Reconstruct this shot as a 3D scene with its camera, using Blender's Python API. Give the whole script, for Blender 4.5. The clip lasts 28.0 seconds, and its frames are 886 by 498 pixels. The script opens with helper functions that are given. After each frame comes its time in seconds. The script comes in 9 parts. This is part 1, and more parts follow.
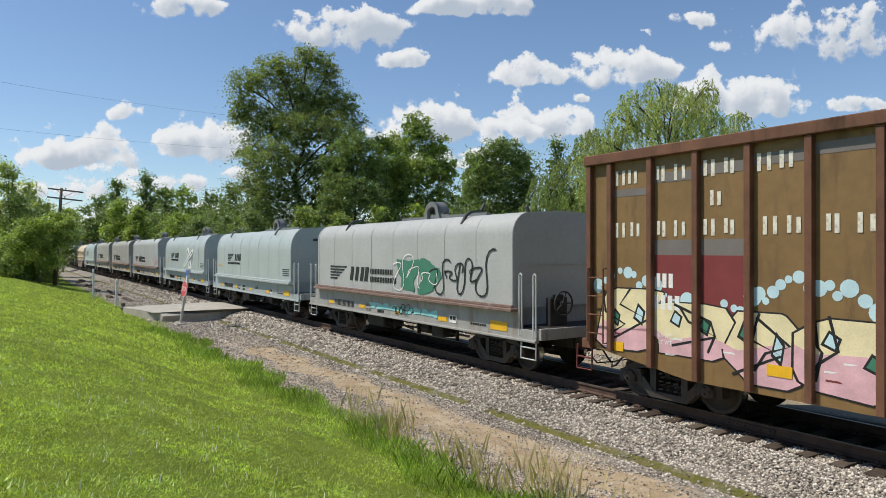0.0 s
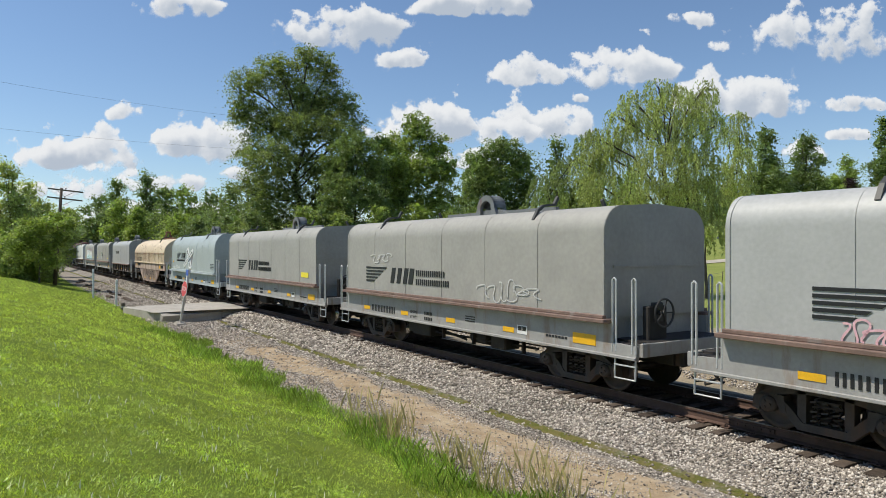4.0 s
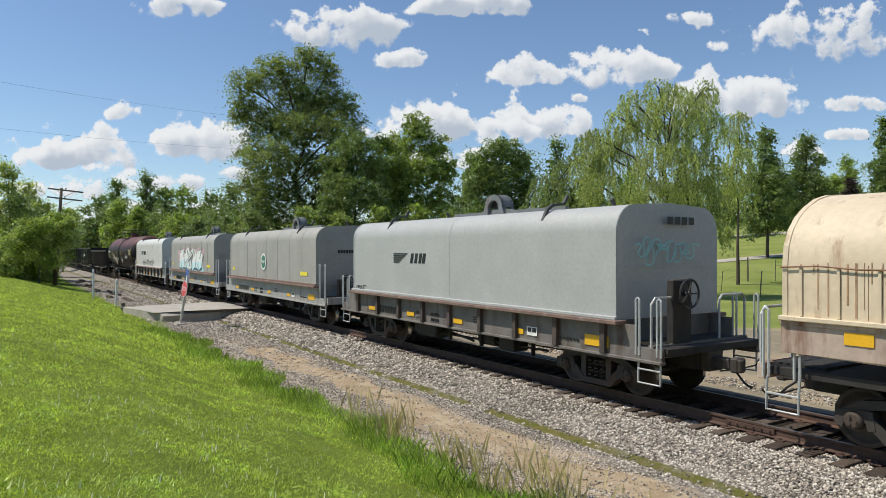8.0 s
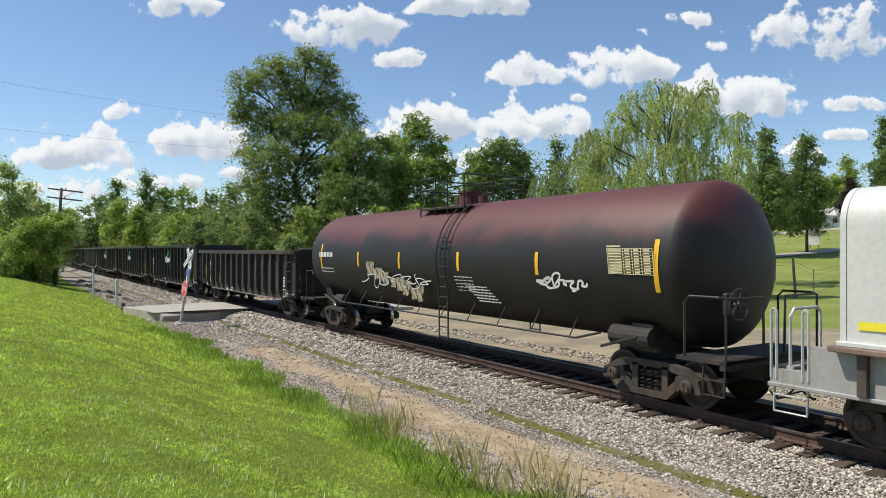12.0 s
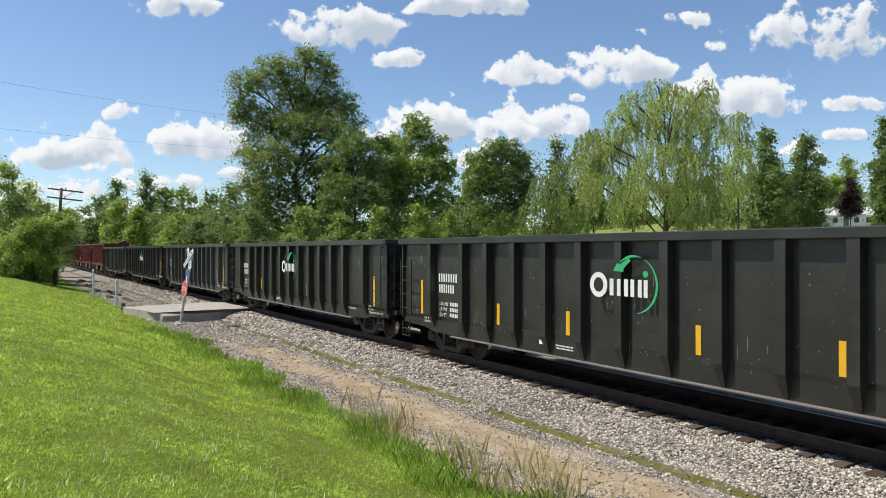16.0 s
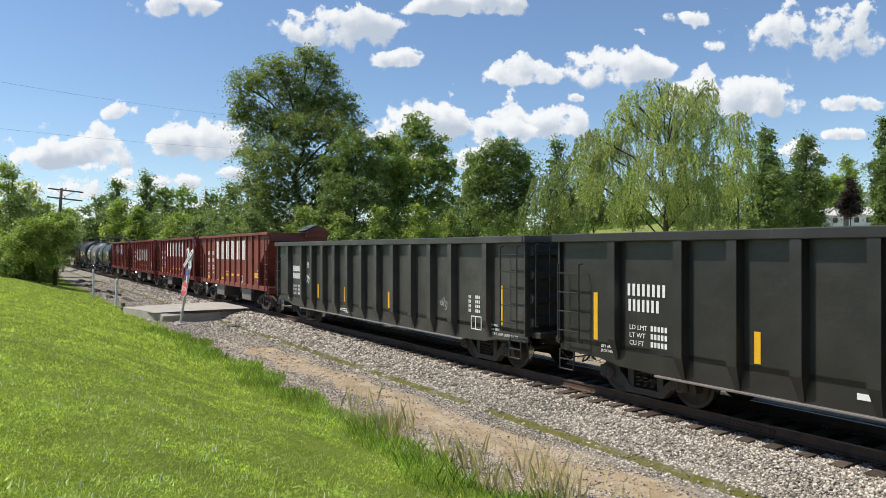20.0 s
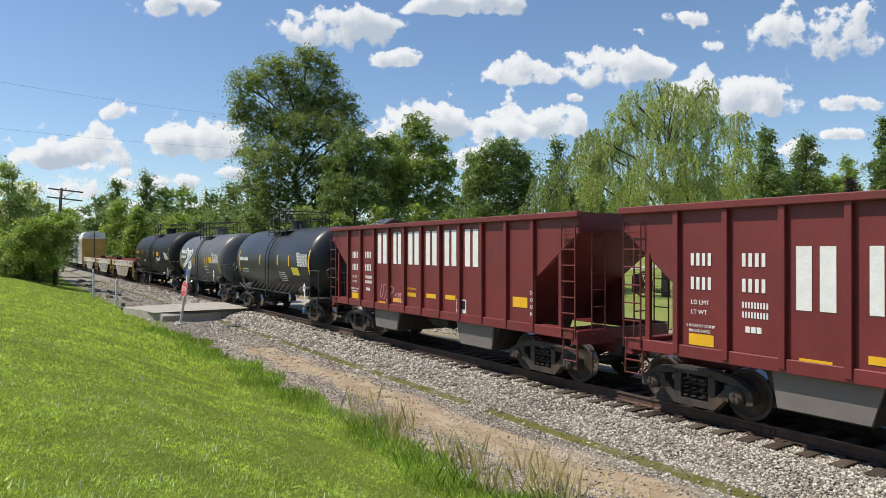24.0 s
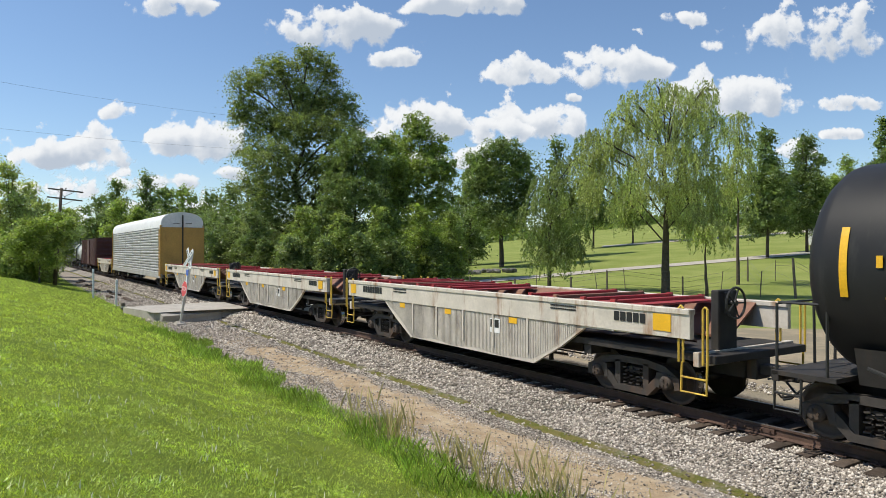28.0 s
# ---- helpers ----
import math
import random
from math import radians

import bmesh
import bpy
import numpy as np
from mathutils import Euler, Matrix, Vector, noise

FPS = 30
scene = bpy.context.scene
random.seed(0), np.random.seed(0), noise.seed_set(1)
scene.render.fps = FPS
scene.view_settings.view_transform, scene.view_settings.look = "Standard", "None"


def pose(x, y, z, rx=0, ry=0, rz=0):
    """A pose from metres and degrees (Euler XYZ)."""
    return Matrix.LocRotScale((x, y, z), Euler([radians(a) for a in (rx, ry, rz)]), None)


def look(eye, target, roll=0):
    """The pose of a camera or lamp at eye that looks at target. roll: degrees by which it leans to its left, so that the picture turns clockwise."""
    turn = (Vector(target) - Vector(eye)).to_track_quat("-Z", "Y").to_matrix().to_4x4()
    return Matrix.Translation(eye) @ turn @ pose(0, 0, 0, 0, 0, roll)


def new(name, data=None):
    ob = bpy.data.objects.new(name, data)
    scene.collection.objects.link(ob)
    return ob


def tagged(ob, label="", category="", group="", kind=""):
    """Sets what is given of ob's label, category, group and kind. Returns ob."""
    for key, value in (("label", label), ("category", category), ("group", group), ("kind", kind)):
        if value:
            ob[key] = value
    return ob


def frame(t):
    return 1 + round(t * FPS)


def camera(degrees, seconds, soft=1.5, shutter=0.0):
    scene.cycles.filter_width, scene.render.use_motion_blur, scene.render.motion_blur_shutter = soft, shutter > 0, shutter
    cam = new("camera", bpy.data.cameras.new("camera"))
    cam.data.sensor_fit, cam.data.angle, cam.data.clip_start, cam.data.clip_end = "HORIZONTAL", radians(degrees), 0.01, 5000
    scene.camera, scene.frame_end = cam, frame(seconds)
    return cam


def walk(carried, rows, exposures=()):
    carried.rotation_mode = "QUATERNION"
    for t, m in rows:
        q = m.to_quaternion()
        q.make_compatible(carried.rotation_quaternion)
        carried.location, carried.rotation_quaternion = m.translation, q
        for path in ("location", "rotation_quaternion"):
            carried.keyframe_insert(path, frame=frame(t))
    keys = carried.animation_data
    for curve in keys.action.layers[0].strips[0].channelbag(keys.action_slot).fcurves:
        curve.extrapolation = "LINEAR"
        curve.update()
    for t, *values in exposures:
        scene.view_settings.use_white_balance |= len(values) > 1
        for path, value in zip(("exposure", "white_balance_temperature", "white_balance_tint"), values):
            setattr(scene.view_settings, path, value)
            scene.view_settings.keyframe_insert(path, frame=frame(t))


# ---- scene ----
# The world: z = 0 at the rail head, the camera looks along +y.
THETA = radians(32.9)          # the track runs away to the left at this angle
CT, ST = math.cos(THETA), math.sin(THETA)
OFFSET = 11.65                 # camera to track centre line
SPEED = 15.4
EYE = (0.0, 0.0, 2.97)
cam = camera(66.3, 28.0, soft=0.5, shutter=0.0)
walk(cam, [(0.0, look(EYE, (0, 100, 3.14))), (28.0, look(EYE, (0, 100, 3.14)))],
     [(0.0, -0.17), (10.0, -0.16), (12.5, -0.02), (21.0, 0.0), (23.5, -0.08), (28.0, -0.05)])


def track(u, q, z=0.0):
    """World place: u metres along the track (away), q metres from its centre towards the camera."""
    return Vector((CT * (OFFSET - q) - ST * u, ST * (OFFSET - q) + CT * u, z))


# ---- light ----
SUN_EL = radians(57)
SUN_DIR = Vector((-0.9998 * math.cos(SUN_EL), 0.02 * math.cos(SUN_EL), math.sin(SUN_EL)))
world = bpy.data.worlds.new("sky")
scene.world = world
world.use_nodes = True
wn = world.node_tree
sky = wn.nodes.new("ShaderNodeTexSky")
sky.sky_type, sky.sun_disc = "NISHITA", False
sky.sun_elevation, sky.sun_rotation = SUN_EL, math.atan2(SUN_DIR.x, SUN_DIR.y)
sky.air_density, sky.dust_density, sky.ozone_density = 1.0, 0.15, 4.2
wn.links.new(sky.outputs[0], wn.nodes["Background"].inputs[0])
wn.nodes["Background"].inputs[1].default_value = 0.138
sun = new("sun", bpy.data.lights.new("sun", "SUN"))
sun.data.energy, sun.data.angle, sun.data.color = 5.0, radians(0.53), (1.0, 0.93, 0.80)
sun.matrix_world = look(SUN_DIR * 100, (0, 0, 0))


# ---- materials ----
def material(name, col, rough=0.6, metal=0.0, var=0.15, scale=3.0, bump=0.0, bscale=40.0, dirt=None, dirt_amount=0.3, spec=0.5, rnd=0.0, grain=0.06, streak=(2.2, 2.2, 0.45)):
    """Paint, metal, wood or soil: colour varied at two scales, with stains and relief."""
    m = bpy.data.materials.new(name)
    m.use_nodes = True
    nt = m.node_tree
    N, L = nt.nodes, nt.links
    b = N["Principled BSDF"]
    b.inputs["Roughness"].default_value, b.inputs["Metallic"].default_value = rough, metal
    b.inputs["Specular IOR Level"].default_value = spec
    tc = N.new("ShaderNodeTexCoord")
    n1 = N.new("ShaderNodeTexNoise")
    n1.inputs["Scale"].default_value, n1.inputs["Detail"].default_value = scale, 6
    n2 = N.new("ShaderNodeTexNoise")
    n2.inputs["Scale"].default_value, n2.inputs["Detail"].default_value = bscale, 4
    for n in (n1, n2):
        L.new(tc.outputs["Object"], n.inputs["Vector"])
    r1 = N.new("ShaderNodeMapRange")
    r1.inputs[1].default_value, r1.inputs[2].default_value = 0.3, 0.7
    r1.inputs[3].default_value, r1.inputs[4].default_value = 1 - var, 1 + var
    L.new(n1.outputs[0], r1.inputs[0])
    r2 = N.new("ShaderNodeMapRange")
    r2.inputs[1].default_value, r2.inputs[2].default_value = 0.3, 0.7
    r2.inputs[3].default_value, r2.inputs[4].default_value = 1 - grain, 1 + grain
    L.new(n2.outputs[0], r2.inputs[0])
    mul = N.new("ShaderNodeMath")
    mul.operation = "MULTIPLY"
    L.new(r1.outputs[0], mul.inputs[0])
    L.new(r2.outputs[0], mul.inputs[1])
    last = mul.outputs[0]
    if rnd:
        oi = N.new("ShaderNodeObjectInfo")
        rr = N.new("ShaderNodeMapRange")
        rr.inputs[3].default_value, rr.inputs[4].default_value = 1 - rnd, 1 + rnd
        L.new(oi.outputs["Random"], rr.inputs[0])
        m2 = N.new("ShaderNodeMath")
        m2.operation = "MULTIPLY"
        L.new(last, m2.inputs[0])
        L.new(rr.outputs[0], m2.inputs[1])
        last = m2.outputs[0]
    base = N.new("ShaderNodeVectorMath")
    base.operation = "SCALE"
    base.inputs[0].default_value = col
    L.new(last, base.inputs["Scale"])
    out = base.outputs[0]
    if dirt:
        n3 = N.new("ShaderNodeTexNoise")
        n3.inputs["Scale"].default_value, n3.inputs["Detail"].default_value, n3.inputs["Roughness"].default_value = 1.3, 8, 0.65
        mp = N.new("ShaderNodeMapping")
        mp.inputs["Scale"].default_value = streak
        L.new(tc.outputs["Object"], mp.inputs[0])
        L.new(mp.outputs[0], n3.inputs["Vector"])
        ra = N.new("ShaderNodeMapRange")
        ra.inputs[1].default_value, ra.inputs[2].default_value = 0.72 - dirt_amount * 0.5, 0.86 - dirt_amount * 0.4
        L.new(n3.outputs[0], ra.inputs[0])
        mx = N.new("ShaderNodeMix")
        mx.data_type = "RGBA"
        L.new(ra.outputs[0], mx.inputs[0])
        L.new(out, mx.inputs[6])
        mx.inputs[7].default_value = (*dirt, 1)
        out = mx.outputs[2]
        rm = N.new("ShaderNodeMapRange")
        rm.inputs[3].default_value, rm.inputs[4].default_value = rough, min(1, rough + 0.25)
        L.new(ra.outputs[0], rm.inputs[0])
        L.new(rm.outputs[0], b.inputs["Roughness"])
    L.new(out, b.inputs["Base Color"])
    if bump:
        bp = N.new("ShaderNodeBump")
        bp.inputs["Strength"].default_value, bp.inputs["Distance"].default_value = 1.0, bump
        L.new(n2.outputs[0], bp.inputs["Height"])
        L.new(bp.outputs[0], b.inputs["Normal"])
    return m


def sun_faded(name, col, faded, lo, hi):
    """Dark paint, bleached in ragged patches towards the top of a shell."""
    m = material(name, col, 0.58, 0, 0.25, 1.0, 0.004, 6)
    N, L = m.node_tree.nodes, m.node_tree.links
    b = N["Principled BSDF"]
    old = b.inputs["Base Color"].links[0].from_socket
    tc = N.new("ShaderNodeTexCoord")
    sp = N.new("ShaderNodeSeparateXYZ")
    L.new(tc.outputs["Object"], sp.inputs[0])
    n = N.new("ShaderNodeTexNoise")
    n.inputs["Scale"].default_value, n.inputs["Detail"].default_value = 0.9, 7
    L.new(tc.outputs["Object"], n.inputs["Vector"])
    ad = N.new("ShaderNodeMath")
    ad.operation = "MULTIPLY_ADD"
    L.new(n.outputs[0], ad.inputs[0])
    ad.inputs[1].default_value = 1.6
    L.new(sp.outputs[2], ad.inputs[2])
    r = N.new("ShaderNodeMapRange")
    r.interpolation_type = "SMOOTHSTEP"
    r.inputs[1].default_value, r.inputs[2].default_value = lo + 0.8, hi + 0.8
    L.new(ad.outputs[0], r.inputs[0])
    mx = N.new("ShaderNodeMix")
    mx.data_type = "RGBA"
    L.new(r.outputs[0], mx.inputs[0])
    L.new(old, mx.inputs[6])
    mx.inputs[7].default_value = (*faded, 1)
    L.new(mx.outputs[2], b.inputs["Base Color"])
    return m


def leaf_material(name, col, trans=0.35, var=0.45, patch=0.45, mottle=0.25):
    """Leaves or blades: every piece its own green, partly letting the light through."""
    m = bpy.data.materials.new(name)
    m.use_nodes = True
    N, L = m.node_tree.nodes, m.node_tree.links
    b = N["Principled BSDF"]
    b.inputs["Roughness"].default_value = 0.42
    b.inputs["Specular IOR Level"].default_value = 0.5
    ge = N.new("ShaderNodeNewGeometry")
    r = N.new("ShaderNodeMapRange")
    r.inputs[3].default_value, r.inputs[4].default_value = 1 - var, 1 + var
    L.new(ge.outputs["Random Per Island"], r.inputs[0])
    tc = N.new("ShaderNodeTexCoord")
    n = N.new("ShaderNodeTexNoise")
    n.inputs["Scale"].default_value, n.inputs["Detail"].default_value = patch, 5
    L.new(tc.outputs["Object"], n.inputs["Vector"])
    r2 = N.new("ShaderNodeMapRange")
    r2.inputs[1].default_value, r2.inputs[2].default_value = 0.3, 0.7
    r2.inputs[3].default_value, r2.inputs[4].default_value = 1 - mottle, 1 + mottle
    L.new(n.outputs[0], r2.inputs[0])
    mu = N.new("ShaderNodeMath")
    mu.operation = "MULTIPLY"
    L.new(r.outputs[0], mu.inputs[0])
    L.new(r2.outputs[0], mu.inputs[1])
    v = N.new("ShaderNodeVectorMath")
    v.operation = "SCALE"
    v.inputs[0].default_value = col
    L.new(mu.outputs[0], v.inputs["Scale"])
    hs = N.new("ShaderNodeHueSaturation")
    rh = N.new("ShaderNodeMapRange")
    rh.inputs[3].default_value, rh.inputs[4].default_value = 0.485, 0.515
    L.new(n.outputs[0], rh.inputs[0])
    L.new(rh.outputs[0], hs.inputs["Hue"])
    L.new(v.outputs[0], hs.inputs["Color"])
    L.new(hs.outputs[0], b.inputs["Base Color"])
    tr = N.new("ShaderNodeBsdfTranslucent")
    hy = N.new("ShaderNodeVectorMath")
    hy.operation = "MULTIPLY"
    hy.inputs[1].default_value = (1.2, 1.25, 0.6)
    L.new(hs.outputs[0], hy.inputs[0])
    L.new(hy.outputs[0], tr.inputs[0])
    mx = N.new("ShaderNodeMixShader")
    mx.inputs[0].default_value = trans
    L.new(b.outputs[0], mx.inputs[1])
    L.new(tr.outputs[0], mx.inputs[2])
    L.new(mx.outputs[0], N["Material Output"].inputs[0])
    return m


RUST = (0.16, 0.07, 0.035)
GRIME = (0.055, 0.045, 0.038)
M = {}
M["hood_grey"] = material("hood_grey_paint", (0.41, 0.415, 0.405), 0.5, 0, 0.06, 1.2, 0.002, 12, (0.36, 0.34, 0.30), 0.12)
M["hood_pale"] = material("hood_pale_paint", (0.40, 0.445, 0.435), 0.42, 0, 0.05, 1.0, 0.001, 12, (0.42, 0.44, 0.42), 0.15)
M["hood_warm"] = material("hood_weathered_paint", (0.345, 0.335, 0.305), 0.6, 0, 0.08, 1.1, 0.003, 9, (0.33, 0.29, 0.24), 0.14)
M["hood_tan"] = material("hood_faded_orange_paint", (0.64, 0.53, 0.38), 0.62, 0, 0.08, 1.1, 0.003, 9, (0.34, 0.20, 0.12), 0.30)
M["sill_grey"] = material("sill_grey_paint", (0.33, 0.325, 0.31), 0.6, 0, 0.1, 2, 0.002, 15, (0.25, 0.19, 0.14), 0.35)
M["ledge_rust"] = material("rusty_ledge", (0.19, 0.125, 0.10), 0.75, 0, 0.2, 3, 0.003, 20, (0.27, 0.25, 0.235), 0.35)
M["pocket"] = material("dark_rusty_stake_pocket", (0.075, 0.058, 0.05), 0.75, 0, 0.25, 4, 0.002, 20, (0.15, 0.10, 0.08), 0.3)
M["hood_white"] = material("hood_off_white_paint", (0.60, 0.60, 0.57), 0.5, 0, 0.05, 1.2, 0.002, 12, (0.46, 0.42, 0.36), 0.14)
M["arm_dark"] = material("stacking_bracket_dark", (0.05, 0.05, 0.048), 0.55, 0.1, 0.15, 3, 0.001, 20, RUST, 0.2)
M["sill_pale"] = material("sill_pale_paint", (0.36, 0.40, 0.40), 0.5, 0, 0.08, 2, 0.002, 15, (0.22, 0.19, 0.16), 0.25)
M["sill_rust"] = material("sill_rusty_cream_paint", (0.47, 0.37, 0.30), 0.7, 0, 0.14, 2, 0.003, 15, (0.20, 0.10, 0.06), 0.46)
M["flat_cream"] = material("flatcar_cream_paint", (0.60, 0.55, 0.47), 0.65, 0, 0.1, 2, 0.003, 15, (0.30, 0.16, 0.08), 0.36)
M["flute"] = material("dirty_fluted_sheet", (0.50, 0.46, 0.40), 0.7, 0, 0.2, 2.5, 0.003, 15, (0.16, 0.12, 0.10), 0.42)
M["sill_dark"] = material("dirty_sill_paint", (0.17, 0.155, 0.14), 0.7, 0, 0.2, 2, 0.004, 15, (0.10, 0.07, 0.05), 0.4)
M["black"] = material("black_car_paint", (0.031, 0.0285, 0.0275), 0.34, 0, 0.25, 1.4, 0.02, 1.7, (0.15, 0.135, 0.115), 0.10, streak=(13, 13, 0.6))
M["black_grey"] = material("weathered_black_paint", (0.058, 0.054, 0.051), 0.38, 0, 0.25, 1.4, 0.035, 1.7, (0.10, 0.092, 0.082), 0.22, streak=(7, 7, 0.6))
M["black_rust"] = material("rusty_black_paint", (0.035, 0.028, 0.025), 0.65, 0, 0.3, 1.6, 0.004, 8, (0.10, 0.07, 0.055), 0.4)
M["tank_black"] = material("tank_black_paint", (0.019, 0.019, 0.020), 0.5, 0, 0.2, 1.0, 0.002, 3, (0.04, 0.04, 0.04), 0.25, spec=0.25)
M["tank_gloss"] = material("tank_glossy_black_paint", (0.028, 0.029, 0.031), 0.38, 0, 0.2, 1.0, 0.002, 3, (0.05, 0.05, 0.05), 0.25)
M["tank_worn"] = material("tank_worn_black_paint", (0.105, 0.105, 0.108), 0.45, 0, 0.25, 1.0, 0.002, 3, (0.11, 0.11, 0.11), 0.35)
M["tank_maroon"] = sun_faded("tank_sun_faded_paint", (0.013, 0.011, 0.011), (0.105, 0.030, 0.028), 0.35, 1.15)
M["tank_white"] = material("tank_dull_white_paint", (0.55, 0.55, 0.54), 0.5, 0, 0.1, 1.0, 0.001, 5, (0.25, 0.23, 0.2), 0.3)
M["maroon"] = material("maroon_hopper_paint", (0.17, 0.026, 0.026), 0.5, 0, 0.12, 1.2, 0.003, 8, (0.10, 0.035, 0.03), 0.28)
M["maroon_faded"] = material("faded_maroon_paint", (0.20, 0.048, 0.034), 0.62, 0, 0.18, 1.2, 0.003, 8, (0.26, 0.11, 0.07), 0.3)
M["brown"] = material("yellow_brown_hopper_paint", (0.21, 0.125, 0.045), 0.6, 0, 0.12, 1.0, 0.003, 8, (0.13, 0.075, 0.035), 0.34)
M["brown_rust"] = material("rusty_brown_rib", (0.15, 0.065, 0.035), 0.75, 0, 0.25, 2.0, 0.003, 15, (0.07, 0.035, 0.022), 0.4)
M["boxcar"] = material("boxcar_brown_paint", (0.085, 0.03, 0.026), 0.6, 0, 0.15, 1.0, 0.003, 8, (0.05, 0.025, 0.02), 0.3)
M["rack_yellow"] = material("autorack_yellow_paint", (0.52, 0.30, 0.07), 0.6, 0, 0.1, 1.0, 0.001, 8, (0.36, 0.2, 0.06), 0.3)
M["galv"] = material("galvanised_panel", (0.52, 0.52, 0.50), 0.45, 0.3, 0.12, 1.0, 0.001, 8, (0.34, 0.29, 0.23), 0.3)
M["roof_white"] = material("white_roof_panel", (0.74, 0.74, 0.73), 0.5, 0, 0.05, 1.0, 0.001, 8, (0.5, 0.47, 0.42), 0.2)
M["truck"] = material("cast_steel_truck", (0.050, 0.043, 0.038), 0.7, 0.1, 0.3, 5, 0.004, 40, (0.10, 0.065, 0.045), 0.4)
M["wheel"] = material("wheel_steel", (0.075, 0.058, 0.048), 0.6, 0.4, 0.25, 5, 0.002, 40, RUST, 0.3)
M["tread"] = material("polished_tread", (0.45, 0.44, 0.43), 0.25, 1.0, 0.1, 5)
M["underframe"] = material("dark_underframe", (0.028, 0.025, 0.023), 0.75, 0, 0.3, 4, 0.002, 30, (0.06, 0.045, 0.035), 0.35)
M["grab"] = material("grab_iron_grey", (0.50, 0.52, 0.52), 0.5, 0.2, 0.1, 4, 0, 30, (0.25, 0.2, 0.16), 0.3)
M["grab_black"] = material("grab_iron_black", (0.035, 0.035, 0.035), 0.5, 0.2, 0.2, 4)
M["grab_maroon"] = material("grab_iron_maroon", (0.15, 0.035, 0.03), 0.55, 0.1, 0.2, 4)
M["grab_yellow"] = material("grab_iron_yellow", (0.62, 0.42, 0.06), 0.6, 0.0, 0.2, 4, 0, 30, RUST, 0.3)
M["hoop"] = material("lifting_bracket_grey", (0.17, 0.18, 0.18), 0.55, 0.1, 0.12, 3, 0.001, 20, RUST, 0.25)
M["rust_run"] = material("rust_run_stain", (0.40, 0.24, 0.14), 0.75, 0, 0.3, 6, 0, 20, (0.50, 0.38, 0.26), 0.5)
M["hoop_rust"] = material("lifting_bracket_rust", (0.22, 0.11, 0.07), 0.75, 0.1, 0.25, 3, 0.002, 20)
M["steel_dark"] = material("roller_steel", (0.10, 0.09, 0.085), 0.5, 0.4, 0.2, 3, 0.002, 20, RUST, 0.4)
M["white"] = material("stencil_white", (0.80, 0.80, 0.78), 0.55, 0, 0.06, 5, 0, 30, (0.5, 0.48, 0.45), 0.2)
M["faint"] = material("faded_spray_paint", (0.56, 0.56, 0.54), 0.6, 0, 0.1, 5, 0, 30, (0.42, 0.42, 0.41), 0.4)
M["worn_cream"] = material("worn_cream_spray", (0.42, 0.36, 0.24), 0.65, 0, 0.3, 4, 0, 30, (0.05, 0.035, 0.03), 0.62, streak=(5, 5, 5))
M["worn_white"] = material("worn_name_paint", (0.72, 0.69, 0.60), 0.6, 0, 0.12, 5, 0, 30, (0.34, 0.25, 0.14), 0.45, streak=(6, 6, 6))
M["chip"] = material("bare_paint_chip", (0.42, 0.38, 0.31), 0.6, 0, 0.2, 5)
M["ink"] = material("stencil_black", (0.015, 0.015, 0.016), 0.5, 0, 0.1, 5)
M["yellow"] = material("reflective_yellow", (0.80, 0.45, 0.02), 0.4, 0, 0.05, 5, 0, 40, (0.5, 0.3, 0.05), 0.15)
M["label_yellow"] = material("label_yellow", (0.85, 0.72, 0.05), 0.4, 0, 0.04, 5)
M["green"] = material("bright_green_mark", (0.04, 0.42, 0.16), 0.45, 0, 0.05, 4)
M["teal"] = material("spray_teal", (0.25, 0.60, 0.60), 0.5, 0, 0.1, 3)
M["deep_teal"] = material("spray_deep_teal", (0.035, 0.13, 0.145), 0.5, 0, 0.1, 3)
M["ice_blue"] = material("spray_ice_blue", (0.60, 0.80, 0.84), 0.5, 0, 0.08, 3)
M["dark_green"] = material("spray_dark_green", (0.05, 0.20, 0.13), 0.5, 0, 0.1, 3)
M["halo_pink"] = material("spray_halo_pink", (0.52, 0.40, 0.42), 0.5, 0, 0.15, 3)
M["pink"] = material("spray_pink", (0.70, 0.42, 0.46), 0.5, 0, 0.15, 3)
M["cream"] = material("spray_cream", (0.78, 0.68, 0.42), 0.5, 0, 0.1, 3)
M["pale_blue"] = material("spray_pale_blue", (0.50, 0.68, 0.74), 0.5, 0, 0.1, 3)
M["spray_red"] = material("spray_red", (0.55, 0.12, 0.12), 0.5, 0, 0.1, 3)
M["patch_red"] = material("red_patch", (0.20, 0.035, 0.035), 0.55, 0, 0.1, 3)
M["patch_grey"] = material("primer_and_shadow_grey", (0.17, 0.15, 0.14), 0.6, 0, 0.1, 3)
M["red_frame"] = material("red_cradle_paint", (0.32, 0.03, 0.03), 0.55, 0, 0.15, 3, 0.001, 20, (0.12, 0.03, 0.025), 0.3)
M["solar"] = material("solar_cell", (0.03, 0.035, 0.05), 0.15, 0, 0.1, 8)
M["hose"] = material("rubber_hose", (0.02, 0.02, 0.02), 0.6)
M["blue_cap"] = material("blue_bearing_cap", (0.05, 0.13, 0.25), 0.4)
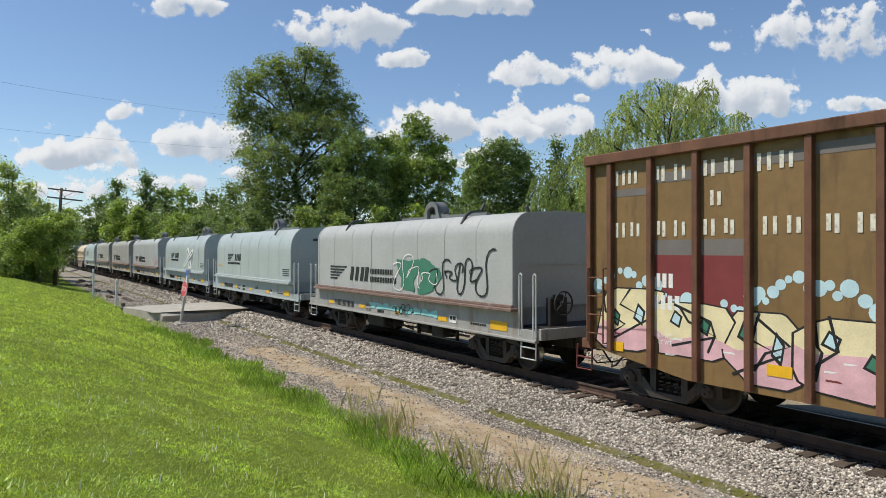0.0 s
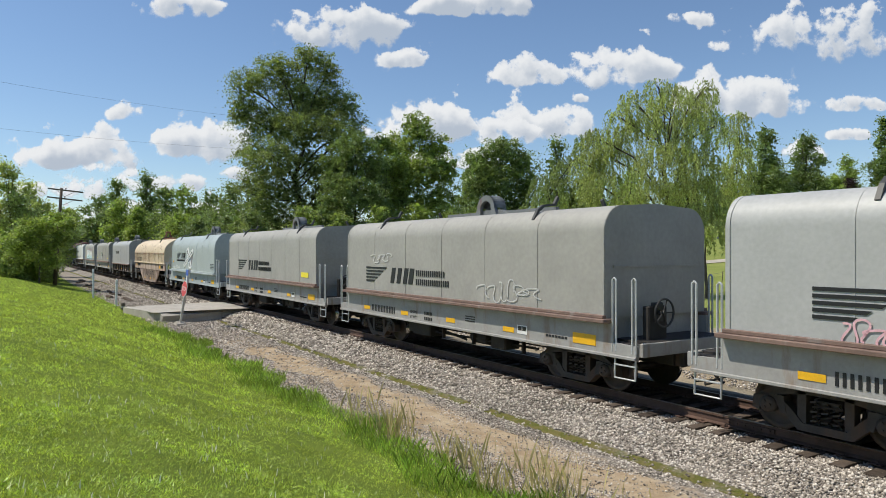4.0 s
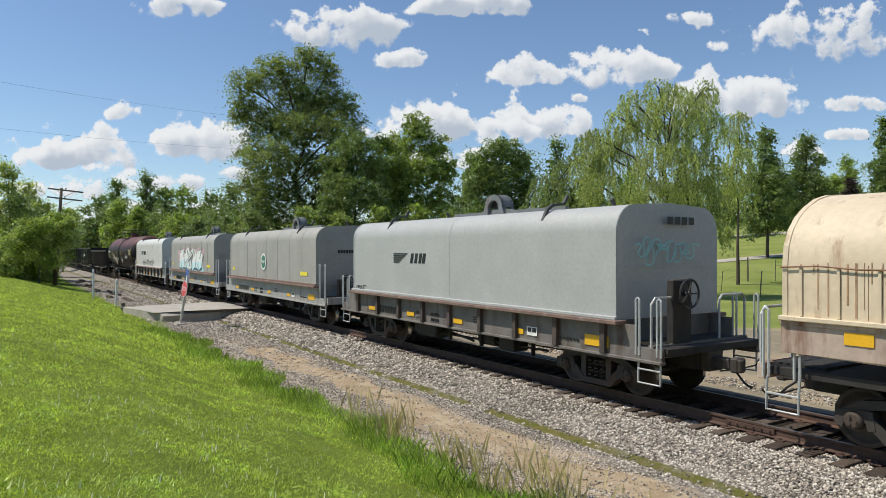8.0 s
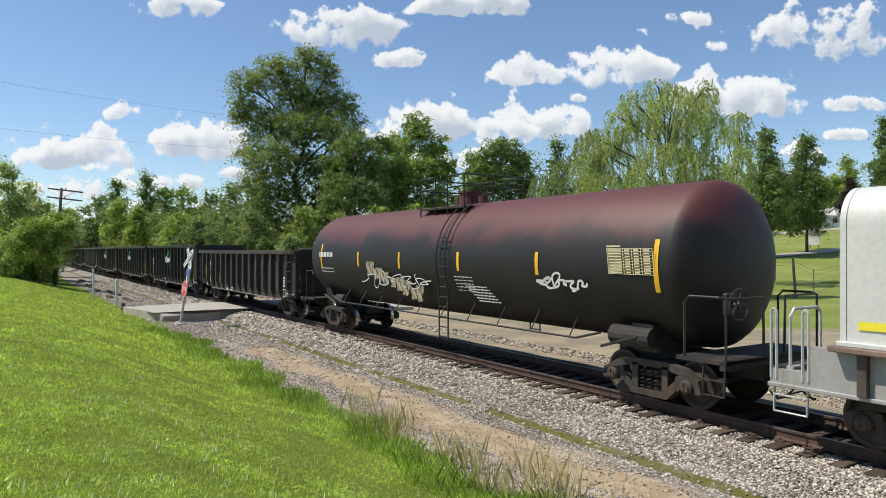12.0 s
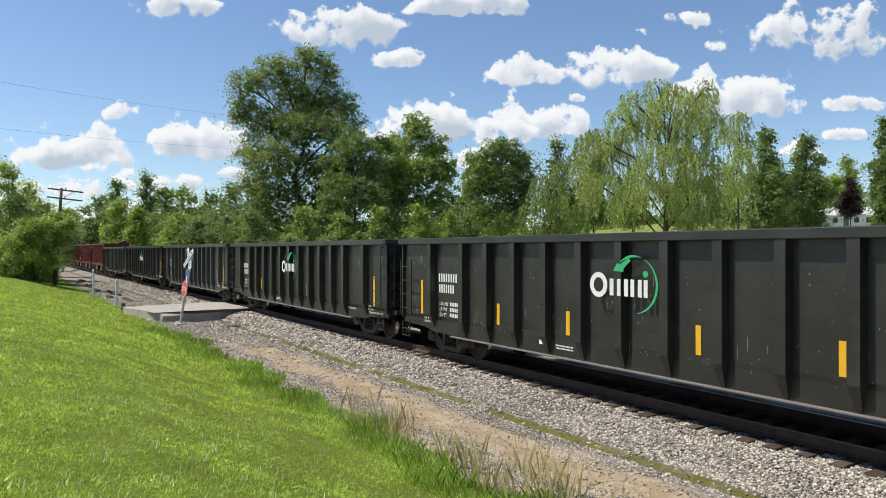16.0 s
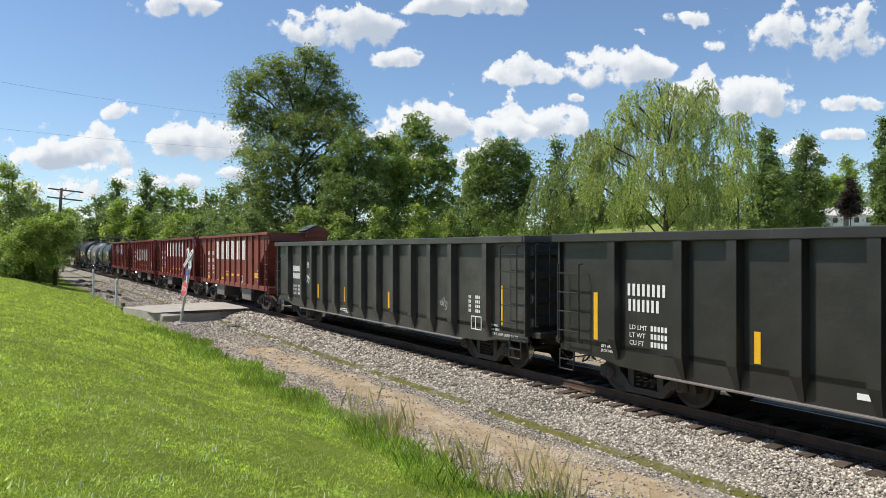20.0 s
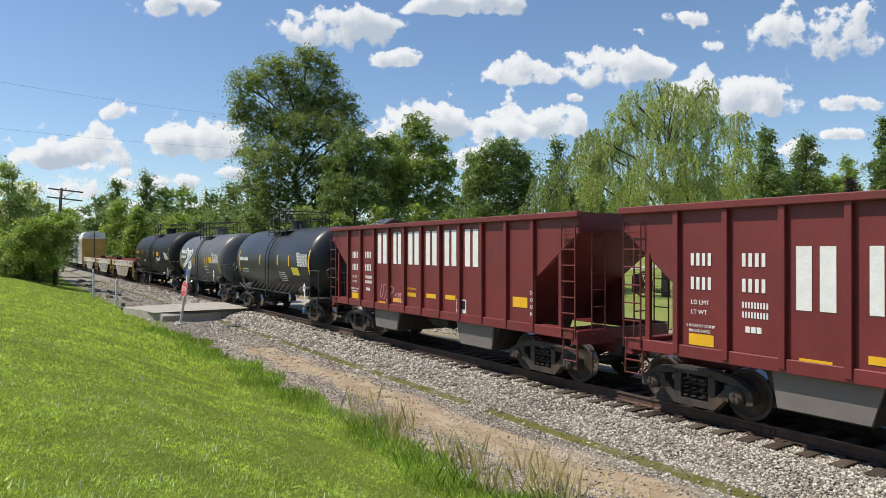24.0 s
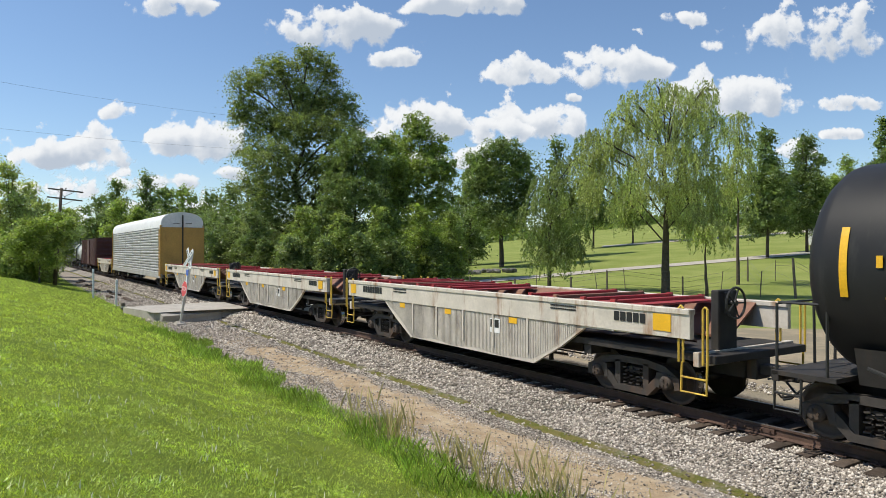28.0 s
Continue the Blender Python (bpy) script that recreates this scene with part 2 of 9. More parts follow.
# the place
M["rail_side"] = material("rusty_rail", (0.095, 0.055, 0.040), 0.8, 0.1, 0.25, 4, 0.002, 60, (0.08, 0.05, 0.04), 0.35)
M["rail_top"] = material("worn_rail_head", (0.22, 0.18, 0.16), 0.42, 0.7, 0.15, 4)
M["tie"] = material("weathered_tie_wood", (0.085, 0.066, 0.053), 0.9, 0, 0.35, 6, 0.01, 35, (0.12, 0.10, 0.085), 0.4, spec=0.1, rnd=0.35)
M["concrete"] = material("crossing_concrete", (0.40, 0.37, 0.32), 0.85, 0, 0.12, 1.5, 0.006, 40, (0.27, 0.245, 0.21), 0.35)
M["post_white"] = material("white_post_paint", (0.75, 0.75, 0.73), 0.5, 0, 0.05, 4)
M["sign_red"] = material("stop_red_sheeting", (0.62, 0.03, 0.04), 0.35, 0, 0.05, 4)
M["sign_blue"] = material("blue_plate", (0.04, 0.10, 0.42), 0.4, 0, 0.05, 4)
M["wood_post"] = material("weathered_fence_wood", (0.14, 0.115, 0.09), 0.9, 0, 0.25, 6, 0.006, 30)
M["pole"] = material("utility_pole_wood", (0.10, 0.075, 0.055), 0.9, 0, 0.25, 4, 0.006, 25)
M["wire"] = material("wire_metal", (0.08, 0.08, 0.085), 0.5, 0.5)
M["bark"] = material("tree_bark", (0.085, 0.068, 0.052), 0.95, 0, 0.3, 4, 0.03, 18)
M["stone"] = material("field_stone", (0.17, 0.16, 0.15), 0.85, 0, 0.25, 3, 0.02, 14, rnd=0.3)
M["drive"] = material("pale_drive_gravel", (0.42, 0.38, 0.32), 0.95, 0, 0.12, 0.7, 0.02, 20)
M["house_wall"] = material("white_siding", (0.72, 0.72, 0.70), 0.6, 0, 0.04, 2)
M["house_roof"] = material("pale_shingle_roof", (0.58, 0.57, 0.55), 0.85, 0, 0.12, 3, 0.01, 20)
M["glass"] = material("dark_window_glass", (0.02, 0.025, 0.03), 0.06)
L_TALL = leaf_material("cottonwood_leaf", (0.240, 0.295, 0.118), 0.42)
L_DARK = leaf_material("maple_leaf", (0.200, 0.268, 0.100), 0.36)
L_MID = leaf_material("mixed_leaf", (0.275, 0.350, 0.108), 0.40)
L_LIGHT = leaf_material("light_leaf", (0.285, 0.365, 0.095), 0.42)
L_WILLOW = leaf_material("willow_leaf", (0.40, 0.45, 0.180), 0.45)
L_BROOM = leaf_material("willow_shade_leaf", (0.25, 0.31, 0.115), 0.40)
L_PALE = leaf_material("pale_thicket_leaf", (0.40, 0.46, 0.19), 0.42)
L_PURPLE = leaf_material("plum_leaf", (0.045, 0.025, 0.028), 0.25)
GRASS = leaf_material("grass_blade", (0.56, 0.66, 0.125), 0.40, 0.60, 1.3, 0.40)
GRASS_DEEP = leaf_material("deep_grass_blade", (0.27, 0.39, 0.075), 0.36, 0.55, 1.3, 0.35)
CLOVER = leaf_material("clover_leaf", (0.34, 0.46, 0.075), 0.30, 0.4)
PETAL = leaf_material("white_petal", (0.80, 0.80, 0.74), 0.2, 0.1)
STRAW = leaf_material("dry_grass_stem", (0.56, 0.48, 0.27), 0.3, 0.3)


# ---- mesh helpers ----
def part(name, bm, mat, parent=None, label=""):
    me = bpy.data.meshes.new(name)
    bm.normal_update()
    bm.to_mesh(me)
    bm.free()
    me.materials.append(mat)
    ob = new(name, me)
    if parent:
        ob.parent = parent
    if label:
        ob["label"] = label
    return ob


def share(name, me, parent, m, label=""):
    """Another part on a mesh that exists already."""
    ob = new(name, me)
    ob.parent = parent
    ob.matrix_basis = m
    if label:
        ob["label"] = label
    return ob


def box(bm, x0, x1, y0, y1, z0, z1, bevel=0.0):
    r = bmesh.ops.create_cube(bm, size=1.0, matrix=Matrix.Translation(((x0 + x1) / 2, (y0 + y1) / 2, (z0 + z1) / 2)) @ Matrix.Diagonal((abs(x1 - x0), abs(y1 - y0), abs(z1 - z0), 1)))
    if bevel:
        es = list({e for v in r["verts"] for e in v.link_edges})
        bmesh.ops.bevel(bm, geom=es, offset=bevel, segments=1, affect="EDGES")
    return bm


def B():
    return bmesh.new()


def rod(bm, a, b, r, n=8, r2=None):
    a, b = Vector(a), Vector(b)
    d = b - a
    m = Matrix.Translation((a + b) / 2) @ d.to_track_quat("Z", "Y").to_matrix().to_4x4()
    bmesh.ops.create_cone(bm, cap_ends=True, segments=n, radius1=r, radius2=r if r2 is None else r2, depth=d.length, matrix=m)
    return bm


def pipe(bm, pts, r, n=6):
    """One bent tube through the points."""
    P = [Vector(p) for p in pts]
    up = None
    rings = []
    for i, p in enumerate(P):
        d = (P[min(i + 1, len(P) - 1)] - P[max(i - 1, 0)]).normalized()
        if up is None:
            up = d.orthogonal().normalized()
        up = (up - d * up.dot(d)).normalized()
        sd = d.cross(up)
        rings.append([bm.verts.new(p + (up * math.cos(2 * math.pi * k / n) + sd * math.sin(2 * math.pi * k / n)) * r) for k in range(n)])
    for a, b in zip(rings, rings[1:]):
        for k in range(n):
            bm.faces.new([a[k], a[(k + 1) % n], b[(k + 1) % n], b[k]])
    bm.faces.new(rings[0][::-1])
    bm.faces.new(rings[-1])
    return bm


def prism(bm, prof, x0, x1, axis="x"):
    """A profile (list of pairs) drawn out along x (pairs are y, z), y (pairs are x, z) or z (pairs are x, y)."""
    if axis == "x":
        a = [bm.verts.new((x0, p, q)) for p, q in prof]
        b = [bm.verts.new((x1, p, q)) for p, q in prof]
    elif axis == "z":
        a = [bm.verts.new((p, q, x0)) for p, q in prof]
        b = [bm.verts.new((p, q, x1)) for p, q in prof]
    else:
        a = [bm.verts.new((p, x0, q)) for p, q in prof]
        b = [bm.verts.new((p, x1, q)) for p, q in prof]
    n = len(prof)
    fs = [bm.faces.new([a[i], a[(i + 1) % n], b[(i + 1) % n], b[i]]) for i in range(n)]
    fs += [bm.faces.new(a), bm.faces.new(b)]
    bmesh.ops.recalc_face_normals(bm, faces=fs)
    return bm


def lathe(bm, rows, n=32, axis="x", smooth=True):
    """Rows of (along, radius) turned round an axis."""
    rings = []
    for s, r in rows:
        ring = []
        for i in range(n):
            a = 2 * math.pi * i / n
            c, d = r * math.cos(a), r * math.sin(a)
            ring.append(bm.verts.new((s, c, d) if axis == "x" else (c, s, d) if axis == "y" else (c, d, s)))
        rings.append(ring)
    fs = []
    for r0, r1 in zip(rings, rings[1:]):
        for i in range(n):
            fs.append(bm.faces.new([r0[i], r0[(i + 1) % n], r1[(i + 1) % n], r1[i]]))
    for ring in (rings[0], rings[-1]):
        fs.append(bm.faces.new(ring))
    bmesh.ops.recalc_face_normals(bm, faces=fs)
    if smooth:
        for f in fs[:-2]:
            f.smooth = True
    return bm


def thing(name, label, category, group="", at=None, kind=""):
    ob = new(name)
    ob.empty_display_size = 0.3
    if at is not None:
        ob.matrix_basis = at
    return tagged(ob, label, category, group, kind)


def raw(name, verts, faces, mat, smooth=False):
    """One mesh from arrays of places and of quads or triangles."""
    me = bpy.data.meshes.new(name)
    verts, faces = np.asarray(verts, np.float32), np.asarray(faces, np.int32)
    k = faces.shape[1]
    me.vertices.add(len(verts))
    me.vertices.foreach_set("co", verts.ravel())
    me.loops.add(faces.size)
    me.loops.foreach_set("vertex_index", faces.ravel())
    me.polygons.add(len(faces))
    me.polygons.foreach_set("loop_start", np.arange(0, faces.size, k, dtype=np.int32))
    if smooth:
        me.polygons.foreach_set("use_smooth", np.ones(len(faces), bool))
    me.update(calc_edges=True)
    me.materials.append(mat)
    return new(name, me)


TEXTS = {}


def words(text, size, mat, parent, m, name="lettering", width=None):
    """Readable writing as a thin mesh; m places its lower left corner, x along the line, z out of the surface."""
    key = (text, mat.name)
    if key not in TEXTS:
        cu = bpy.data.curves.new("lettering", "FONT")
        cu.body, cu.size, cu.extrude, cu.resolution_u = text, 1.0, 0.002, 2
        tmp = bpy.data.objects.new("lettering", cu)
        scene.collection.objects.link(tmp)
        bpy.context.view_layer.update()
        me = bpy.data.meshes.new_from_object(tmp.evaluated_get(bpy.context.evaluated_depsgraph_get()))
        bpy.data.objects.remove(tmp)
        me.materials.clear()
        me.materials.append(mat)
        TEXTS[key] = me
    me = TEXTS[key]
    w = max((v.co.x for v in me.vertices), default=1.0)
    sx = size if width is None else width / max(w, 0.01)
    return share(name, me, parent, m @ Matrix.Diagonal((sx, size, 1, 1)))


# ---- rolling stock: pieces that all cars share ----
SIDE = Matrix(((1, 0, 0, 0), (0, 0, -1, 0), (0, 1, 0, 0), (0, 0, 0, 1)))
FRONT = Matrix(((0, 0, 1, 0), (1, 0, 0, 0), (0, 1, 0, 0), (0, 0, 0, 1)))


def side_at(x, z, y):
    return Matrix.Translation((x, y, z)) @ SIDE


def front_at(x, y, z):
    return Matrix.Translation((x, y, z)) @ FRONT


def template(bm, mats, name):
    me = bpy.data.meshes.new(name)
    bm.normal_update()
    bm.to_mesh(me)
    bm.free()
    for m in mats:
        me.materials.append(m)
    return me


def side_frame_mesh():
    bm = B()
    y0, y1 = -0.09, 0.09
    prism(bm, [(-1.16, 0.56), (-0.80, 0.76), (-0.36, 0.83), (0.36, 0.83), (0.80, 0.76), (1.16, 0.56), (1.10, 0.46), (0.78, 0.62), (0.34, 0.70), (-0.34, 0.70), (-0.78, 0.62), (-1.10, 0.46)], y0, y1, "y")
    prism(bm, [(-0.74, 0.50), (-0.66, 0.36), (-0.42, 0.13), (0.42, 0.13), (0.66, 0.36), (0.74, 0.50), (0.62, 0.52), (0.52, 0.44), (0.34, 0.25), (-0.34, 0.25), (-0.52, 0.44), (-0.62, 0.52)], y0 - 0.02, y1, "y")
    for s in (-1, 1):
        box(bm, s * 0.36 - 0.07, s * 0.36 + 0.07, y0, y1, 0.22, 0.74)
        prism(bm, [(s * 0.76, 0.63), (s * 1.16, 0.57), (s * 1.18, 0.36), (s * 1.06, 0.33), (s * 1.04, 0.46), (s * 0.74, 0.46), (s * 0.70, 0.33), (s * 0.60, 0.36), (s * 0.64, 0.62)], y0 - 0.03, y1, "y")
    return template(bm, [M["truck"]], "side_frame")


def wheelset_mesh():
    bm = B()
    R = 0.457
    for s in (-1, 1):
        o = s * 0.80
        rows = [(o, 0.11), (o - s * 0.03, 0.16), (o - s * 0.06, 0.30), (o - s * 0.015, 0.375), (o, 0.39), (o, R - 0.012), (o - s * 0.01, R), (o - s * 0.11, R + 0.002), (o - s * 0.125, R + 0.028), (o - s * 0.145, R + 0.025), (o - s * 0.145, 0.38), (o - s * 0.10, 0.30), (o - s * 0.13, 0.15), (o - s * 0.15, 0.1)]
        lathe(bm, rows, 18, "y", True)
    rod(bm, (0, -1.0, 0), (0, 1.0, 0), 0.085, 12)
    for f in bm.faces:
        c = f.calc_center_median()
        if math.hypot(c.x, c.z) > R - 0.009:
            f.material_index = 1
    return template(bm, [M["wheel"], M["tread"]], "wheelset")


def spring_mesh():
    bm = B()
    pts = [(0.065 * math.cos(a * 0.9), 0.065 * math.sin(a * 0.9), 0.26 + a * 0.0105) for a in range(0, 35, 2)]
    pipe(bm, pts, 0.018, 3)
    return template(bm, [M["truck"]], "spring")


def bearing_mesh(mat):
    bm = B()
    lathe(bm, [(-0.09, 0.09), (-0.07, 0.135), (0.09, 0.135), (0.1, 0.1)], 16, "y", True)
    for i in range(3):
        a = i * 2.094
        rod(bm, (0.06 * math.cos(a), -0.115, 0.06 * math.sin(a)), (0.06 * math.cos(a), -0.08, 0.06 * math.sin(a)), 0.022, 6)
    return template(bm, [mat], "bearing_cap")


def bolster_mesh():
    bm = B()
    prism(bm, [(-0.98, 0.62), (-0.98, 0.50), (-0.5, 0.40), (0.5, 0.40), (0.98, 0.50), (0.98, 0.62), (0.4, 0.74), (-0.4, 0.74)], -0.19, 0.19)
    lathe(bm, [(0.70, 0.2), (0.80, 0.2)], 16, "z")
    for s in (-1, 1):
        box(bm, s * 0.40 - 0.04, s * 0.40 + 0.04, -0.75, 0.75, 0.30, 0.42)
        for k in (-1, 1):
            box(bm, s * 0.43 - 0.03, s * 0.43 + 0.03, k * 0.73 - 0.07, k * 0.73 + 0.07, 0.24, 0.56)
    return template(bm, [M["truck"]], "truck")


TRUCK = dict(side=side_frame_mesh(), wheels=wheelset_mesh(), spring=spring_mesh(), cap=bearing_mesh(M["truck"]), cap_blue=bearing_mesh(M["blue_cap"]), bolster=bolster_mesh())
WHEELSETS = []


def add_truck(car, x, cap="cap"):
    t = share("truck", TRUCK["bolster"], car, pose(x, 0, 0))
    for s in (-1, 1):
        share("side_frame", TRUCK["side"], t, pose(0, s * 1.0, 0, 0, 0, 0 if s < 0 else 180))
        for k in (-0.17, 0.0, 0.17):
            share("spring", TRUCK["spring"], t, pose(k, s * 1.04, 0))
        for k in (-1, 1):
            share("bearing_cap", TRUCK[cap if k < 0 else "cap"], t, pose(k * 0.89, s * 1.10, 0.457, 0, 0, 0 if s < 0 else 180))
    for k in (-1, 1):
        w = share("wheelset", TRUCK["wheels"], t, Matrix.Identity(4))
        w.matrix_parent_inverse = pose(k * 0.89, 0, 0.457)
        WHEELSETS.append(w)
    return t


def coupler_block():
    bm = B()
    box(bm, -0.85, -0.14, -0.11, 0.11, 0.70, 0.90, 0.02)
    box(bm, -0.16, 0.02, -0.17, 0.10, 0.66, 0.94, 0.03)
    box(bm, 0.00, 0.09, -0.17, -0.05, 0.68, 0.92, 0.02)
    box(bm, -0.95, -0.55, -0.22, 0.22, 0.62, 1.02, 0.02)
    return template(bm, [M["truck"]], "coupler")


def hose_mesh():
    bm = B()
    pipe(bm, [(-0.45, 0.25, 0.72), (-0.30, 0.27, 0.60), (-0.12, 0.26, 0.42), (0.04, 0.22, 0.36), (0.12, 0.12, 0.40)], 0.022, 6)
    pipe(bm, [(-0.5, 0.05, 0.62), (-0.52, 0.75, 0.60), (-0.52, 1.25, 0.62), (-0.52, 1.38, 0.74)], 0.016, 6)
    return template(bm, [M["hose"]], "air_hose")


COUPLER, HOSE = coupler_block(), hose_mesh()


def add_ends(car, half):
    """Coupler, hose and uncoupling lever at both ends."""
    for s in (1, -1):
        m = pose(s * half, 0, 0, 0, 0, 0 if s > 0 else 180)
        share("coupler", COUPLER, car, m)
        share("air_hose", HOSE, car, m)


def brake_wheel(car, x, y, z, mat, r=0.28):
    bm = B()
    n = 20
    for i in range(n):
        a, b = 2 * math.pi * i / n, 2 * math.pi * (i + 1) / n
        rod(bm, (x, y + r * math.cos(a), z + r * math.sin(a)), (x, y + r * math.cos(b), z + r * math.sin(b)), 0.022, 6)
    for i in range(5):
        a = 2 * math.pi * i / 5
        rod(bm, (x - 0.03, y, z), (x, y + r * math.cos(a), z + r * math.sin(a)), 0.016, 6)
    rod(bm, (x - 0.14, y, z), (x + 0.02, y, z), 0.05, 10)
    box(bm, x - 0.24, x - 0.13, y - 0.14, y + 0.14, z - 0.2, z + 0.2, 0.02)
    part("brake_wheel", bm, mat, car)


def marks(car, mat, x, z, y, n, w, h, gap=0.22, name="marking", m=None):
    """A line of n plain bars, w by h in all; it lies on the near side unless a pose is given."""
    bm = B()
    c = w / n
    for i in range(n):
        box(bm, i * c, i * c + c * (1 - gap), 0, h, -0.002, 0.006)
    ob = part(name, bm, mat, car)
    ob.matrix_basis = m if m else side_at(x, z, y)
    return ob


def plate(car, mat, x0, x1, z0, z1, y, name="reflective_strip", d=0.006):
    bm = B()
    box(bm, x0, x1, y - d, y + 0.002, z0, z1)
    return part(name, bm, mat, car)


def fan(bm, pts):
    return bm.faces.new([bm.verts.new(p) for p in pts])


def ribbon(bm, pts, w, lift=0.008):
    """A brush stroke on the plane z = lift."""
    left, right = [], []
    for i, p in enumerate(pts):
        a, b = pts[max(i - 1, 0)], pts[min(i + 1, len(pts) - 1)]
        dx, dy = b[0] - a[0], b[1] - a[1]
        d = math.hypot(dx, dy) or 1.0
        left.append(bm.verts.new((p[0] - dy / d * w / 2, p[1] + dx / d * w / 2, lift)))
        right.append(bm.verts.new((p[0] + dy / d * w / 2, p[1] - dx / d * w / 2, lift)))
    for i in range(len(pts) - 1):
        bm.faces.new([right[i], right[i + 1], left[i + 1], left[i]])


def scribble(car, mat, x, z, y, w, h, n, seed, width=0.035, name="graffiti", m=None, loops=2, lift=0.008):
    """Sprayed strokes: a scrawl of n overlapping loops."""
    rng = random.Random(seed)
    c = w / n
    for i in range(n):
        bm = B()
        turns, amp, mid = rng.uniform(0.8, 1.7) * loops / 2, rng.uniform(0.30, 0.50), rng.uniform(0.42, 0.58)
        ph, lean, swing = rng.uniform(0, 6.28), rng.uniform(0.1, 0.4), rng.uniform(0.10, 0.32)
        pts = []
        for k in range(26):
            f = k / 25
            a = ph + 2 * math.pi * turns * f
            v = amp * math.cos(a) * (0.6 + 0.4 * math.sin(3.1 * f + ph))
            pts.append((c * (i - 0.1 + 1.25 * f) + swing * c * math.sin(2 * a) + lean * v * h, h * (mid + v)))
        ribbon(bm, pts, width, lift)
        ob = part(name, bm, mat, car)
        ob.matrix_basis = m if m else side_at(x, z, y)


def blobs(car, mat, x, z, y, w, h, n, seed, name="graffiti_fill", lift=0.004):
    """Sprayed fill: n rounded, jagged letter-like shapes side by side."""
    rng = random.Random(seed)
    c = w / n
    for i in range(n):
        bm = B()
        cx, cy = c * (i + 0.5), h * 0.5 + rng.uniform(-0.04, 0.04) * h
        pts = []
        k = 22
        for j in range(k):
            a = 2 * math.pi * j / k
            r = rng.uniform(0.80, 1.0) * (1 + 0.22 * math.sin(3 * a + i * 1.3) + 0.12 * math.sin(5 * a + i))
            ca, sa = math.cos(a), math.sin(a)
            e = 0.62
            pts.append((cx + 0.52 * c * r * abs(ca) ** e * (1 if ca > 0 else -1), cy + 0.43 * h * r * abs(sa) ** e * (1 if sa > 0 else -1), lift + i * 0.0004))
        fan(bm, pts)
        ob = part(name, bm, mat, car)
        ob.matrix_basis = side_at(x, z, y)


def letter_piece(car, x, z, y, w, h, n, seed):
    """Large sprayed angular figures: dark teal shade, black edge, white to pale blue fill."""
    rng = random.Random(seed)
    c = w / n

    def lay(mat, ring, lift, name):
        bm = B()
        fan(bm, [(p, q, lift) for p, q in ring])
        part(name, bm, M[mat], car).matrix_basis = side_at(x, z, y)

    for i in range(n):
        cx, cz = c * (i + 0.5), h * 0.5
        ring = []
        for j in range(14):
            a = 2 * math.pi * (j + 0.5) / 14
            f = (1.06, 0.86)[j % 2] * rng.uniform(0.9, 1.08)
            px = math.copysign(abs(math.cos(a)) ** 0.6, math.cos(a)) * c * 0.50 * f
            pz = math.copysign(abs(math.sin(a)) ** 0.6, math.sin(a)) * h * 0.48 * f
            ring.append((cx + px + 0.18 * pz, cz + pz))
        base = 0.008 + 0.004 * (i % 2)
        grow = [(cx + (p - cx) * 1.05, cz + (q - cz) * 1.06) for p, q in ring]
        lay("halo_pink", [(cx + (p - cx) * 1.16, cz + (q - cz) * 1.12) for p, q in ring], base - 0.0035, "graffiti_halo")
        lay("deep_teal", [(p + 0.10, q - 0.10) for p, q in grow], base, "graffiti_shade")
        lay("ink", grow, base + 0.0008, "graffiti_outline")
        lay("white", ring, base + 0.0016, "graffiti_fill")
        cut = h * (0.42 + 0.08 * math.sin(i * 2.0))
        lay("ice_blue", [(p, min(q, cut)) for p, q in ring], base + 0.0022, "graffiti_fill")
        for k in (-0.16, 0.2):
            hx, hz, r = cx + k * c + rng.uniform(-0.1, 0.1), (0.16 if k < 0 else 0.78) * h, rng.uniform(0.16, 0.24)
            lean = rng.uniform(-0.5, 0.9)
            hole = [(hx - 0.09 - lean * r, hz - r * 1.3), (hx + 0.07 - lean * r, hz - r * 1.4), (hx + 0.05 + lean * r, hz + r * 1.2), (hx - 0.05 + lean * r, hz + r * 1.1)]
            lay("ink", hole, base + 0.0028, "graffiti_counter")
            lay("deep_teal", [(hx + (p - hx) * 0.6, hz + (q - hz) * 0.6) for p, q in hole], base + 0.0034, "graffiti_counter")
        r = 0.09
        px, pz = cx - 0.1 * c, h * 0.84
        lay("pale_blue", [(px + r * math.cos(a), pz + r * math.sin(a)) for a in np.linspace(0, 5.8, 12)], base + 0.0030, "graffiti_bubble")


def ladder(car, mat, x, y, z0, z1, w=0.42, n=5, name="ladder", turn=False):
    bm = B()
    def P(a, b, z):
        return (x + a, y + b, z) if not turn else (x + b, y + a, z)
    for s in (-1, 1):
        pipe(bm, [P(s * w / 2, 0.10, z1), P(s * w / 2, 0, z1), P(s * w / 2, 0, z0), P(s * w / 2, 0.10, z0)], 0.018, 6)
    for i in range(n):
        z = z0 + (z1 - z0) * (i + 0.5) / n
        rod(bm, P(-w / 2, 0, z), P(w / 2, 0, z), 0.014, 6)
    return part(name, bm, mat, car)


def step(car, mat, x, y, z, w=0.45, h=0.48, name="sill_step"):
    bm = B()
    pipe(bm, [(x - w / 2, y + 0.02, z), (x - w / 2, y, z - h), (x + w / 2, y, z - h), (x + w / 2, y + 0.02, z)], 0.022, 6)
    rod(bm, (x - w / 2, y, z - h * 0.5), (x + w / 2, y, z - h * 0.5), 0.018, 6)
    return part(name, bm, mat, car)


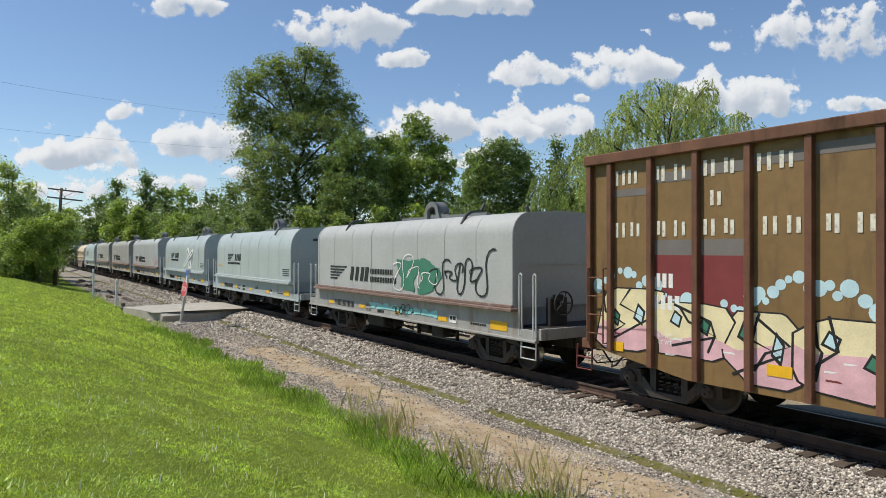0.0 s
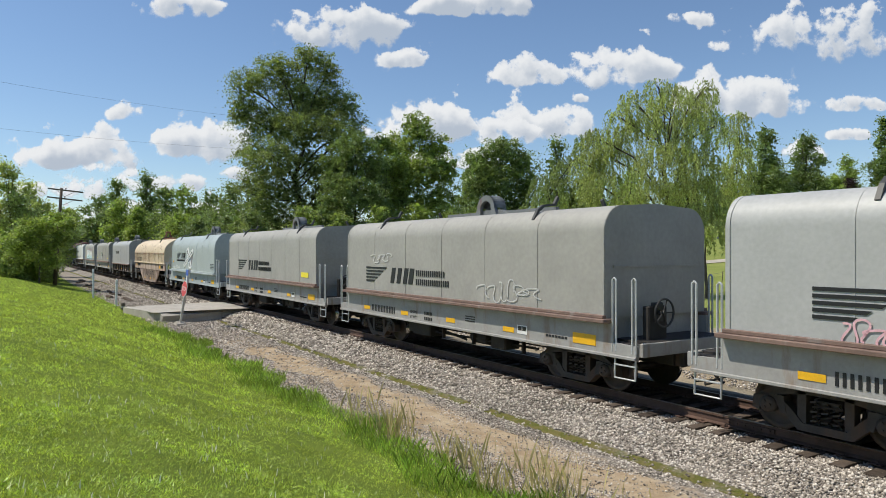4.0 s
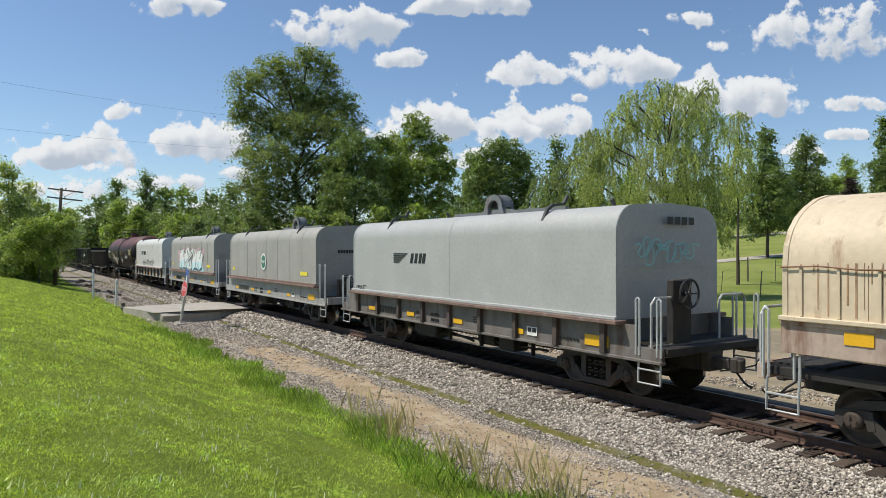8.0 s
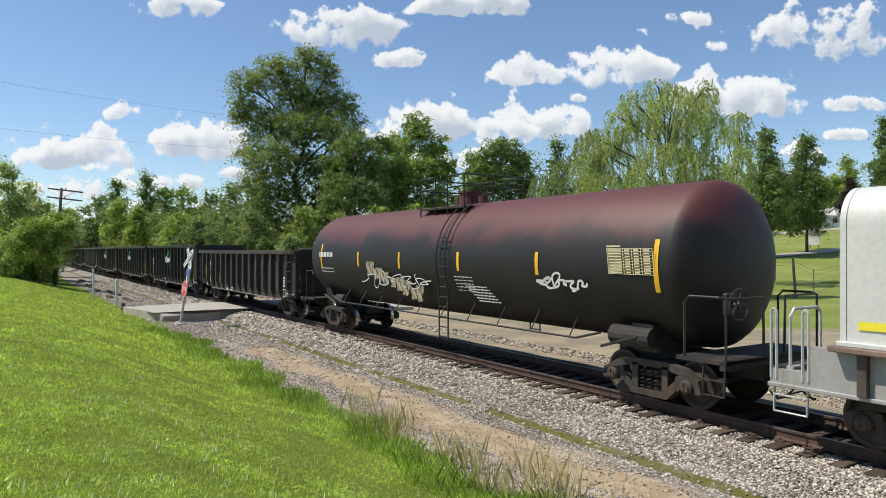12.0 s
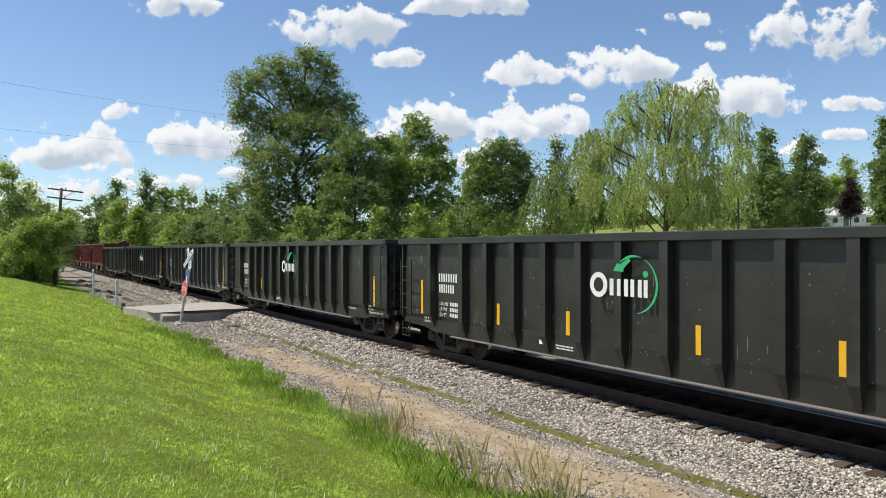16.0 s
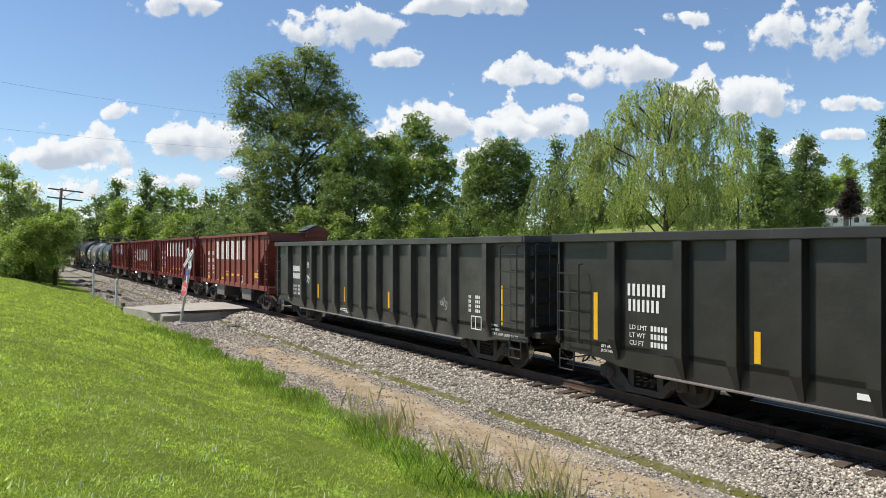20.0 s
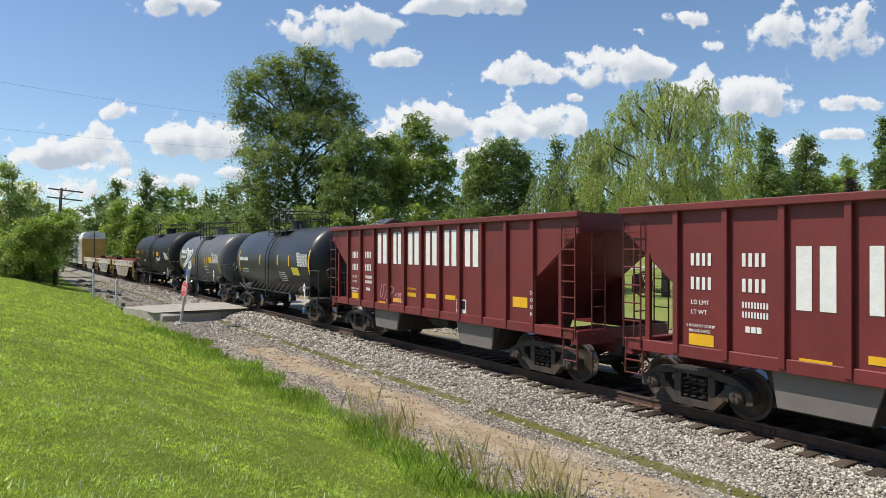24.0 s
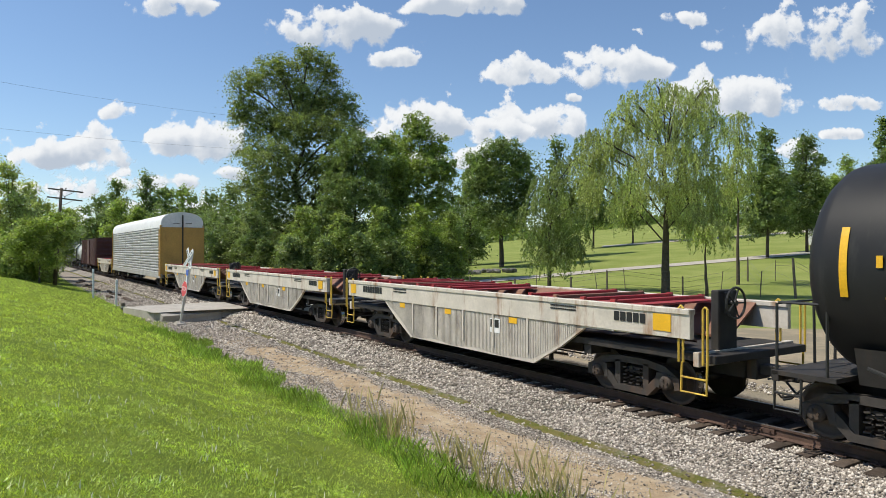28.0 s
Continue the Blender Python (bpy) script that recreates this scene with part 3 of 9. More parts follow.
def hoop_post(car, mat, x, y, z0, z1, w=0.12, name="grab_post", turn=False):
    """A tall narrow handhold, an upside-down U."""
    bm = B()
    a, b = (0, w / 2) if turn else (w / 2, 0)
    r = min(w * 0.4, 0.09)
    k = r / max(w / 2, 0.01)
    pipe(bm, [(x - a, y - b, z0), (x - a, y - b, z1 - r), (x - a * (1 - k), y - b * (1 - k), z1), (x + a * (1 - k), y + b * (1 - k), z1), (x + a, y + b, z1 - r), (x + a, y + b, z0)], 0.022, 6)
    return part(name, bm, mat, car)


# ---- coil cars ----
HOOD_W = 1.58


def hood_profile(top, base, w=HOOD_W, rx=0.55, rz=0.6, crown=0.05, n=10):
    """Half-round shouldered cover: points from the near foot over the top to the far foot."""
    pts = [(-w, base)]
    zc = top - crown - rz
    for i in range(n + 1):
        a = math.pi / 2 * i / n
        pts.append((-w + rx - rx * math.cos(a), zc + rz * math.sin(a)))
    pts.append((0, top))
    pts += [(-y, z) for y, z in reversed(pts[:-1])]
    return pts


def round_profile(top, base, w=HOOD_W, n=14):
    """A nearly half-round cover with a vertical foot."""
    pts = [(-w, base), (-w, base + 0.85)]
    for i in range(1, n):
        a = math.pi * i / n
        pts.append((-w * math.cos(a), base + 0.85 + (top - base - 0.85) * math.sin(a) ** 0.9))
    return pts + [(w, base + 0.85), (w, base)]


def loft(bm, prof, xs, smooth_side=True):
    rows = [[bm.verts.new((x, y, z)) for y, z in prof] for x in xs]
    fs = []
    for a, b in zip(rows, rows[1:]):
        for i in range(len(prof) - 1):
            f = bm.faces.new([a[i], a[i + 1], b[i + 1], b[i]])
            f.smooth = smooth_side
            fs.append(f)
        fs.append(bm.faces.new([a[-1], a[0], b[0], b[-1]]))
    caps = [bm.faces.new(rows[0]), bm.faces.new(rows[-1])]
    bmesh.ops.recalc_face_normals(bm, faces=fs + caps)
    for f in caps:
        for e in f.edges:
            e.smooth = False
    return bm


def swage(bm, prof, x, w=0.05, out=0.012):
    """A raised seam over the cover at x."""
    cz = sum(z for _, z in prof) / len(prof)
    ring = []
    for dx, o in ((-w / 2, 0.0), (-w / 2, out), (w / 2, out), (w / 2, 0.0)):
        row = []
        for y, z in prof:
            d = math.hypot(y, z - cz) or 1
            row.append(bm.verts.new((x + dx, y * (1 + o / max(abs(y), 0.6)), z + (o if z > cz + 0.4 else 0))))
        ring.append(row)
    for a, b in zip(ring, ring[1:]):
        for i in range(len(prof) - 1):
            bm.faces.new([a[i], a[i + 1], b[i + 1], b[i]])


def cradle(car, hood_top, mat, x=0.0, style="arch"):
    """Lifting bracket on the top of a cover and the four hooked arms beside it."""
    bm = B()
    if style == "arch":
        for s in (-1, 1):
            out, inn = [], []
            for i in range(13):
                a = math.pi * i / 12
                out.append((x + 0.40 * math.cos(a), hood_top + 0.22 + 0.36 * math.sin(a)))
                inn.append((x + 0.25 * math.cos(a), hood_top + 0.20 + 0.22 * math.sin(a)))
            out = [(x + 0.52, hood_top - 0.04)] + out + [(x - 0.52, hood_top - 0.04)]
            inn = [(x + 0.25, hood_top - 0.04)] + inn + [(x - 0.25, hood_top - 0.04)]
            prism(bm, out + inn[::-1], s * 0.16 - 0.05, s * 0.16 + 0.05, "y")
        for i in range(12):
            a, b = math.pi * i / 12, math.pi * (i + 1) / 12
            fan(bm, [(x + 0.40 * math.cos(a), -0.2, hood_top + 0.22 + 0.36 * math.sin(a)), (x + 0.40 * math.cos(b), -0.2, hood_top + 0.22 + 0.36 * math.sin(b)), (x + 0.40 * math.cos(b), 0.2, hood_top + 0.22 + 0.36 * math.sin(b)), (x + 0.40 * math.cos(a), 0.2, hood_top + 0.22 + 0.36 * math.sin(a))])
        prism(bm, [(x - 1.1, hood_top - 0.03), (x - 0.5, hood_top + 0.16), (x + 0.5, hood_top + 0.16), (x + 1.1, hood_top - 0.03)], -0.12, 0.12, "y")
    else:
        for s in (-1, 1):
            rod(bm, (x + s * 0.22, -0.3, hood_top), (x + s * 0.05, -0.1, hood_top + 0.62), 0.045, 6)
            rod(bm, (x + s * 0.22, 0.3, hood_top), (x + s * 0.05, 0.1, hood_top + 0.62), 0.045, 6)
        box(bm, x - 0.55, x + 0.25, -0.14, 0.14, hood_top + 0.55, hood_top + 0.66, 0.02)
    part("lifting_bracket", bm, mat, car)
    beam = B()
    box(beam, -2.45, 2.45, -0.06, 0.06, hood_top + 0.04, hood_top + 0.12)
    part("top_beam", beam, mat, car)


ARMS = {}


def stack_arm(car, x, s, top, mat, drop=0.55):
    """A bent arm from the top beam down over the shoulder of the cover."""
    key = (round(top, 2), mat.name, drop)
    if key not in ARMS:
        bm = B()
        path = [(-0.75, top + 0.30), (-0.86, top + 0.12), (-1.20, top + 0.08), (-1.36, top - 0.03), (-1.50, top - 0.20 - drop * 0.12)]
        low = [(y + 0.045, z - 0.05) for y, z in path]
        prism(bm, path + low[::-1], -0.04, 0.04)
        ARMS[key] = template(bm, [mat], "stacking_arm")
    share("stacking_arm", ARMS[key], car, pose(x, 0, 0, 0, 0, 0 if s < 0 else 180))


COVER_PARTS = ("cover", "cover_bulkhead", "cover_ledge", "lifting_bracket", "top_beam", "stacking_arm")


def coil_car(label, half, hood, sill, arms, style="flat_sill", top=3.94, seams=8, wide_seam=0.03, hooped=True, grabs=None, round_hood=False, back=-6.5, front=5.55, cap="cap", low_rail=False, bracket="arch", corner=(0.52, 0.55), inset=0.5, brake=True, wheel_up=0.0):
    grabs = grabs or M["grab"]
    car = thing("coil_car", label, "freight car", "freight cars of the train")
    base = 1.60 if style != "trough" else 1.90
    # underframe
    bm = B()
    box(bm, -half + 0.75, half - 0.75, -0.28, 0.28, 0.62, 1.02, 0.02)
    for x in (-4.3, -2.4, 0, 2.4, 4.3):
        box(bm, x - 0.1, x + 0.1, -1.35, 1.35, 0.80, 1.0)
    rod(bm, (-1.6, 0.6, 0.62), (-0.7, 0.6, 0.62), 0.2, 12)
    rod(bm, (0.4, -0.75, 0.6), (1.1, -0.75, 0.6), 0.17, 12)
    box(bm, -2.9, -2.4, -0.95, -0.6, 0.45, 0.8, 0.02)
    pipe(bm, [(-3.4, -0.5, 0.6), (3.4, -0.5, 0.6)], 0.02, 6)
    box(bm, -3.4, 3.4, -0.62, 0.62, 0.66, 1.0, 0.02)
    part("underframe", bm, M["underframe"], car)
    bm = B()
    box(bm, -2.5, -1.5, -1.05, -0.45, 0.40, 0.82, 0.04)
    box(bm, 1.5, 2.1, -1.05, -0.55, 0.44, 0.85, 0.03)
    rod(bm, (-3.3, -0.85, 0.52), (3.1, -0.8, 0.58), 0.03, 6)
    rod(bm, (-1.4, -0.75, 0.62), (0.2, -0.9, 0.50), 0.035, 6)
    for x in (-0.9, 0.6, 2.7):
        box(bm, x, x + 0.05, -1.0, -0.9, 0.42, 0.9)
    part("brake_rigging", bm, M["underframe"], car)
    bm = B()
    box(bm, -half + 0.55, half - 0.55, -1.40, 1.40, 1.0, 1.14, 0.01)
    part("deck", bm, M["underframe"], car)
    # side sills
    for s in (-1, 1):
        bm = B()
        if style == "trough":
            pr = [(-half + 0.95, 1.90), (half - 0.95, 1.90), (half - 0.95, 1.40), (4.4, 1.36), (3.7, 0.90), (2.78, 0.40), (-2.78, 0.40), (-3.7, 0.90), (-4.4, 1.36), (-half + 0.95, 1.40)]
            prism(bm, pr, s * 1.46, s * 1.54, "y")
            box(bm, -half + 0.95, half - 0.95, s * 1.42, s * 1.60, 1.83, 1.93, 0.01)
            box(bm, -half + 0.95, half - 0.95, s * 1.53, s * 1.575, 1.40, 1.84, 0.006)
        elif style == "posts":
            prism(bm, [(-half + 1.24, 1.53), (half - 1.24, 1.53), (half - 1.24, 1.14), (half - 0.62, 1.12), (half - 0.62, 0.90), (-half + 0.62, 0.90), (-half + 0.62, 1.12), (-half + 1.24, 1.14)], s * 1.44, s * 1.52, "y")
            box(bm, -half + 0.6, half - 0.6, s * 1.42, s * 1.57, 0.85, 0.91, 0.01)
        else:
            prism(bm, [(-half + 1.24, 1.53), (half - 1.24, 1.53), (half - 1.24, 1.14), (half - 0.62, 1.12), (half - 0.62, 0.90), (-half + 0.62, 0.90), (-half + 0.62, 1.12), (-half + 1.24, 1.14)], s * 1.45, s * 1.53, "y")
            box(bm, -half + 0.62, half - 0.62, s * 1.44, s * 1.57, 0.85, 0.91, 0.01)
        part("side_sill", bm, sill, car)
        if style != "trough":
            bm = B()
            box(bm, back - 0.1, front + 0.12, s * 1.44, s * 1.75, 1.52, 1.60, 0.012)
            part("cover_ledge", bm, sill if sill is M["sill_pale"] else M["ledge_rust"], car)
        if style == "posts":
            for i in range(9):
                x = -5.6 + i * 1.4
                bm = B()
                box(bm, x - 0.07, x + 0.07, s * 1.52, s * 1.62, 0.91, 1.52, 0.01)
                part("stake_pocket", bm, M["pocket"], car)
        if style == "trough":
            for i in range(9):
                x = -5.2 + i * 1.3
                bm = B()
                box(bm, x - 0.03, x + 0.03, s * 1.54, s * 1.58, 0.62 if abs(x) < 3 else 1.38, 1.40)
                part("stiffener", bm, sill, car)
    # cover
    if hood is not None:
        prof = round_profile(top, base) if round_hood else hood_profile(top, base, HOOD_W, *corner)
        bm = loft(B(), prof, [back, back + 0.001 + (front - back) / 3, back + 2 * (front - back) / 3, front])
        cover = part("cover", bm, hood, car)
        for i in range(seams + 1):
            x = back + 0.05 + (front - back - 0.1) * i / seams
            bm = B()
            swage(bm, prof, x, wide_seam if 0 < i < seams else 0.08, 0.008 if 0 < i < seams else 0.014)
            part("seam", bm, hood, cover)
        for s in (-1, 1):
            bm = B()
            box(bm, back - 0.02, front + 0.02, s * 1.56, s * 1.66, base, base + 0.07, 0.01)
            part("cover_foot", bm, M["ledge_rust"] if style == "flat_sill" and hood is not M["hood_pale"] else hood, cover)
            bm = B()
            box(bm, front + 0.0, front + 0.025, -1.35, 1.35, base + 1.02, base + 1.06)
            if s > 0:
                part("end_crease", bm, hood, cover)
            else:
                bm.free()
        if hooped:
            cradle(car, top, arms, -0.3, bracket)
            for x in (back + 2.3, front - 2.3):
                for s in (-1, 1):
                    stack_arm(car, x, s, top, arms if hood is M["hood_pale"] else M["arm_dark"], 0.9 if low_rail else 0.55)
        if round_hood:
            for s in (-1, 1):
                for i in range(int((front - back) / 0.55)):
                    x = back + 0.3 + i * 0.55
                    bm = B()
                    box(bm, x - 0.02, x + 0.02, s * 1.57, s * 1.605, base + 0.08, base + 0.82)
                    part("foot_rib", bm, hood, cover)
                bm = B()
                xs = [back + k * (front - back) / 24 for k in range(25)]
                pipe(bm, [(x, s * 1.62, base + 0.81 + 0.025 * math.sin(k * 1.9) * (k % 6 != 0)) for k, x in enumerate(xs)], 0.012, 5)
                part("chain", bm, M["hoop_rust"], cover)
    if hood is not None and style != "trough":
        for x in (front - 0.16, back + 0.08):
            bm = B()
            box(bm, x, x + 0.08, -1.44, 1.44, 1.10, 1.64)
            part("cover_bulkhead", bm, sill, car)
    # ends
    for s in (1, -1):
        bm = B()
        box(bm, s * (half - inset - 0.12), s * (half - inset), -1.48, 1.48, 0.92, 1.18, 0.01)
        part("end_beam", bm, sill, car)
        for k in (-1, 1):
            x = s * (half - 0.93)
            step(car, grabs, x, k * 1.50, 0.98, 0.52, 0.52)
            for dx in (-0.25, 0.25):
                hoop_post(car, grabs, x + dx, k * 1.52, 0.98, 1.98 if hood is None else 2.06 if low_rail else 2.42, 0.09)
            if low_rail:
                bm = B()
                xx = s * (half - inset - 0.06)
                pipe(bm, [(xx, k * 1.46, 1.1), (xx, k * 1.46, 1.95), (xx, k * 1.36, 2.06), (xx, k * 0.7, 2.06), (xx, k * 0.6, 1.98), (xx, k * 0.6, 1.1)], 0.025, 6)
                part("end_railing", bm, grabs, car)
        bm = B()
        box(bm, s * (half - 1.45), s * (half - inset - 0.05), -1.2, 1.2, 1.14, 1.18)
        part("end_platform", bm, M["underframe"], car)
        add = s * (half - 2.70)
        add_truck(car, add, cap)
    add_ends(car, half)
    if brake:
        bm = B()
        up = 0.40 if hood is None else wheel_up
        box(bm, half - 1.02, half - 0.85, -0.9, -0.35, 1.15, 1.85 + up, 0.02)
        part("brake_post", bm, M["underframe"], car)
        brake_wheel(car, half - 0.70, -0.62, 1.72 + up * 0.75, M["grab_black"])
    # the cover sits a little ahead of the middle of the running gear
    if hood is not None:
        for ch in car.children:
            if ch.name.split(".")[0] not in COVER_PARTS:
                ch.location.x -= 0.45 if style != "trough" else 0.25
    return car


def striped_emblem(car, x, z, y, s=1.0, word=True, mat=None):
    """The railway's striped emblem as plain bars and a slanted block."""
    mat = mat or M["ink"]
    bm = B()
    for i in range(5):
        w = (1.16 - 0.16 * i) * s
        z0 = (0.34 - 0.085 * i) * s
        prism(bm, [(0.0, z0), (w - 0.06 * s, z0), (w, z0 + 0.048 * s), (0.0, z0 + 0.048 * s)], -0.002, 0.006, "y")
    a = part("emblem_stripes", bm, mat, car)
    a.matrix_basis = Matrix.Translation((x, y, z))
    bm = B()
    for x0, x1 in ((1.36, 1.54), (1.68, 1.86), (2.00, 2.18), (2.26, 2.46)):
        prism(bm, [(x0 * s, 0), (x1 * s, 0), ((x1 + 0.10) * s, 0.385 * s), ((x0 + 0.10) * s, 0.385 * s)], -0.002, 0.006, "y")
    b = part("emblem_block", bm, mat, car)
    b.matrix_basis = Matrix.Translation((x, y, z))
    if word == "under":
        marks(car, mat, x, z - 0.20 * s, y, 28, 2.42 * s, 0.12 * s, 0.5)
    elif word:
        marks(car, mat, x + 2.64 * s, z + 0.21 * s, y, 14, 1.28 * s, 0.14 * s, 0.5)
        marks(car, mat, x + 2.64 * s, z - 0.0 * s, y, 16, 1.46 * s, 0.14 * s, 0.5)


def sill_marks(car, sy, seed, n_yellow=(-5.3, -2.8, -0.3, 2.2, 4.6), num=True, mat=None):
    mat = mat or M["ink"]
    rng = random.Random(seed)
    for x in n_yellow:
        w = 0.66 if x > 4 else 0.42
        plate(car, M["yellow"], x, x + w, 1.02, 1.24 if x > 4 else 1.14, sy)
    if num:
        marks(car, mat, -4.75, 1.0, sy, 15, 1.6, 0.21, 0.55)
    words("LD LMT", 0.12, mat, car, side_at(-2.25, 1.12, sy - 0.004))
    words("LT WT", 0.12, mat, car, side_at(-2.25, 0.97, sy - 0.004))
    for k in (0, 1):
        marks(car, mat, -1.45, 1.12 - 0.15 * k, sy, 6 - k, 0.45, 0.09, 0.4)
    for k in range(3):
        marks(car, mat, 0.6, 1.24 - 0.06 * k, sy, 10, 0.45, 0.025, 0.3)
    plate(car, M["white"], 2.75, 3.1, 1.02, 1.22, sy, "notice_plate")
    for k in (0, 1):
        plate(car, M["ink"], 2.78 + k * 0.16, 2.91 + k * 0.16, 1.10, 1.20, sy - 0.006, "notice_field")
    marks(car, mat, 3.75, 1.06, sy, 7, 0.7, 0.05, 0.3)


# ---- gondolas ----
def gondola(label, half, paint, ribs=13, top=3.31, low=0.65, logo=False, worn=0, body=None):
    body = body or half - 0.50
    car = thing("gondola_car", label, "freight car", "freight cars of the train")
    W = 1.60
    floor = B()
    box(floor, -body, body, -1.42, 1.42, 1.00, 1.10)
    box(floor, -half + 0.7, half - 0.7, -0.28, 0.28, 0.62, 1.0, 0.02)
    for i in range(9):
        x = -body + 1.2 + i * (2 * body - 2.4) / 8
        box(floor, x - 0.08, x + 0.08, -1.4, 1.4, 0.84, 1.0)
    part("underframe", floor, M["underframe"], car)
    for s in (-1, 1):
        bm = B()
        pr = [(-body, top - 0.05), (body, top - 0.05), (body, low + 0.16), (body - 1.15, low + 0.12), (body - 1.7, low + 0.02), (body - 3.0, low - 0.02), (-body + 3.0, low - 0.02), (-body + 1.7, low + 0.02), (-body + 1.15, low + 0.12), (-body, low + 0.16)]
        prism(bm, pr, s * (W - 0.23), s * (W - 0.18), "y")
        side = part("side_panel", bm, paint, car)
        bm = B()
        box(bm, -body - 0.03, body + 0.03, s * (W - 0.20), s * (W + 0.02), top - 0.17, top, 0.015)
        part("top_chord", bm, paint, car)
        for i in range(ribs):
            x = -body + 0.85 + i * (2 * body - 1.7) / (ribs - 1)
            if ribs == 13:
                x = math.copysign((0, 1.1, 2.2, 3.3, 4.38, 5.45, 7.02)[abs(i - 6)], i - 6)
            end = min(i, ribs - 1 - i)
            zb = low + (0.14 if end == 0 else -0.02)
            bm = B()
            a = s * (W - 0.185)
            b = s * W
            # a pressed channel that tapers to its foot
            vs = []
            for z, w, d in ((zb, 0.05, 0.05), (zb + 0.42, 0.115, 1.0), (top - 0.17, 0.115, 1.0)):
                yy = a + (b - a) * d
                vs.append([bm.verts.new((x - w, a, z)), bm.verts.new((x - w * 0.80, yy, z)), bm.verts.new((x + w * 0.80, yy, z)), bm.verts.new((x + w, a, z))])
            fs = []
            for r0, r1 in zip(vs, vs[1:]):
                for k in range(3):
                    fs.append(bm.faces.new([r0[k], r0[k + 1], r1[k + 1], r1[k]]))
            for f in fs:
                f.normal_update()
                if f.normal.y * s < -0.2:
                    f.normal_flip()
            part("rib", bm, paint, car)
        for e in (-1, 1):
            ladder(car, M["grab_black"], e * (body - 0.46), s * (W + 0.03), 1.06, 3.06 if e > 0 else 2.68, 0.62, 5 if e > 0 else 4)
            step(car, M["grab_black"], e * (body - 0.32), s * (W - 0.05), low + 0.2, 0.42, 0.42)
    for e in (-1, 1):
        bm = B()
        box(bm, e * (body - 0.05), e * body, -W + 0.1, W - 0.1, 0.95, top - 0.04)
        part("end_wall", bm, paint, car)
        for k in range(4):
            z = 1.15 + k * 0.55
            bm = B()
            prism(bm, [(e * body, z), (e * (body + 0.12), z + 0.06), (e * (body + 0.12), z + 0.2), (e * body, z + 0.26)], -1.36, 1.36, "y")
            part("end_rib", bm, paint, car)
        bm = B()
        box(bm, e * (body - 0.08), e * (body + 0.10), -W, W, top - 0.16, top, 0.01)
        part("end_chord", bm, paint, car)
        bm = B()
        box(bm, e * body, e * (body + 0.30), -1.3, 1.3, 0.92, 1.06, 0.01)
        part("end_beam", bm, paint, car)
        add_truck(car, e * (body - 2.05), "cap_blue" if logo and e > 0 else "cap")
    ladder(car, M["grab_black"], body + 0.16, -1.1, 1.2, top - 0.2, 0.42, 5, "end_ladder", True)
    brake_wheel(car, body + 0.32, 0.55, 2.35, M["grab_black"])
    add_ends(car, half)
    sy = -(W - 0.175)
    # yellow strips between the ribs, leaning a little
    for k, x in enumerate((-body + 1.0, -4.08, -1.62, 1.66, 4.1, body - 1.05)):
        end = k in (0, 5)
        plate(car, M["yellow"], x, x + 0.11, 1.13, 2.10 if end else 1.65, sy)
    nx = -6.74
    marks(car, M["white"], nx, 2.09, sy, 8, 0.95, 0.23, 0.48)
    marks(car, M["white"], nx + 0.02, 1.79, sy, 7, 0.78, 0.23, 0.48)
    words("LD LMT", 0.13, M["white"], car, side_at(nx + 0.04, 1.44, sy - 0.004))
    words("LT WT", 0.13, M["white"], car, side_at(nx + 0.04, 1.29, sy - 0.004))
    words("CU FT", 0.13, M["white"], car, side_at(nx + 0.04, 1.14, sy - 0.004))
    for z in (1.44, 1.29, 1.14):
        marks(car, M["white"], nx + 0.56, z, sy, 5, 0.40, 0.10, 0.35)
    words("LIFT AND", 0.08, M["white"], car, side_at(body - 1.45, 1.08, sy - 0.004))
    words("JACK HERE", 0.08, M["white"], car, side_at(body - 1.45, 0.98, sy - 0.004))
    words("LIFT AND", 0.08, M["white"], car, side_at(-body + 1.2, 1.0, sy - 0.004))
    words("JACK HERE", 0.08, M["white"], car, side_at(-body + 1.2, 0.91, sy - 0.004))
    plate(car, M["white"], -2.5, -2.25, 0.84, 0.93, sy, "notice_plate")
    words("2 INCH HF COMP SHOES", 0.09, M["white"], car, side_at(body - 1.35, low + 0.22, sy - 0.004))
    for z in (0.86, 0.80):
        marks(car, M["white"], -1.95, z, sy, 14, 0.55, 0.03, 0.3)
    # a folded lip along the foot of the side, scuffed bare
    for q in (-1, 1):
        bm = B()
        box(bm, -body + 2.6, body - 2.6, q * (W - 0.20), q * (W - 0.10), low - 0.045, low - 0.01, 0.006)
        part("foot_lip", bm, M["patch_grey"], car)
    if logo:
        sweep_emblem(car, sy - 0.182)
        words("EXTERIOR PAINT", 0.085, M["white"], car, side_at(body - 3.0, 0.92, sy - 0.004))
    else:
        bm = B()
        for a in (0, 0.44):
            box(bm, a, a + 0.025, 0, 0.34, -0.002, 0.005)
            box(bm, 0, 0.465, a * 0.74, a * 0.74 + 0.025, -0.002, 0.005)
        box(bm, 0.20, 0.22, 0.02, 0.32, -0.002, 0.005)
        ob = part("stencil_frame", bm, M["white"], car)
        ob.matrix_basis = side_at(6.22, 0.92, sy)
        for k in range(4):
            marks(car, M["white"], 6.12, 1.72 - 0.12 * k, sy, 2, 0.12, 0.08, 0.4)
            marks(car, M["white"], 6.42, 1.72 - 0.12 * k, sy, 3, 0.22, 0.08, 0.35)
        words("RETAINING VALVE", 0.08, M["white"], car, side_at(-1.6, low + 0.1, sy - 0.004))
        scribble(car, M["faint"], 4.75, 1.25, sy, 0.45, 0.5, 3, int(half * 100), 0.012)
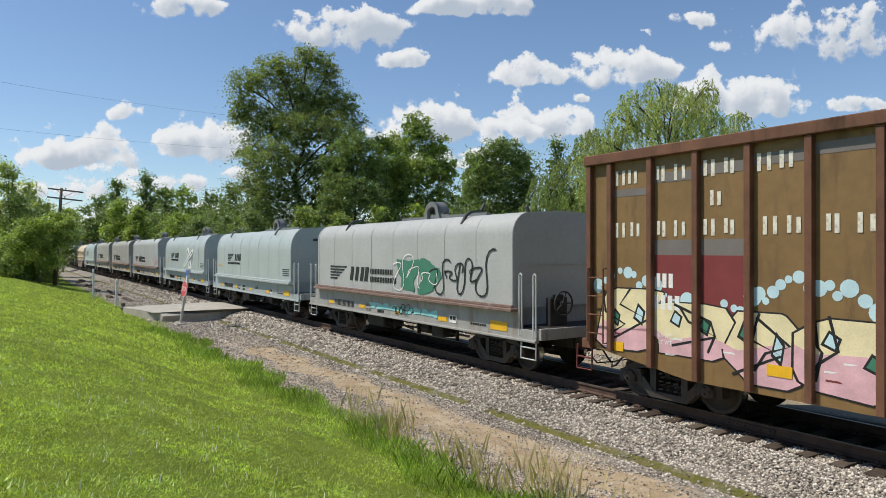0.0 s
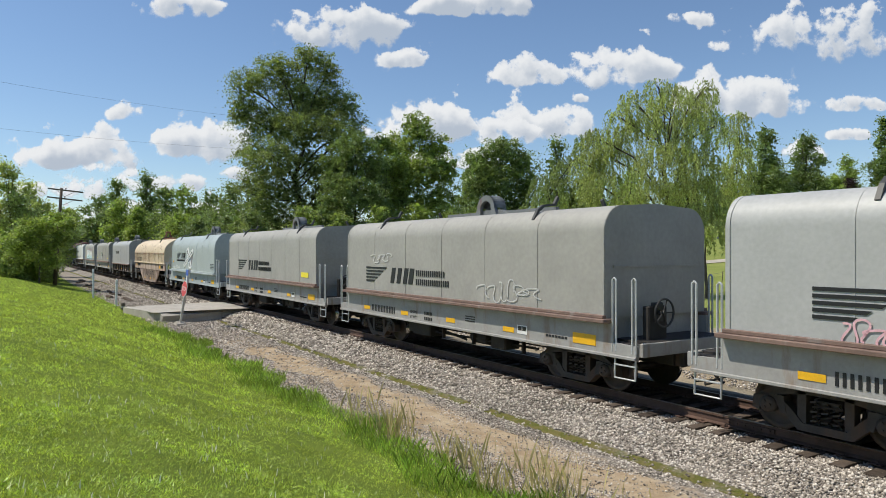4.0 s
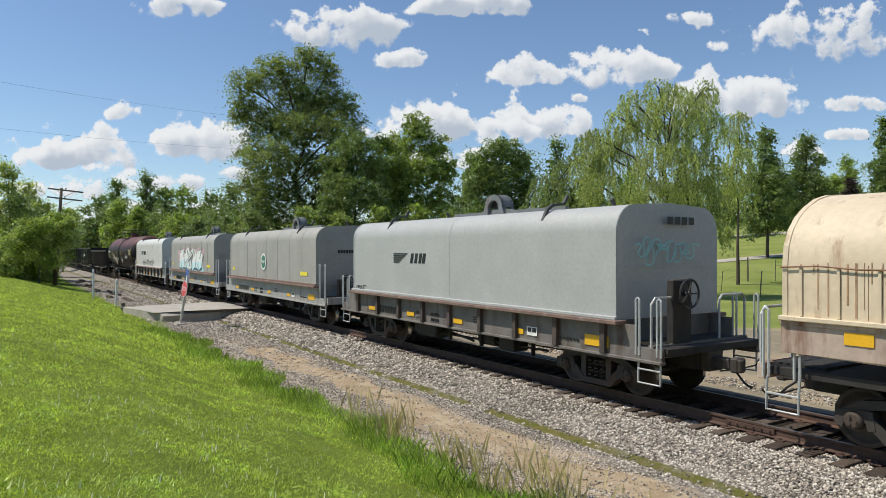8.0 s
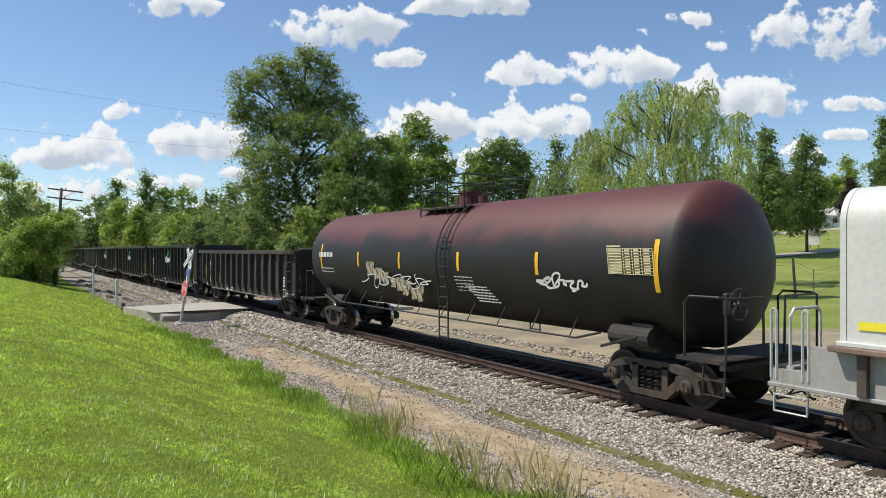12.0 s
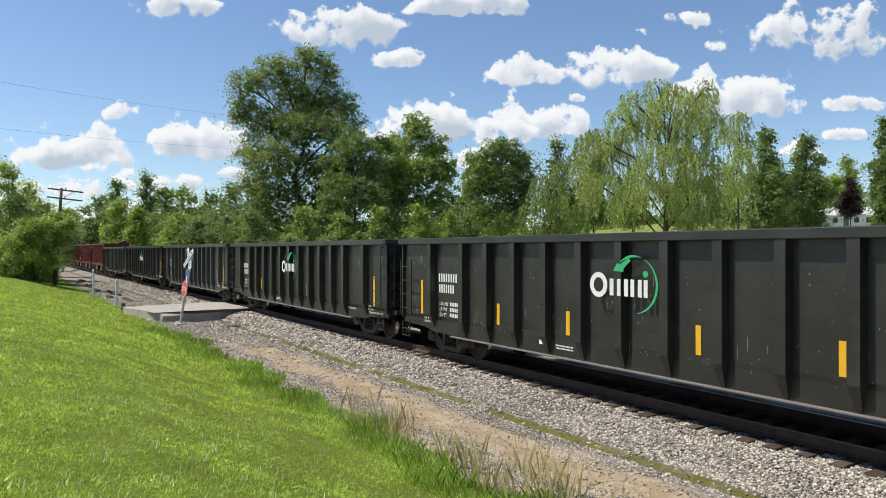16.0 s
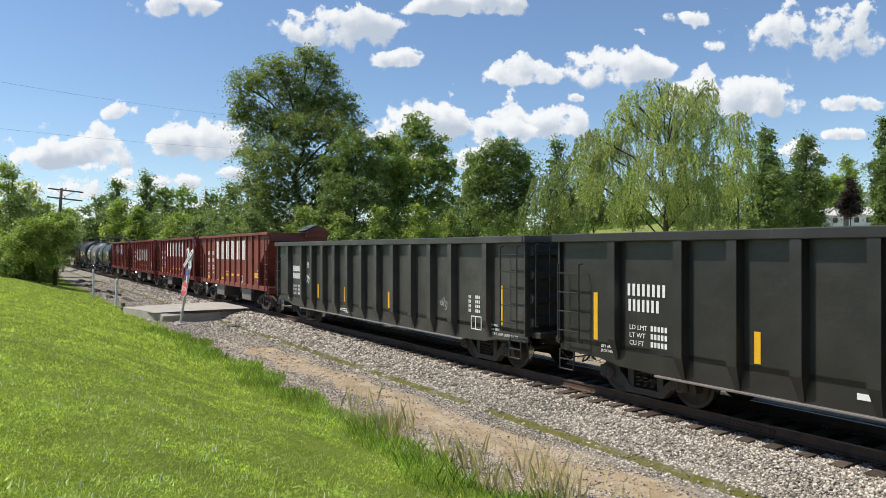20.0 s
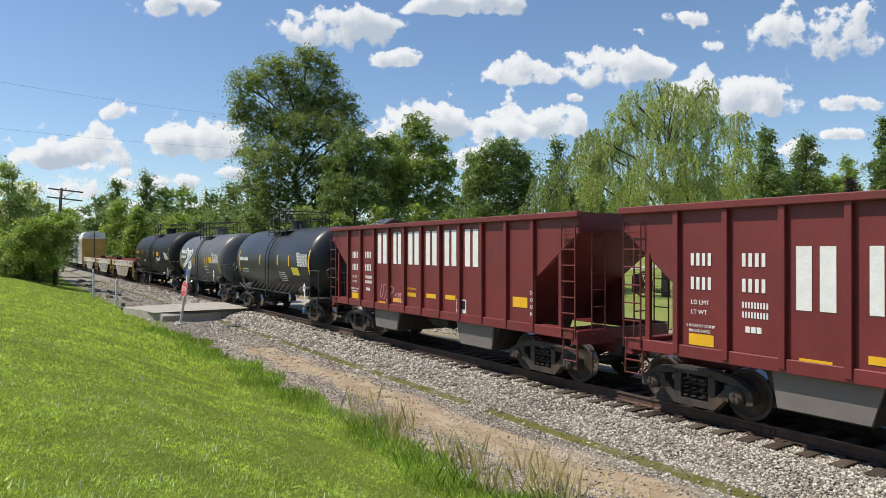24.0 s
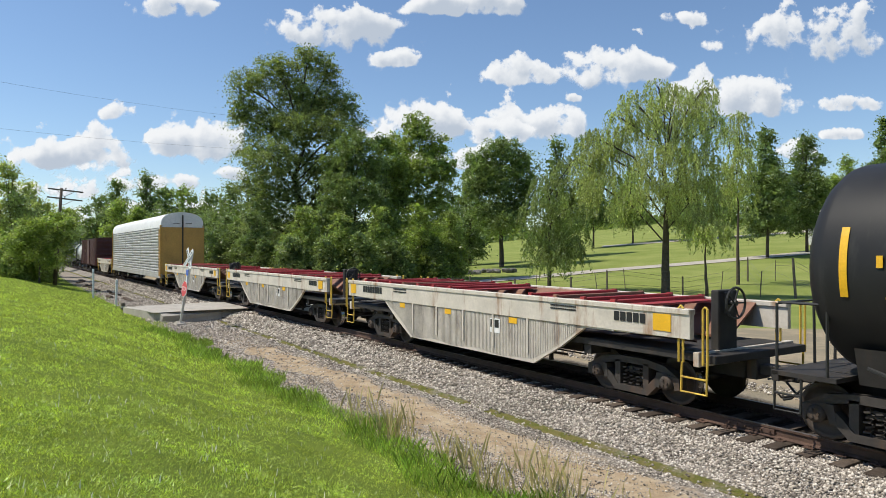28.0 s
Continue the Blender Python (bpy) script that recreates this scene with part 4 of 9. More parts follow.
    if worn:
        scatter(car, worn, body, sy)
    return car


def scatter(car, seed, body, sy):
    """Chips and drips of bare or white paint on a side."""
    rng = random.Random(seed)
    bm = B()
    for i in range(420):
        x, z = rng.uniform(-body + 0.3, body - 0.3), 0.95 + 1.7 * rng.random() ** 1.8
        w, h = rng.uniform(0.005, 0.016), rng.uniform(0.008, 0.035)
        if rng.random() < 0.15:
            w, h = 0.005, rng.uniform(0.10, 0.4)
        fan(bm, [(x, z, 0.004), (x + w, z + h * 0.2, 0.004), (x + w * 0.8, z + h, 0.004), (x - w * 0.2, z + h * 0.7, 0.004)])
    ob = part("paint_chips", bm, M["chip"], car)
    ob.matrix_basis = Matrix.Translation((0, sy, 0)) @ SIDE


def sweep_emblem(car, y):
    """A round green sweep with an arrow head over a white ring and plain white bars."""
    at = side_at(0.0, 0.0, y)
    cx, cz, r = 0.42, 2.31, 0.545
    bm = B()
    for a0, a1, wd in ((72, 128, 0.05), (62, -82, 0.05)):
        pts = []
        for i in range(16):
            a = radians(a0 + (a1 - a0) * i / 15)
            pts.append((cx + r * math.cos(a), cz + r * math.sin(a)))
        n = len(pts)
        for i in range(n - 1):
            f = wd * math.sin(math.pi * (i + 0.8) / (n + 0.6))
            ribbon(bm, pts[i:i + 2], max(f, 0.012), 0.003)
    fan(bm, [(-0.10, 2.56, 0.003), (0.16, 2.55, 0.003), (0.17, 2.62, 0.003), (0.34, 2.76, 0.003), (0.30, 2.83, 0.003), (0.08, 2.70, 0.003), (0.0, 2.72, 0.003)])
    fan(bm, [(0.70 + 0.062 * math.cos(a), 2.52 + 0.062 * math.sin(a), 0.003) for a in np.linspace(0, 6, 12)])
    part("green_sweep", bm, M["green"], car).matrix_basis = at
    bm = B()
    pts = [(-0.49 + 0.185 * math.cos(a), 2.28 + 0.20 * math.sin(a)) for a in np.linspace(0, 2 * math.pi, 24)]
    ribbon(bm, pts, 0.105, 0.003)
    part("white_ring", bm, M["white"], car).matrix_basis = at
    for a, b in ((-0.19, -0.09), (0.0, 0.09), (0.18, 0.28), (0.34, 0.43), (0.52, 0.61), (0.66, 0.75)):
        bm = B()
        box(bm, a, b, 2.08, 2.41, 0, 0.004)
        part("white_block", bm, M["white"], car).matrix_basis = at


# ---- ballast hoppers ----
LETTER_W = (0.60, 0.48, 0.60, 0.58, 0.58, 0.60)


def hopper(label, half, paint, solar=True, name_z=2.55, tag=None, letter_mat="white"):
    car = thing("ballast_hopper", label, "freight car", "freight cars of the train")
    body, top, low, W = half - 0.60, 3.80, 1.12, 1.50
    sheet = 4.97
    grab = M["grab_maroon"]
    bm = B()
    box(bm, -half + 0.7, half - 0.7, -0.25, 0.25, 0.70, 1.05, 0.02)
    part("centre_sill", bm, paint, car)
    for s in (-1, 1):
        bm = B()
        box(bm, -body + 0.15, body - 0.15, s * 1.42 - 0.06, s * 1.42 + 0.06, low - 0.06, low + 0.16, 0.01)
        part("side_sill", bm, paint, car)
    for e in (-1, 1):
        bm = B()
        box(bm, e * (body - 0.25), e * (body - 0.05), -1.45, 1.45, 0.95, 1.25, 0.01)
        box(bm, e * (body - 1.4), e * (body - 0.2), -0.6, 0.6, 1.0, 1.15)
        part("end_sill", bm, paint, car)
    for s in (-1, 1):
        bm = B()
        prism(bm, [(-body, top - 0.05), (body, top - 0.05), (body, top - 0.42), (sheet, 2.30), (sheet, low), (-sheet, low), (-sheet, 2.30), (-body, top - 0.42)], s * (W - 0.12), s * (W - 0.08), "y")
        part("side_sheet", bm, paint, car)
        bm = B()
        box(bm, -body - 0.04, body + 0.04, s * (W - 0.12), s * (W + 0.05), top - 0.13, top, 0.015)
        part("top_chord", bm, paint, car)
        bm = B()
        box(bm, -sheet, sheet, s * (W - 0.11), s * (W - 0.05), low - 0.02, low + 0.12, 0.01)
        for i in range(30):
            x = -sheet + 0.2 + i * (2 * sheet - 0.4) / 29
            rod(bm, (x, s * (W - 0.05), low + 0.09), (x, s * (W - 0.035), low + 0.09), 0.02, 6)
        part("bottom_flange", bm, paint, car)
        for i in range(11):
            x = -sheet + i * 2 * sheet / 10
            bm = B()
            box(bm, x - 0.055, x + 0.055, s * (W - 0.09), s * (W + 0.01), low, top - 0.12, 0.008)
            part("rib", bm, paint, car)
        for e in (-1, 1):
            ladder(car, grab, e * (body - 0.28), s * (W + 0.0), 1.1, top - 0.3, 0.42, 7)
            step(car, grab, e * (body - 0.28), s * (W - 0.05), 1.1, 0.42, 0.5)
            bm = B()
            box(bm, e * (body - 0.6) - 0.05, e * (body - 0.6) + 0.05, s * 1.36, s * 1.44, 1.2, 2.9)
            part("corner_post", bm, paint, car)
    for e in (-1, 1):
        bm = B()
        prism(bm, [(e * sheet, 2.26), (e * body, top - 0.46), (e * body, top - 0.40), (e * sheet, 2.34)], -W + 0.1, W - 0.1, "y")
        prism(bm, [(e * sheet, 2.32), (e * (sheet - 0.9), 1.2), (e * (sheet - 1.0), 1.2), (e * (sheet - 0.05), 2.36)], -W + 0.1, W - 0.1, "y")
        part("slope_sheet", bm, paint, car)
        bm = B()
        box(bm, e * (body - 0.05), e * body, -W + 0.08, W - 0.08, top - 0.45, top - 0.02)
        part("end_sheet", bm, paint, car)
        bm = B()
        prism(bm, [(e * (sheet - 1.5), low), (e * (sheet - 3.5), low), (e * (sheet - 3.2), 0.42), (e * (sheet - 1.8), 0.42)], -1.22, 1.22, "y")
        part("hopper_chute", bm, M["underframe"], car)
        bm = B()
        prism(bm, [(e * (sheet - 1.7), low - 0.02), (e * (sheet - 3.4), low - 0.02), (e * (sheet - 3.2), 0.46), (e * (sheet - 1.8), 0.46)], -1.30, -1.24, "y")
        part("chute_door", bm, M["patch_grey"], car)
        add_truck(car, e * 4.88)
        ladder(car, grab, e * (body + 0.02), -0.9, 1.2, top - 0.4, 0.4, 6, "end_ladder", True)
    bm = B()
    rod(bm, (-0.6, -0.55, 0.85), (0.35, -0.55, 0.85), 0.20, 12)
    part("air_reservoir", bm, M["underframe"], car)
    bm = B()
    rod(bm, (-1.3, 0.5, 0.85), (-0.8, 0.5, 0.85), 0.14, 12)
    part("brake_cylinder", bm, M["underframe"], car)
    brake_wheel(car, body + 0.05, 0.5, 2.2, grab)
    add_ends(car, half)
    sy = -(W - 0.075)
    pitch = 2 * sheet / 10
    # name: one plain block in each panel
    for i in range(6):
        xc = -sheet + (2.5 + i) * pitch
        w, h = LETTER_W[i], 0.98
        bm = B()
        for a, b in ((-0.5, -0.10), (0.10, 0.5)):
            box(bm, w * a, w * b, 0, h, 0, 0.005)
        ob = part("name_block", bm, M[letter_mat], car)
        ob.matrix_basis = side_at(xc, name_z, sy)
    for k in (0, 1):
        x = -sheet + k * pitch + 0.28
        marks(car, M["white"], x, 2.70, sy, 4, 0.46, 0.22, 0.45)
        marks(car, M["white"], x, 2.28, sy, 4, 0.46, 0.22, 0.45)
    x = -sheet + 0.2
    x += 0.08
    words("LD LMT", 0.11, M["white"], car, side_at(x, 2.02, sy - 0.004))
    words("LT WT", 0.11, M["white"], car, side_at(x, 1.85, sy - 0.004))
    for z in (2.02, 1.86):
        marks(car, M["white"], x + pitch + 0.0, z, sy, 9, 0.48, 0.10, 0.45)
    marks(car, M["white"], x + pitch + 0.06, 1.62, sy, 3, 0.3, 0.10, 0.2)
    words("2 INCH HF COMP", 0.075, M["white"], car, side_at(x - 0.10, 1.62, sy - 0.004))
    words("BRAKE SHOE", 0.075, M["white"], car, side_at(x - 0.04, 1.53, sy - 0.004))
    for i, z in ((0, 1.30), (2, 1.20), (3, 1.36), (5, 1.60), (6, 1.62)):
        plate(car, M["yellow"], -sheet + i * pitch + 0.24, -sheet + i * pitch + 0.74, z, z + (0.20 if i == 0 else 0.12), sy)
    plate(car, M["yellow"], -sheet + 9 * pitch + 0.22, -sheet + 9 * pitch + 0.76, 1.62, 1.86, sy)
    xx = -sheet + 4.2 * pitch + pitch * 2
    plate(car, M["white"], xx + 0.6, xx + 1.05, 1.3, 1.66, sy, "notice_plate")
    for k in (0, 1):
        plate(car, M["ink"], xx + 0.63 + 0.2 * k, xx + 0.81 + 0.2 * k, 1.40, 1.63, sy - 0.006, "notice_field")
    words("WARNING!", 0.10, M["yellow"], car, side_at(-sheet + 4 * pitch + 0.15, 1.78, sy - 0.004))
    marks(car, M["yellow"], -sheet + 4 * pitch + 0.15, 1.58, sy, 9, 0.5, 0.12, 0.3)
    for i, ch in enumerate("DOOR"):
        words(ch, 0.12, M["white"], car, side_at(sheet - 0.04, 1.95 - 0.16 * i, -(W + 0.016)))
    if solar:
        # a small hipped housing with a tilted panel over the far half of one end
        e = solar
        xc = e * (body - 0.25)
        bm = B()
        box(bm, xc - 0.42, xc + 0.42, 0.30, 1.40, top - 0.20, top + 0.05, 0.01)
        prism(bm, [(0.26, top + 0.05), (1.44, top + 0.05), (0.85, top + 0.33)], xc - 0.48, xc + 0.48)
        part("panel_housing", bm, paint, car)
        bm = B()
        prism(bm, [(0.20, top + 0.06), (0.80, top + 0.355), (0.79, top + 0.385), (0.19, top + 0.09)], xc - 0.46, xc + 0.46)
        panel = part("solar_panel", bm, M["solar"], car)
        bm = B()
        for x in (-0.46, -0.15, 0.15, 0.46):
            prism(bm, [(0.185, top + 0.085), (0.80, top + 0.39), (0.795, top + 0.40), (0.18, top + 0.095)], xc + x - 0.012, xc + x + 0.012)
        part("panel_frame", bm, M["white"], panel)
    if tag:
        scribble(car, M["pink"], -sheet + 2.4 * pitch, 1.3, sy, 0.8, 0.8, 3, tag, 0.02)
        scribble(car, M["pink"], -sheet + 3.4 * pitch, 1.35, sy, 0.5, 0.45, 3, tag + 1, 0.02)
    return car


# ---- tank cars ----
def tank_car(label, half, paint, top=4.0, dia=3.1, length=None, mark="white", grabs=None, yellow=(), name_bars=None, maroon=False, tag=0, small=False, placard=None, box_label=None, chart=True, inset=1.85, ladder_x=0.3, chart_at=None, placard_at=(-0.75, 1.62)):
    car = thing("tank_car", label, "freight car", "freight cars of the train")
    r = dia / 2
    zc = top - r
    hl = (length or 2 * half - 1.7) / 2
    grabs = grabs or M["grab_black"]
    bm = B()
    rows = [(-hl, 0.05)]
    dome = 0.62
    for i in range(1, 9):
        a = math.pi / 2 * i / 8
        rows.append((-hl + dome * (1 - math.cos(a)), r * math.sin(a)))
    for k in (-0.5, 0.0, 0.5):
        rows.append((k * (hl - dome), r))
    for i in range(8, 0, -1):
        a = math.pi / 2 * i / 8
        rows.append((hl - dome * (1 - math.cos(a)), r * math.sin(a)))
    rows.append((hl, 0.05))
    lathe(bm, rows, 56, "x")
    ob = part("tank", bm, paint, car)
    ob.matrix_basis = pose(0, 0, zc)
    # sills and saddles at both ends
    tx = half - inset
    for e in (-1, 1):
        bm = B()
        box(bm, e * (hl - 2.9), e * (half - 0.55), -0.3, 0.3, 0.62, 0.98, 0.02)
        prism(bm, [(-1.15, 1.0), (1.15, 1.0), (1.3, 1.55), (0.6, zc - r + 0.3), (-0.6, zc - r + 0.3), (-1.3, 1.55)], e * tx - 0.25, e * tx + 0.25)
        part("stub_sill", bm, M["underframe"], car)
        bm = B()
        box(bm, e * (half - 1.5), e * (half - 0.5), -1.5, 1.5, 1.02, 1.09)
        box(bm, e * (half - 0.62), e * (half - 0.5), -1.5, 1.5, 0.92, 1.09, 0.01)
        part("end_platform", bm, M["underframe"], car)
        for s in (-1, 1):
            bm = B()
            xa, xb = e * (half - 1.35), e * (half - 0.55)
            pipe(bm, [(xa, s * 1.46, 1.05), (xa, s * 1.46, 2.05), (xa + e * 0.1, s * 1.46, 2.16), (xb - e * 0.1, s * 1.46, 2.16), (xb, s * 1.36, 2.14), (xb, s * 0.35, 2.14), (xb, s * 0.32, 1.1)], 0.024, 6)
            rod(bm, (xb, s * 1.42, 1.05), (xb, s * 1.42, 2.14), 0.022, 6)
            part("end_railing", bm, grabs, car)
            step(car, grabs, e * (half - 0.75), s * 1.48, 1.0, 0.42, 0.52)
            bm = B()
            rod(bm, (e * (tx - 0.95), s * 1.42, 1.02), (e * (tx + 0.0), s * 1.44, 1.30), 0.03, 6)
            part("brace", bm, grabs, car)
        add_truck(car, e * tx, "cap_blue" if not maroon and e > 0 else "cap")
    # running boards and rails along both sides
    for s in (-1, 1):
        bm = B()
        pipe(bm, [(-tx + 0.9, s * 1.50, 1.30), (-tx + 1.6, s * 1.50, 1.12), (tx - 1.6, s * 1.50, 1.12), (tx - 0.9, s * 1.50, 1.30)], 0.026, 6)
        for i in range(10):
            x = -tx + 1.8 + i * (2 * tx - 3.6) / 9
            rod(bm, (x, s * 1.50, 1.12), (x, s * 1.18, max(1.2, zc - math.sqrt(max(r * r - 1.18 ** 2, 0.01)) + 0.05)), 0.016, 5)
        part("side_rail", bm, grabs, car)
        # ladder that follows the shell
        bm = B()
        for k in (-0.22, 0.22):
            pts = [(k, s * 1.62, 0.55), (k, s * 1.62, 1.7)]
            for a in range(0, 75, 12):
                pts.append((k, s * (r + 0.12) * math.cos(radians(a - 6)), zc + (r + 0.12) * math.sin(radians(a - 6))))
            pipe(bm, pts, 0.022, 6)
        for i in range(11):
            z = 0.62 + i * 0.27
            dz = z - zc
            y = 1.62 if z < zc else min(1.62, math.sqrt(max((r + 0.12) ** 2 - dz * dz, 0.2)))
            rod(bm, (-0.22, s * y, z), (0.22, s * y, z), 0.016, 6)
        part("ladder", bm, grabs, car).matrix_basis = pose(ladder_x, 0, 0)
    # dome platform
    bm = B()
    box(bm, -1.15, 1.15, -1.05, 1.05, top - 0.18, top - 0.13)
    part("dome_platform", bm, M["underframe"], car)
    bm = B()
    rod(bm, (0, 0, top - 0.1), (0, 0, top + 0.32), 0.36, 20)
    rod(bm, (0, 0, top + 0.32), (0, 0, top + 0.38), 0.40, 20)
    rod(bm, (-0.75, 0.1, top - 0.1), (-0.75, 0.1, top + 0.25), 0.12, 12)
    rod(bm, (0.75, -0.1, top - 0.1), (0.75, -0.1, top + 0.2), 0.14, 12)
    part("valve_housing", bm, paint, car)
    for s in (-1, 1):
        bm = B()
        for z in (top + 0.42, top + 0.75):
            pipe(bm, [(-1.15, s * 1.05, z), (-0.32, s * 1.05, z)], 0.022, 6)
            pipe(bm, [(0.32, s * 1.05, z), (1.15, s * 1.05, z)], 0.022, 6)
        for x in (-1.15, -0.32, 0.32, 1.15):
            rod(bm, (x, s * 1.05, top - 0.35), (x, s * 1.05, top + 0.75), 0.022, 6)
        part("guard_rail", bm, grabs, car)
    bm = B()
    for x in (-1.15, 1.15):
        for z in (top + 0.42, top + 0.75):
            rod(bm, (x, -1.05, z), (x, 1.05, z), 0.022, 6)
    part("end_guard", bm, grabs, car)
    add_ends(car, half)
    bm = B()
    rod(bm, (-tx + 0.6, -1.15, 1.15), (-tx + 1.3, -1.15, 1.15), 0.19, 14)
    part("air_reservoir", bm, M["underframe"], car)
    bm = B()
    rod(bm, (tx - 0.75, -1.25, 1.28), (tx + 0.25, -1.25, 1.28), 0.20, 14)
    part("air_reservoir", bm, M["underframe"], car)
    brake_wheel(car, half - 0.75, -0.75, 2.0, M["grab_black"])

    def on_shell(x, z):
        dz = z - zc
        y = -math.sqrt(max(r * r - dz * dz, 0.01)) - 0.014
        tilt = math.degrees(math.asin(max(-1, min(1, dz / r))))
        return Matrix.Translation((x, y, z)) @ SIDE @ pose(0, 0, 0, -tilt)

    def shell_bar(mat, x, z0, z1, w=0.11, name="reflective_strip"):
        bm = B()
        n = 8
        lo, hi = [], []
        for i in range(n + 1):
            z = z0 + (z1 - z0) * i / n
            y = -math.sqrt(max((r + 0.012) ** 2 - (z - zc) ** 2, 0.01))
            lo.append(bm.verts.new((x, y, z)))
            hi.append(bm.verts.new((x + w, y, z)))
        for i in range(n):
            bm.faces.new([lo[i], hi[i], hi[i + 1], lo[i + 1]])
        part(name, bm, mat, car)

    ink = M[mark]
    for x, z0, z1 in yellow:
        shell_bar(M["yellow"], x, z0, z1)
    a = -hl + 1.35
    if name_bars:
        marks(car, ink, 0, 0, 0, name_bars[0], name_bars[1], 0.25, 0.45, m=on_shell(a - 0.1, zc + 0.32))
    marks(car, ink, 0, 0, 0, 9, 1.25, 0.17, 0.4, m=on_shell(a, zc + 0.02))
    for k in range(2):
        marks(car, ink, 0, 0, 0, 18, 1.1, 0.04, 0.5, m=on_shell(a + 0.1, zc - 0.42 - 0.12 * k))
    for k in range(5):
        marks(car, M["faint"] if mark == "yellow" else ink, 0, 0, 0, 14, 0.42 if mark == "yellow" else 0.85, 0.026, 0.5, m=on_shell(1.7 if mark == "yellow" else 1.45, zc - 0.45 - 0.09 * k))
    # capacity chart
    if chart:
        cx = hl - 1.95
        bm = B()
        for k in range(9):
            box(bm, 0, 1.12, k * 0.062, k * 0.062 + 0.010, -0.002, 0.004)
        for x in (0, 0.40, 0.62, 0.84, 1.11):
            box(bm, x, x + 0.012, 0, 0.506, -0.002, 0.004)
        for k in range(8):
            for x, w in ((0.03, 0.33), (0.45, 0.12), (0.67, 0.12), (0.90, 0.15)):
                box(bm, x, x + w, k * 0.062 + 0.022, k * 0.062 + 0.050, -0.002, 0.004)
        box(bm, 0, 0.36, 0.53, 0.56, -0.002, 0.004)
        ob = part("capacity_chart", bm, M["cream"] if maroon else M["white"], car)
        ob.matrix_basis = on_shell(chart_at[0], zc + chart_at[1]) if chart_at else on_shell(cx, zc - 0.2)
    if box_label:
        bm = B()
        box(bm, 0, box_label[2], 0, box_label[3], -0.002, 0.004)
        ob = part("hazard_label", bm, M["label_yellow"] if mark != "yellow" and not name_bars else M["yellow"], car)
        ob.matrix_basis = on_shell(box_label[0], zc + box_label[1])
        words("WARNING!", 0.09, M["ink"], car, on_shell(box_label[0] + 0.06, zc + box_label[1] + box_label[3] * 0.5) @ Matrix.Translation((0, 0, 0.005)))
    # head end marks
    for k, (n, w, h) in enumerate(((9, 0.95, 0.15), (12, 0.75, 0.06), (12, 0.75, 0.06), (10, 0.6, 0.06))):
        x = hl - dome * (1 - math.sqrt(max(1 - ((0.95 - k * 0.16) ** 2 + 0.4) / r / r, 0.02))) + 0.02
        marks(car, ink, 0, 0, 0, n, w, h, 0.25, m=front_at(x, -0.5 + k * 0.06, zc + 0.85 - k * 0.16) @ pose(0, 0, 0, -22 + 4 * k))
    if placard:
        bm = B()
        c = [(0, -0.20), (0.17, 0), (0, 0.20), (-0.17, 0)]
        prism(bm, c, -0.005, 0.005, "y")
        box(bm, -0.04, 0.04, 0.006, 0.03, -0.45, 0.1)
        ob = part("placard", bm, M["white"], car)
        ob.matrix_basis = Matrix.Translation((tx + placard_at[0], -1.5, placard_at[1]))
        words(placard, 0.13, M["ink"], car, side_at(tx + placard_at[0] - 0.15, placard_at[1] - 0.04, -1.508), width=0.30)
    if tag:
        scribble(car, M["white"], 0, 0, 0, 0.95, 0.34, 5, tag, 0.03, m=on_shell(0.9 + (tag % 3) * 0.5, zc - 0.28))
    return car


